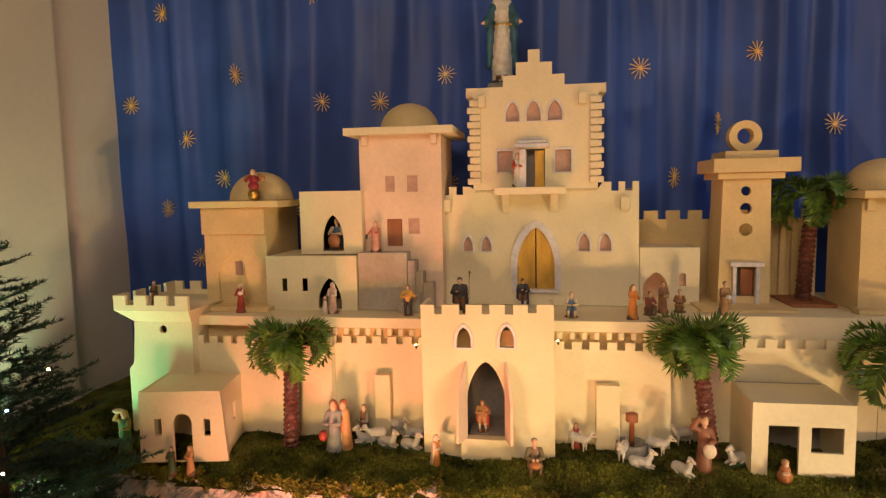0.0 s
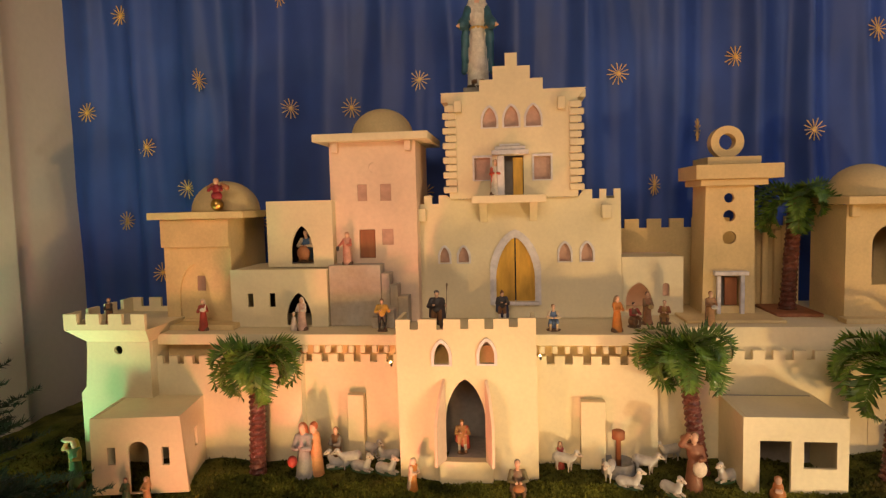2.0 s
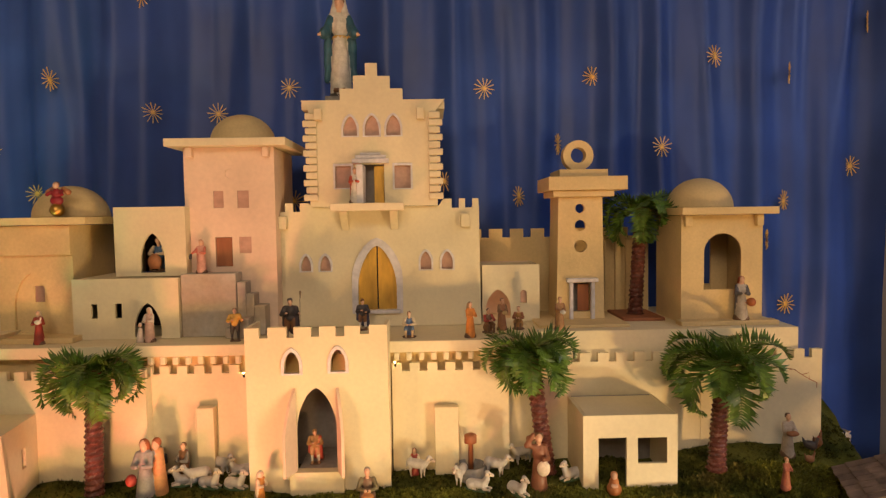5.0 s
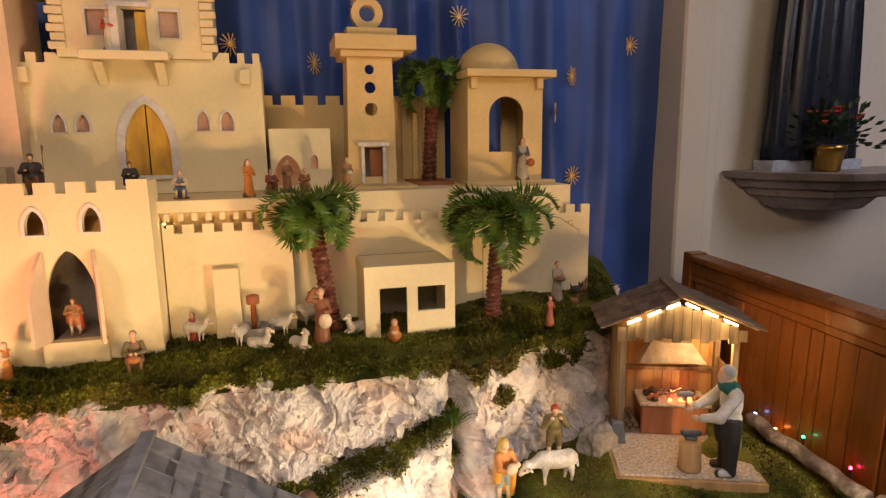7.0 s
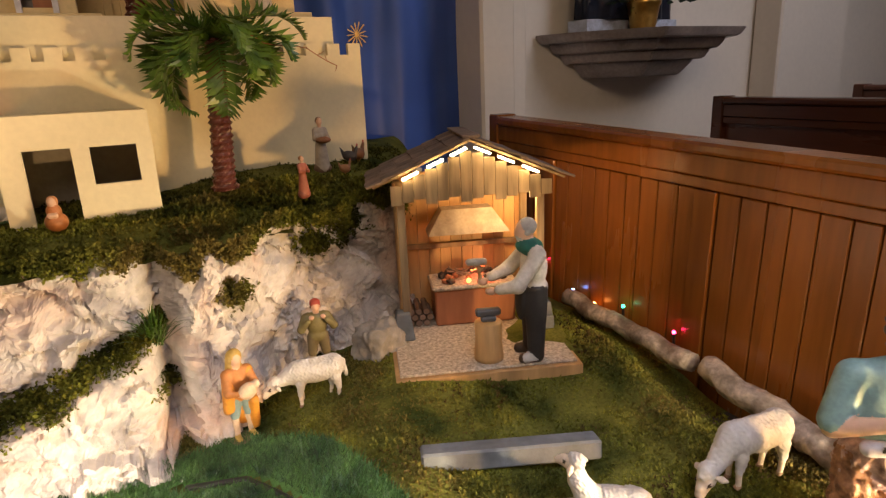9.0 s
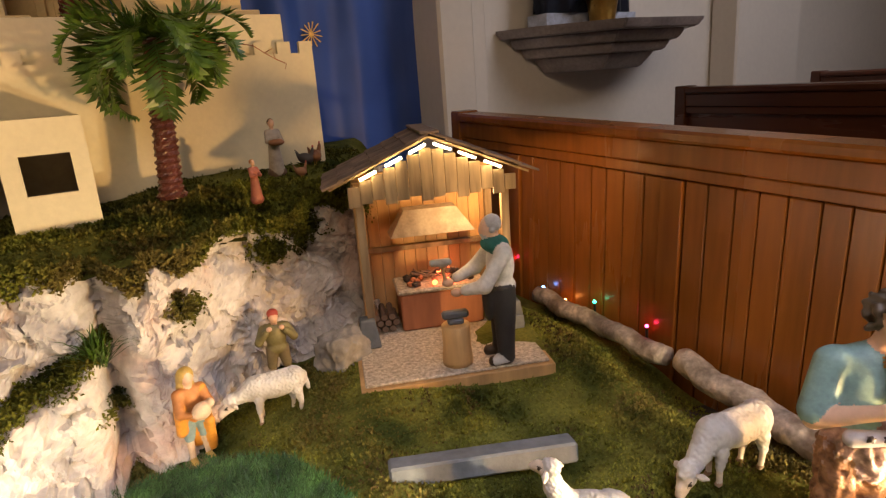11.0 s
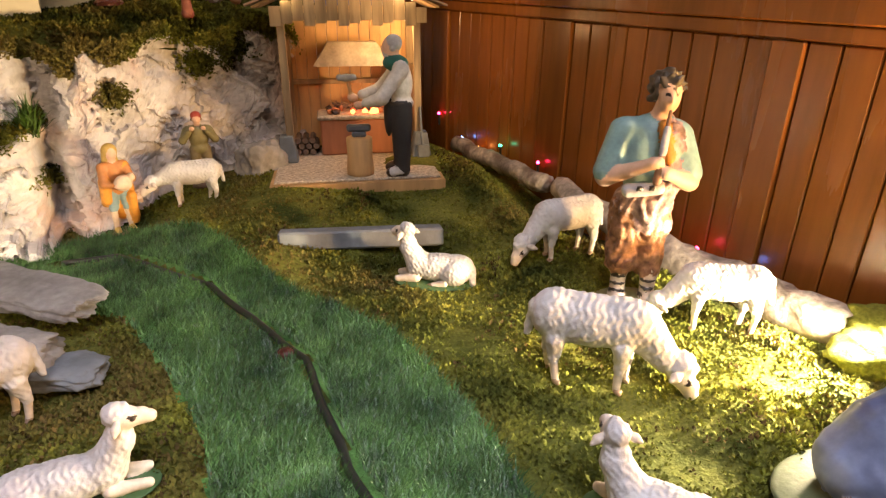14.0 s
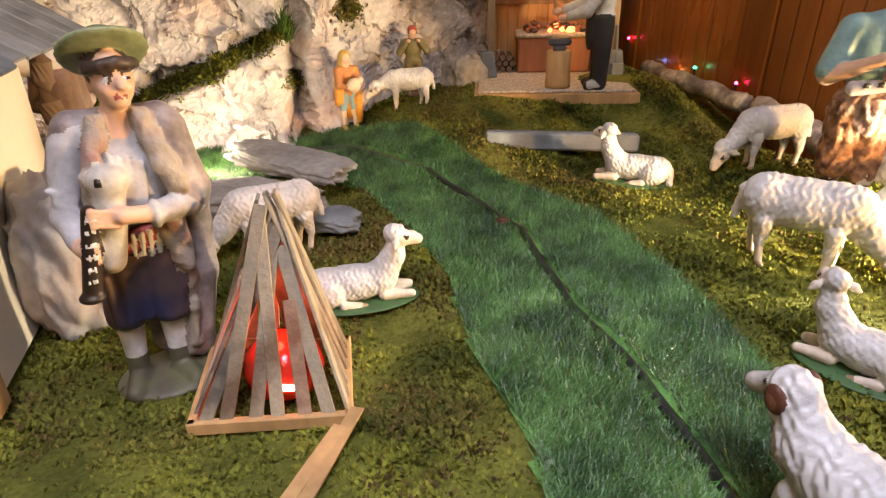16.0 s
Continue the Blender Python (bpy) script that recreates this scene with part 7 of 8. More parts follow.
ob = sheet("turf_mat", 0.44, 1.25, 0.0, 1.55, 0.012, lambda x, y: low_ground(x, y) + 0.004, M["turf"], lambda x, y: inside_poly(x, y, TURF) and crack_gap(x, y) > 0.006)
tagged(ob, "two strips of bright green artificial turf", "turf", kind="stuff")
rng = np.random.default_rng(3)
verts, faces = [], []
count = 0
while count < 60000:
    x, y = rng.uniform(0.45, 1.22), 0.15 + 1.38 * rng.random() ** 1.25
    if not inside_poly(x, y, TURF) or crack_gap(x, y) < 0.0125:
        continue
    count += 1
    z = low_ground(x, y) + 0.003
    a = rng.normal(0.5, 1.0)
    h, w, ln = rng.uniform(0.009, 0.020), rng.uniform(0.0009, 0.0015), rng.uniform(0.3, 1.3)
    dx, dy = math.cos(a) * h * ln, math.sin(a) * h * ln
    i = len(verts)
    verts += [(x - w * math.sin(a), y + w * math.cos(a), z), (x + w * math.sin(a), y - w * math.cos(a), z), (x + dx, y + dy, z + h * 0.8)]
    faces.append((i, i + 1, i + 2))
me = bpy.data.meshes.new("turf_blades")
me.from_pydata(verts, [], faces)
tagged(link("turf_blades", me, M["turf"]), "short plastic grass blades of the turf", "turf", kind="stuff")


SI = SM.inverted()


def on_shed(x, y):
    p = SI @ Vector((x, y, 0))
    return -0.004 < p.x < 0.366 and -0.004 < p.y < 0.41


def leaf_mesh(name, p, d, n):
    """Four-cornered leaves from their roots, directions and half widths."""
    v = np.stack((p, p + d * 0.55 + n, p + d, p + d * 0.55 - n), 1).reshape(-1, 3)
    me = bpy.data.meshes.new(name)
    me.from_pydata(v.tolist(), [], np.arange(len(v)).reshape(-1, 4).tolist())
    return me


def tufts(name, label, number, region, height, material, seed, size=(0.004, 0.010)):
    """Moss: clusters of tiny leaves standing off the ground."""
    rng = np.random.default_rng(seed)
    roots, sizes = [], []
    made = 0
    (x0, x1, y0, y1), ok = region
    while made < number:
        x, y = x0 + (x1 - x0) * rng.random(), y0 + (y1 - y0) * rng.random()
        made += 0.2
        if not ok(x, y):
            continue
        dens = fbm(x * 7, y * 7, 4, 3)
        if rng.random() > 0.78 + 0.7 * dens:
            continue
        made += 0.8
        roots.append((x, y, height(x, y) - 0.001))
        sizes.append((size[0] + (size[1] - size[0]) * rng.random()) * (1 + 0.5 * dens))
    q = np.repeat(np.array(roots), 4, 0)
    s = np.repeat(np.array(sizes), 4)[:, None]
    a, e = rng.uniform(0, 6.28, len(q)), rng.uniform(0.2, 1.3, len(q))
    d = np.stack((np.cos(a) * np.cos(e), np.sin(a) * np.cos(e), np.sin(e)), 1) * s
    n = np.stack((-np.sin(a), np.cos(a), 0 * a), 1) * s * 0.26
    me = leaf_mesh(name, q + rng.normal(0, 0.3, q.shape) * s * (1, 1, 0.2), d, n)
    return tagged(link(name, me, material), label, "moss", kind="stuff")


tufts("moss_carpet", "springy green moss covering the foreground", 62000, ((0.25, 1.80, 0.02, 1.62), lambda x, y: not inside_poly(x, y, TURF) and y < cliff_line(x) - 0.04 and not on_shed(x, y)), low_ground, M["moss"], 21)
M["moss_dry"] = mat("dry_brown_moss", (0.13, 0.095, 0.035), 0.95, 0.5, 12, c2=(0.24, 0.17, 0.06), bump=0.6, fine=0.3, spec=0.1, piece=0.6)
tufts("moss_carpet", "dry brownish moss in patches", 9000, ((0.25, 1.80, 0.02, 1.60), lambda x, y: not inside_poly(x, y, TURF) and y < cliff_line(x) - 0.04 and not on_shed(x, y) and fbm(x * 6 + 3, y * 6, 8, 3) > 0.12), low_ground, M["moss_dry"], 27)
tufts("moss_carpet", "yellow-green moss along the rock edge", 24000, ((-1.7, 1.45, 1.55, 1.82), lambda x, y: 0.0 < y - cliff_line(x) < 0.11), high_ground, M["moss"], 22, (0.006, 0.014))
tufts("moss_carpet", "dark moss around the town walls", 13000, ((-1.6, 1.62, 1.68, 2.2), lambda x, y: y - cliff_line(x) > 0.09), high_ground, M["moss_dark"], 23, (0.005, 0.011))


def wall_tufts(name, label, number, sample, material, seed, size=(0.006, 0.013)):
    """Moss that clings to the rock face."""
    rng = np.random.default_rng(seed)
    roots = []
    for _ in range(number):
        x, z = sample(rng)
        roots.append((x, rock_y(x, min(z, cliff_top(x))) - 0.002, z))
    q = np.repeat(np.array(roots), 4, 0)
    s = np.repeat(rng.uniform(*size, number), 4)[:, None]
    d = np.stack((rng.normal(0, 0.6, len(q)), -abs(rng.normal(0.5, 0.5, len(q))), rng.normal(0.35, 0.6, len(q))), 1)
    d = d / np.linalg.norm(d, axis=1)[:, None] * s
    n = np.cross(d, rng.normal(0, 1, q.shape))
    n = n / np.linalg.norm(n, axis=1)[:, None] * s * 0.26
    me = leaf_mesh(name, q + rng.normal(0, 0.3, q.shape) * s, d, n)
    return tagged(link(name, me, material), label, "moss", kind="stuff")


def fringe(rng):
    x = rng.uniform(-1.7, 1.45)
    reach = 0.018 + 0.055 * max(0, fbm(x * 8, 4, 0, 3) + 0.15)
    return x, cliff_top(x) + 0.018 - rng.random() ** 1.5 * reach


def ledge(rng):
    x = rng.uniform(0.24, 0.80)
    return x, 0.403 + (x - 0.25) * 0.40 + rng.normal(0.004, 0.005 + 0.012 * abs(fbm(x * 9, 0)))


wall_tufts("moss_fringe", "moss hanging over the top of the rock face", 16000, fringe, M["moss"], 24)
wall_tufts("moss_fringe", "moss growing on the diagonal rock ledge", 4200, ledge, M["moss"], 25)
for i, (cx, cz, r) in enumerate(((0.93, 0.655, 0.030), (1.12, 0.705, 0.035), (0.34, 0.475, 0.035), (1.20, 0.735, 0.05), (0.785, 0.50, 0.022), (0.0, 0.62, 0.02), (-0.28, 0.71, 0.03))):
    wall_tufts("moss_clump", "moss clump stuck in a crevice of the rock", 420, lambda rng, cx=cx, cz=cz, r=r: (cx + rng.normal(0, r * 0.45), cz + rng.normal(0, r * 0.35)), M["moss"], 30 + i)

# dark cable lying in the gap between the turf strips
bm = bmesh.new()
pts = [Vector((x, y, low_ground(x, y) + 0.0035)) for x, y in CRACK]
fine = []
for a, b in zip(pts, pts[1:]):
    fine += [a.lerp(b, i / 6) for i in range(6)]
pipe(bm, [a + Vector((0.002 * math.sin(a.y * 40), 0, 0)) for a in fine], 0.0056, 7)
tagged(part("cable", bm, M["cable"], smooth=True), "black cable in the gap between turf strips", "cable")
# red pebble lamp by the cable
x, y = 1.046, 0.875
lathe("pebble_lamp", [(0.012, 0), (0.014, 0.004), (0.011, 0.010), (0.005, 0.012)], paint((0.07, 0.018, 0.014), 0.25), None, (x, y, low_ground(x, y) + 0.003), 14)
tagged(bpy.data.objects["pebble_lamp"], "small round red glass lens in the turf", "lamp")


def stone(name, label, place, size, turn, material, seed, flat=0.0, tilt=0.0, category="stone", group=""):
    bm = bmesh.new()
    bmesh.ops.create_icosphere(bm, subdivisions=5, radius=1)
    for v in bm.verts:
        n = v.co.normalized()
        k = 1 + 0.22 * fbm(n.x * 1.4 + seed, n.y * 1.4, n.z * 1.4, 3) + 0.10 * abs(fbm(n.x * 5, n.y * 5 + seed, n.z * 5, 4))
        v.co = Vector((max(-0.8, min(0.8, n.x)), max(-0.8, min(0.8, n.y)), max(-0.75, min(0.75, n.z)))) * k
    bmesh.ops.scale(bm, vec=size, verts=bm.verts)
    ob = part(name, bm, material, smooth=True)
    ob.matrix_basis = pose(*place, tilt, 0, turn)
    return tagged(ob, label, category, group)


stone("stone_slab", "flat grey-brown stone slab leaning over a hidden lamp", (0.725, 1.185, 0.428), (0.175, 0.050, 0.018), -54, M["stone"], 1, tilt=10)
stone("stone_slab", "flat brown stone slab lying on the turf", (0.655, 1.045, 0.405), (0.145, 0.070, 0.030), -28, M["stone"], 2)
stone("stone_slab", "small grey stone slab lying on the turf", (0.775, 0.965, 0.388), (0.065, 0.040, 0.016), -30, M["slate"], 3)
stone("boulder", "rough pale boulder beside the shepherd", (0.448, 0.800, 0.445), (0.060, 0.070, 0.125), 10, M["rock"], 4)
stone("boulder", "rounded dark stone between rock and shed", (1.215, 1.560, 0.475), (0.062, 0.05, 0.07), 20, M["stone"], 7)
stone("boulder", "pale rock below the fir tree", (-1.24, 1.22, 0.60), (0.20, 0.16, 0.30), 20, M["rock"], 9)
# weathered plank half sunk in the moss
box("sunken_plank", 1.13, 1.445, -0.022, 0.022, -0.012, 0.024, M["slate"], None, "", 0.004, Matrix.Translation((0, 0, 0)))
o = bpy.data.objects["sunken_plank"]
o.data.transform(Matrix.Translation((-1.2875, 0, 0)))
o.matrix_basis = pose(1.288, 1.155, 0.408, -8, 1, -22)
tagged(o, "weathered grey plank half sunk in the moss", "plank")


def log(name, label, a, b, r, material, seed):
    bm = bmesh.new()
    rnd = random.Random(seed)
    a, b = Vector(a), Vector(b)
    q = (b - a).to_track_quat("Z", "Y")
    rings = []
    for i in range(25):
        p = a.lerp(b, i / 24) + Vector((0.004 * math.sin(i * 0.5 + seed), 0, 0.003 * math.sin(i * 0.8)))
        rings.append([bm.verts.new(p + q @ Vector((math.cos(2 * math.pi * j / 16), math.sin(2 * math.pi * j / 16), 0)) * (r + 0.22 * r * fbm(i * 0.6, j * 0.7, seed) + rnd.uniform(-0.0006, 0.0006))) for j in range(16)])
    for s, t2 in zip(rings, rings[1:]):
        for j in range(16):
            bm.faces.new((s[j], s[(j + 1) % 16], t2[(j + 1) % 16], t2[j]))
    bm.faces.new(list(reversed(rings[0])))
    bm.faces.new(rings[-1])
    return tagged(part(name, bm, material, smooth=True), label, "log", "border logs")


log("birch_log", "pale birch branch bordering the moss along the pew", (1.79, 1.62, 0.455), (1.765, 1.18, 0.445), 0.022, M["birch"], 1)
log("birch_log", "pale birch branch bordering the moss along the pew", (1.785, 1.16, 0.440), (1.735, 0.79, 0.402), 0.026, M["birch"], 2)
log("birch_log", "pale birch log behind the piper", (1.745, 0.84, 0.402), (1.755, 0.40, 0.395), 0.036, M["birch"], 3)
stone("moss_mound", "moss mound hiding a lamp beside the pew", (1.765, 0.36, 0.385), (0.085, 0.16, 0.075), 10, M["moss"], 12, category="moss")

fl = thing("flood_light", (1.70, 0.43, 0.40), "small white flood light half hidden in the moss", "flood light")
FM = look((1.722, 0.414, 0.440), (1.57, 0.54, 0.36))
box("housing", -0.015, 0.015, -0.011, 0.011, 0.002, 0.012, M["cable"], fl, "black lamp housing", 0.003, FM)
box("lens", -0.016, 0.016, -0.012, 0.012, -0.002, 0.0015, glowing("flood_lens_glow", (1.0, 0.84, 0.55), 30), fl, "glaring warm white lens", 0.001, FM)

# ---- camp fire cage of slats ----
SLATS = [mat("weathered_slat", (0.50, 0.44, 0.33), 0.75, 0.5, 26, c2=(0.36, 0.29, 0.20), c3=(0.14, 0.09, 0.055), bump=0.4, bscale=200, piece=0.4), mat("reddish_slat", (0.42, 0.20, 0.13), 0.7, 0.5, 24, c2=(0.50, 0.38, 0.27), c3=(0.20, 0.09, 0.05), bump=0.4, bscale=200, piece=0.4), mat("scorched_slat", (0.07, 0.05, 0.04), 0.8, 0.6, 18, c2=(0.40, 0.33, 0.24), c3=(0.03, 0.025, 0.02), bump=0.4, bscale=200, piece=0.4)]
SLATS += SLATS[:1] * 2
cf = thing("camp_fire", (0.67, 0.56, 0.38), "tepee of pale scorched wooden slats over a red lantern", "camp fire")
corners = [Vector((0.592, 0.520, 0.382)), Vector((0.735, 0.487, 0.382)), Vector((0.752, 0.612, 0.382)), Vector((0.612, 0.662, 0.382))]
apex = Vector((0.690, 0.600, 0.568))
rnd = random.Random(2)
for i in range(4):
    a, b = corners[i], corners[(i + 1) % 4]
    bm = bmesh.new()
    d = (b - a)
    mm = Matrix.Translation((a + b) / 2) @ Matrix.Rotation(math.atan2(d.y, d.x), 4, "Z")
    add_box(bm, -d.length / 2 - 0.004, d.length / 2 + 0.004, -0.004, 0.004, -0.006, 0.008, 0.001, mm)
    under(part("base_slat", bm, M["wood"], None, "pale base slat"), cf)
    n = 6 if i % 2 == 0 else 6
    for j in range(n):
        p = a.lerp(b, (j + 0.35 + rnd.uniform(-0.12, 0.12)) / n) + Vector((0, 0, 0.003))
        q = apex + Vector((rnd.uniform(-0.010, 0.010), rnd.uniform(-0.010, 0.010), rnd.uniform(-0.025, 0.012)))
        if rnd.random() < 0.25:
            q = p.lerp(q, rnd.uniform(0.55, 0.8))
        dd = q - p
        bm = bmesh.new()
        add_box(bm, -0.0018, 0.0018, -0.0064, 0.0064, 0, dd.length, 0.0006)
        tang = d.normalized()
        zax = dd.normalized()
        xax = tang.cross(zax).normalized()
        yax = zax.cross(xax)
        rot = Matrix((xax, yax, zax)).transposed().to_4x4()
        bmesh.ops.transform(bm, matrix=Matrix.Translation(p) @ rot, verts=bm.verts)
        under(part("slat", bm, rnd.choice(SLATS)), cf)
lathe("lantern", [(0.034, 0.0), (0.039, 0.007), (0.041, 0.024), (0.036, 0.040), (0.024, 0.051), (0.010, 0.056)], paint((0.50, 0.03, 0.015), 0.15), cf, (0.682, 0.568, 0.379), 24, "translucent red glass lantern")
bm = bmesh.new()
tube(bm, (0.668, 0.525, 0.406), (0.690, 0.526, 0.400), 0.0030, 0.0030, 8)
under(part("bulb", bm, glowing("pink_bulb_glow", (1.0, 0.42, 0.30), 18), None, "bright tube bulb"), cf)
lamp("POINT", "camp_fire_lamp", (0.676, 0.560, 0.455), 0.22, (1.0, 0.13, 0.06), 0.012)
for i, (x, y, a, L) in enumerate(((0.675, 0.405, 52, 0.16), (0.70, 0.420, 57, 0.16), (0.742, 0.345, 14, 0.09), (0.775, 0.343, 8, 0.08), (0.71, 0.335, 20, 0.08))):
    bm = bmesh.new()
    add_box(bm, -L / 2, L / 2, -0.0065, 0.0065, -0.0015, 0.0015, 0.0005, pose(x, y, low_ground(x, y) + 0.010 + 0.002 * (i % 2), 0, -3, a))
    tagged(part("loose_slat", bm, M["wood"]), "loose pale wooden slat on the moss", "slat", "loose slats")

# ---- stable ----
sb = thing("stable", (0.14, 0.85, 0.37), "rustic stable with a grey shingled roof and white plaster side", "stable")
RX, RZ2, EX, EZ2 = 0.143, 0.905, 0.462, 0.695
sl = math.atan2(RZ2 - EZ2, EX - RX)
LEN = math.hypot(RZ2 - EZ2, EX - RX)
rnd = random.Random(9)
for sg in (-1, 1):
    base = Matrix.Translation((RX, 0, RZ2)) @ Matrix.Rotation(sg * sl, 4, "Y")
    x0, x1 = (0.0, LEN) if sg > 0 else (-LEN, 0.0)
    box("roof_deck", x0, x1, 0.56, 1.055, -0.012, -0.004, M["bark"], sb, "", 0.001, base)
    for r in range(9):
        for c in range(11):
            u0 = r * LEN / 9 + rnd.uniform(-0.003, 0.003)
            v0 = 0.545 + c * 0.047 + rnd.uniform(-0.003, 0.003)
            a, b2 = (u0, u0 + 0.058) if sg > 0 else (-u0 - 0.058, -u0)
            box("shingle", a, b2, v0, v0 + 0.043, -0.002 - 0.0012 * (r % 2), 0.003, M["shingle_grey"], sb, "", 0.001, base @ Matrix.Translation((0, 0, 0.002)) @ Matrix.Rotation(0, 4, "Y"))
box("ridge_board", RX - 0.012, RX + 0.012, 0.545, 1.065, RZ2 + 0.001, RZ2 + 0.008, M["shingle_grey"], sb)
for y in (1.02,):
    bm = bmesh.new()
    z0 = low_ground(0.415, y)
    pipe(bm, [(0.415 + 0.004 * math.sin(i * 1.3), y + 0.003 * math.cos(i * 2), z0 + (0.71 - z0) * i / 12) for i in range(13)], [0.020 - 0.0006 * i + 0.001 * (i % 2) for i in range(13)], 12)
    under(part("post", bm, M["bark"], None, "rough bark post"), sb)
box("side_wall", 0.388, 0.400, 0.62, 0.985, 0.375, 0.725, M["plaster"], sb, "white plastered wall panel", 0.003)
box("back_wall", -0.10, 0.3875, 0.975, 0.985, 0.375, 0.80, M["plaster"], sb, "", 0.003)
box("corner_trim", 0.4005, 0.410, 0.60, 0.632, 0.375, 0.70, M["wood"], sb)

# ---- fir tree with tiny bulbs ----
fir = thing("fir_tree", (-1.15, 1.10, 0.37), "dark green fir tree with tiny warm bulbs", "fir tree")
bm = bmesh.new()
tube(bm, (-1.15, 1.10, 0.365), (-1.15, 1.10, 1.52), 0.022, 0.004, 10)
under(part("trunk", bm, M["bark"]), fir)
rnd = random.Random(4)
for i in range(112):
    f = i / 111
    z = 0.50 + 1.0 * f
    L = (0.39 * (1 - f) ** 0.8 + 0.05) * rnd.uniform(0.8, 1.15)
    az = i * 2.4 + rnd.uniform(-0.3, 0.3)
    d = Vector((math.cos(az), math.sin(az), rnd.uniform(-0.05, 0.45))).normalized()
    o0 = Vector((-1.15, 1.10, z))
    verts, faces = [], []
    side = d.cross(Vector((0, 0, 1))).normalized()

    def twig(p, dd, LL, depth):
        m = max(12, int(LL / 0.0026))
        for s in range(m):
            q = p + dd * (LL * (s + rnd.random()) / m)
            for sg in (-1, 1):
                sd = dd.cross(Vector((0, 0, 1))).normalized()
                nd = (sd * sg + dd * 0.55 + Vector((0, 0, rnd.uniform(-0.3, 0.9)))).normalized() * rnd.uniform(0.012, 0.020)
                w = dd * 0.0022
                k = len(verts)
                verts.extend((q - w, q + w, q + nd))
                faces.append((k, k + 1, k + 2))
        if depth:
            for s in range(int(LL / 0.038)):
                for sg in (-1, 1):
                    q = p + dd * (0.03 + s * 0.038)
                    rest = (LL - 0.03 - s * 0.038) * 0.55
                    if rest > 0.02:
                        sd = dd.cross(Vector((0, 0, 1))).normalized()
                        twig(q, (dd * 0.75 + sd * sg * 0.65 + Vector((0, 0, rnd.uniform(-0.1, 0.15)))).normalized(), rest, 0)

    twig(o0, d, L, 1)
    me = bpy.data.meshes.new("branch")
    me.from_pydata(verts, [], faces)
    under(link("branch", me, M["fir"]), fir)
WARMB = glowing("warm_bulb_glow", (1.0, 0.62, 0.22), 30)
BULBS = {"red": glowing("red_bulb_glow", (1.0, 0.02, 0.08), 45), "green": glowing("green_bulb_glow", (0.02, 0.8, 0.35), 22), "blue": glowing("blue_bulb_glow", (0.15, 0.35, 1.0), 30), "orange": glowing("orange_bulb_glow", (1.0, 0.32, 0.06), 35), "warm": WARMB}


def bulb(colour, place, down=0.03, parent=None, r=0.0042):
    t = thing("string_light_bulb", place, colour + " bulb of the string lights on a dark socket", "light bulb", "string lights")
    x, y, z = place
    bm = bmesh.new()
    bmesh.ops.create_uvsphere(bm, u_segments=10, v_segments=6, radius=r)
    bmesh.ops.translate(bm, vec=place, verts=bm.verts)
    under(part("bulb", bm, BULBS[colour], None, colour + " glowing bulb"), t)
    bm = bmesh.new()
    tube(bm, (x + 0.002, y, z - down), (x, y, z - r * 0.6), 0.003, 0.0034, 8)
    under(part("socket", bm, M["cable"]), t)
    return t


for c, p in (("orange", (1.812, 1.534, 0.458)), ("green", (1.812, 1.430, 0.483)), ("red", (1.812, 1.271, 0.471)), ("orange", (1.76, 1.0, 0.440)), ("red", (1.800, 0.785, 0.410)), ("blue", (1.795, 0.700, 0.408)), ("green", (1.800, 0.455, 0.405)), ("red", (1.80, 0.355, 0.40)), ("blue", (1.812, 1.62, 0.47)), ("red", (1.815, 1.76, 0.52))):
    bulb(c, (p[0], p[1], max(p[2], low_ground(p[0], p[1]) + 0.022)), 0.035)
for x, y, z, c in ((-0.94, 1.02, 1.27, "warm"), (-1.0, 0.98, 1.20, "blue"), (-0.99, 0.95, 1.09, "warm"), (-1.02, 1.0, 0.98, "red"), (-0.93, 1.05, 0.92, "warm")):
    bulb(c, (x, y, z), 0.012, r=0.003)
# tiny lamps that light the town from inside
for x, y, z in ((-0.392, 1.868, 1.115), (0.052, 1.852, 1.142)):
    bulb("warm", (x, y, z), 0.012, r=0.003)
lamp("POINT", "annex_lamp", (0.385, 2.22, 1.30), 0.06, (1.0, 0.5, 0.3), 0.01)
lamp("POINT", "tower_lamp", (-0.02, 2.14, 1.86), 0.05, (1.0, 0.55, 0.35), 0.01)

# ---- small plants, well, pot, dark-robed statue ----
for cx, cz, n, L, nm in ((0.775, 0.60, 150, 0.085, "grass_tuft"),):
    rnd = random.Random(1)
    verts, faces = [], []
    for i in range(n):
        a, e = rnd.uniform(0, 6.28), rnd.uniform(0.5, 1.5)
        d = Vector((math.cos(a) * math.cos(e), math.sin(a) * math.cos(e) * 0.6 - 0.25, math.sin(e)))
        s = Vector((-math.sin(a), math.cos(a), 0)) * 0.0013
        p = Vector((cx + rnd.uniform(-0.012, 0.012), 1.555, cz + rnd.uniform(-0.01, 0.02)))
        k = len(verts)
        l = L * rnd.uniform(0.6, 1)
        verts += [p - s, p + s, p + d * l * 0.6 + s, p + d * l + Vector((0, -0.006, -0.012)), p + d * l * 0.6 - s]
        faces += [(k, k + 1, k + 2, k + 4), (k + 4, k + 2, k + 3)]
    me = bpy.data.meshes.new(nm)
    me.from_pydata(verts, [], faces)
    tagged(link(nm, me, M["frond"]), "dark green grass tuft in a crevice of the rock", "plant")
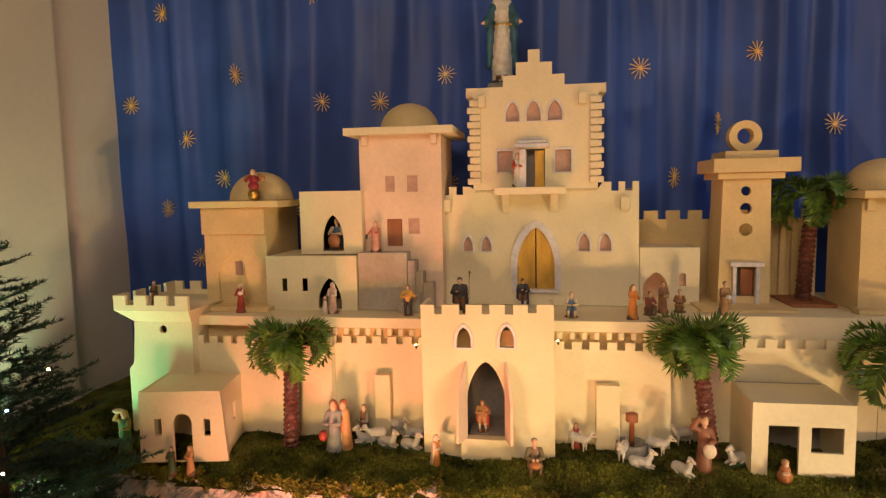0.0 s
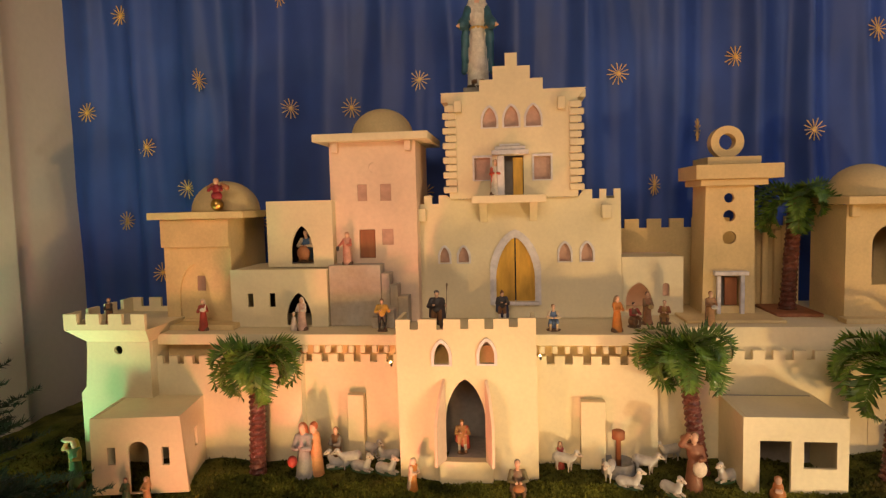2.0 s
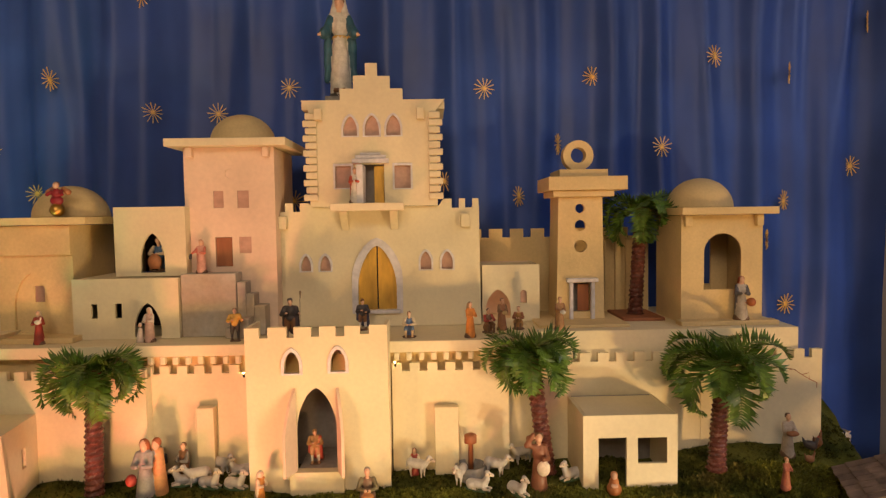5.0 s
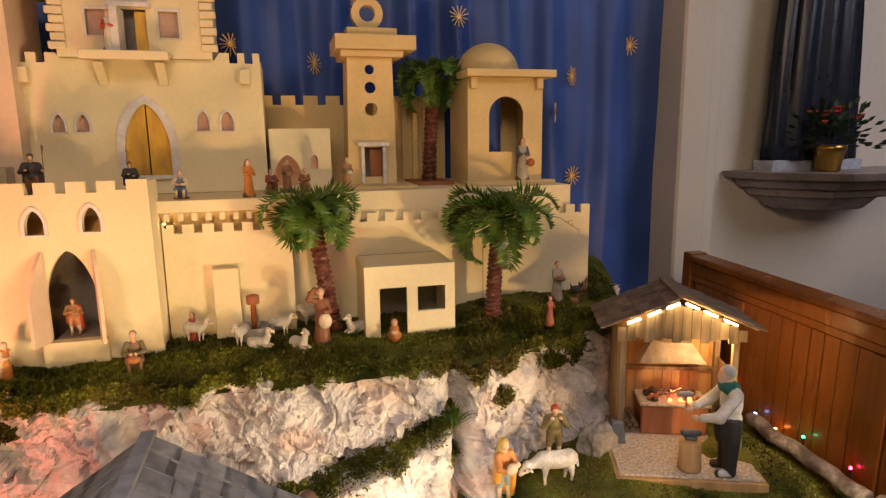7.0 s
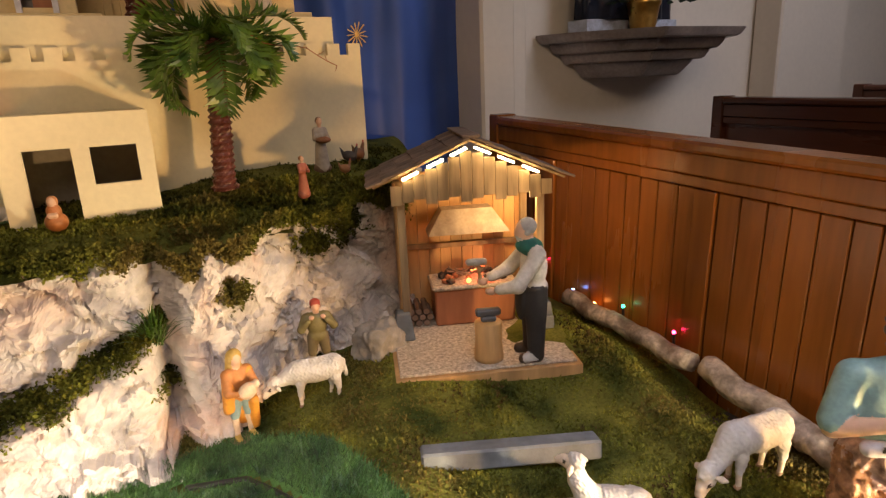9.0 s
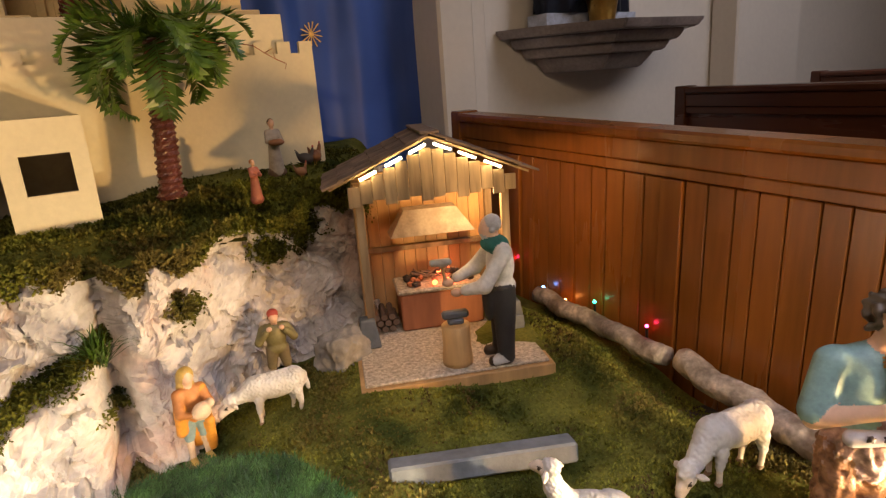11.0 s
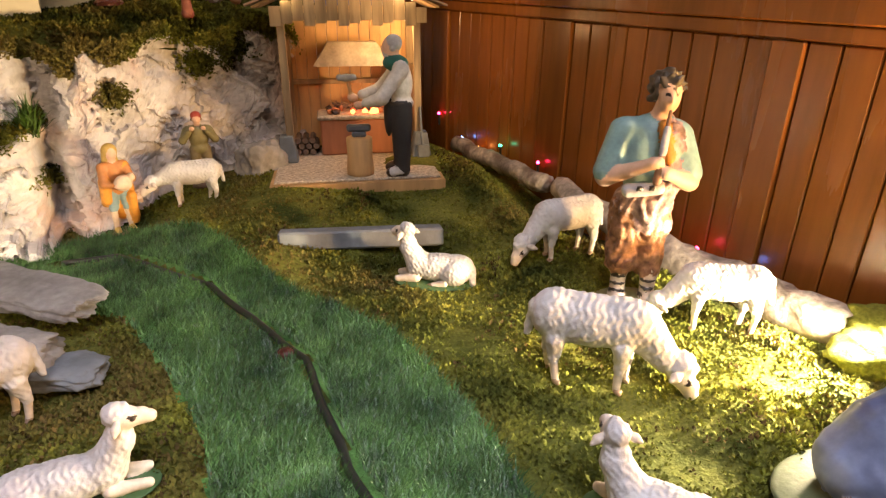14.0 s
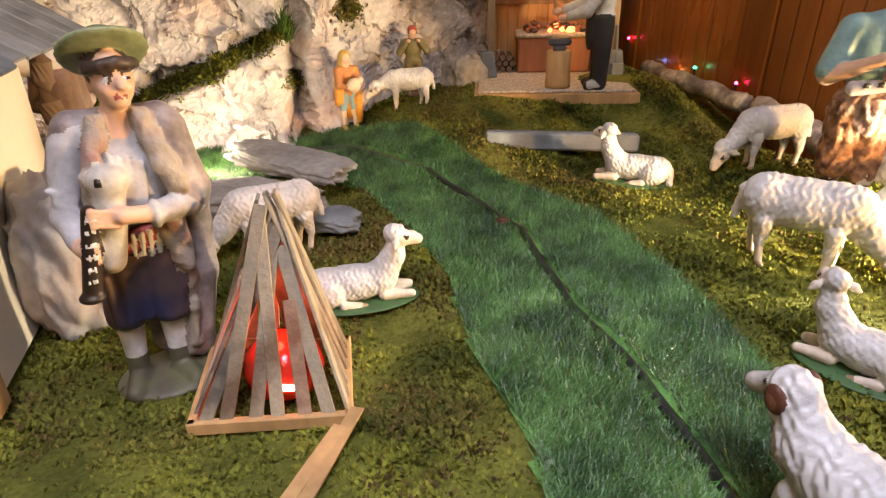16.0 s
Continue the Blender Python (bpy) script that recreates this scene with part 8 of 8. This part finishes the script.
# bare dry twig on the wide palm
bm = bmesh.new()
rnd = random.Random(6)
p = Vector((1.04, 1.775, 1.15))
for i in range(9):
    q = p + Vector((0.022, rnd.uniform(-0.006, 0.002), rnd.uniform(-0.022, 0.004)))
    tube(bm, p, q, 0.0012, 0.001, 5)
    if i > 2:
        tube(bm, q, q + Vector((rnd.uniform(-0.01, 0.02), -0.01, rnd.uniform(-0.02, 0.02))), 0.001, 0.0006, 4)
    p = q
tagged(part("dry_twig", bm, M["brown_door"]), "dry reddish twig hanging at the palm crown", "twig")
w = thing("well", (0.265, 1.81, 0.80), "small brown stone well with a post", "well")
lathe("basin", [(0.046, 0), (0.048, 0.01), (0.046, 0.045), (0.040, 0.047), (0.038, 0.03)], M["stone"], w, (0.268, 1.825, 0.80), 20)
lathe("post", [(0.008, 0.0), (0.007, 0.075), (0.018, 0.078), (0.018, 0.10), (0.010, 0.104)], M["brown_door"], w, (0.268, 1.825, 0.832), 12)

fp = thing("flower_pot", (2.72, 2.33, 1.195), "brass pot with a dark leafy plant and orange flowers", "plant pot")
lathe("pot", [(0.045, 0), (0.050, 0.01), (0.062, 0.085), (0.068, 0.10), (0.068, 0.115), (0.060, 0.117)], M["brass"], fp, (2.72, 2.30, 1.1952), 26, "shiny brass pot")
rnd = random.Random(12)
verts, faces = [], []
for i in range(260):
    a, e, l = rnd.uniform(0, 6.28), rnd.uniform(-0.1, 1.4), rnd.uniform(0.05, 0.19)
    d = Vector((math.cos(a) * math.cos(e), math.sin(a) * math.cos(e), math.sin(e)))
    p = Vector((2.72, 2.30, 1.31)) + d * l
    s = d.cross(Vector((rnd.random(), rnd.random(), 1))).normalized() * 0.011
    k = len(verts)
    verts += [p, p + d * 0.018 + s, p + d * 0.042, p + d * 0.018 - s]
    faces.append((k, k + 1, k + 2, k + 3))
me = bpy.data.meshes.new("foliage")
me.from_pydata(verts, [], faces)
under(link("foliage", me, M["fir"], None, "dark green leaves"), fp)
for i in range(14):
    a, l = rnd.uniform(0, 6.28), rnd.uniform(0.03, 0.13)
    bm = bmesh.new()
    for q in range(6):
        tube(bm, (0, 0, 0), (0.014 * math.cos(q), 0.014 * math.sin(q), 0.008), 0.002, 0.005, 6)
    bmesh.ops.translate(bm, vec=(2.72 + l * math.cos(a), 2.28 + 0.7 * l * math.sin(a), 1.42 + rnd.uniform(-0.02, 0.05)), verts=bm.verts)
    under(part("flower", bm, paint((0.45, 0.10, 0.03) if i % 3 else (0.45, 0.02, 0.02)), None, "orange-red flower"), fp)
box("statue_plinth", 2.50, 3.0, 2.38, 2.50, 1.1952, 1.245, paint((0.42, 0.46, 0.56)))
tagged(bpy.data.objects["statue_plinth"], "low bluish-white plinth on the marble shelf", "plinth")
rings, verts, faces = [], [], []
N = 60
for j in range(14):
    f = j / 13
    for i in range(N):
        a = 2 * math.pi * i / N
        r = (0.245 - 0.05 * f) * (1 + 0.05 * math.sin(a * 11 + 3 * f) + 0.03 * math.sin(a * 23))
        verts.append((2.74 + r * math.cos(a), 2.43 + 0.075 * math.sin(a) * (1 + 0.2 * math.sin(a * 11)), 1.246 + 0.95 * f + 0.06 * max(0, math.cos(a)) * 0))
for j in range(13):
    for i in range(N):
        faces.append((j * N + i, j * N + (i + 1) % N, (j + 1) * N + (i + 1) % N, (j + 1) * N + i))
me = bpy.data.meshes.new("robed_statue")
me.from_pydata(verts, [], faces + [tuple(range(N))[::-1], tuple(range(13 * N, 14 * N))])
me.polygons.foreach_set("use_smooth", [True] * len(me.polygons))
tagged(link("robed_statue", me, paint((0.012, 0.016, 0.030), 0.3)), "tall statue in a glossy black robe on the shelf", "statue")
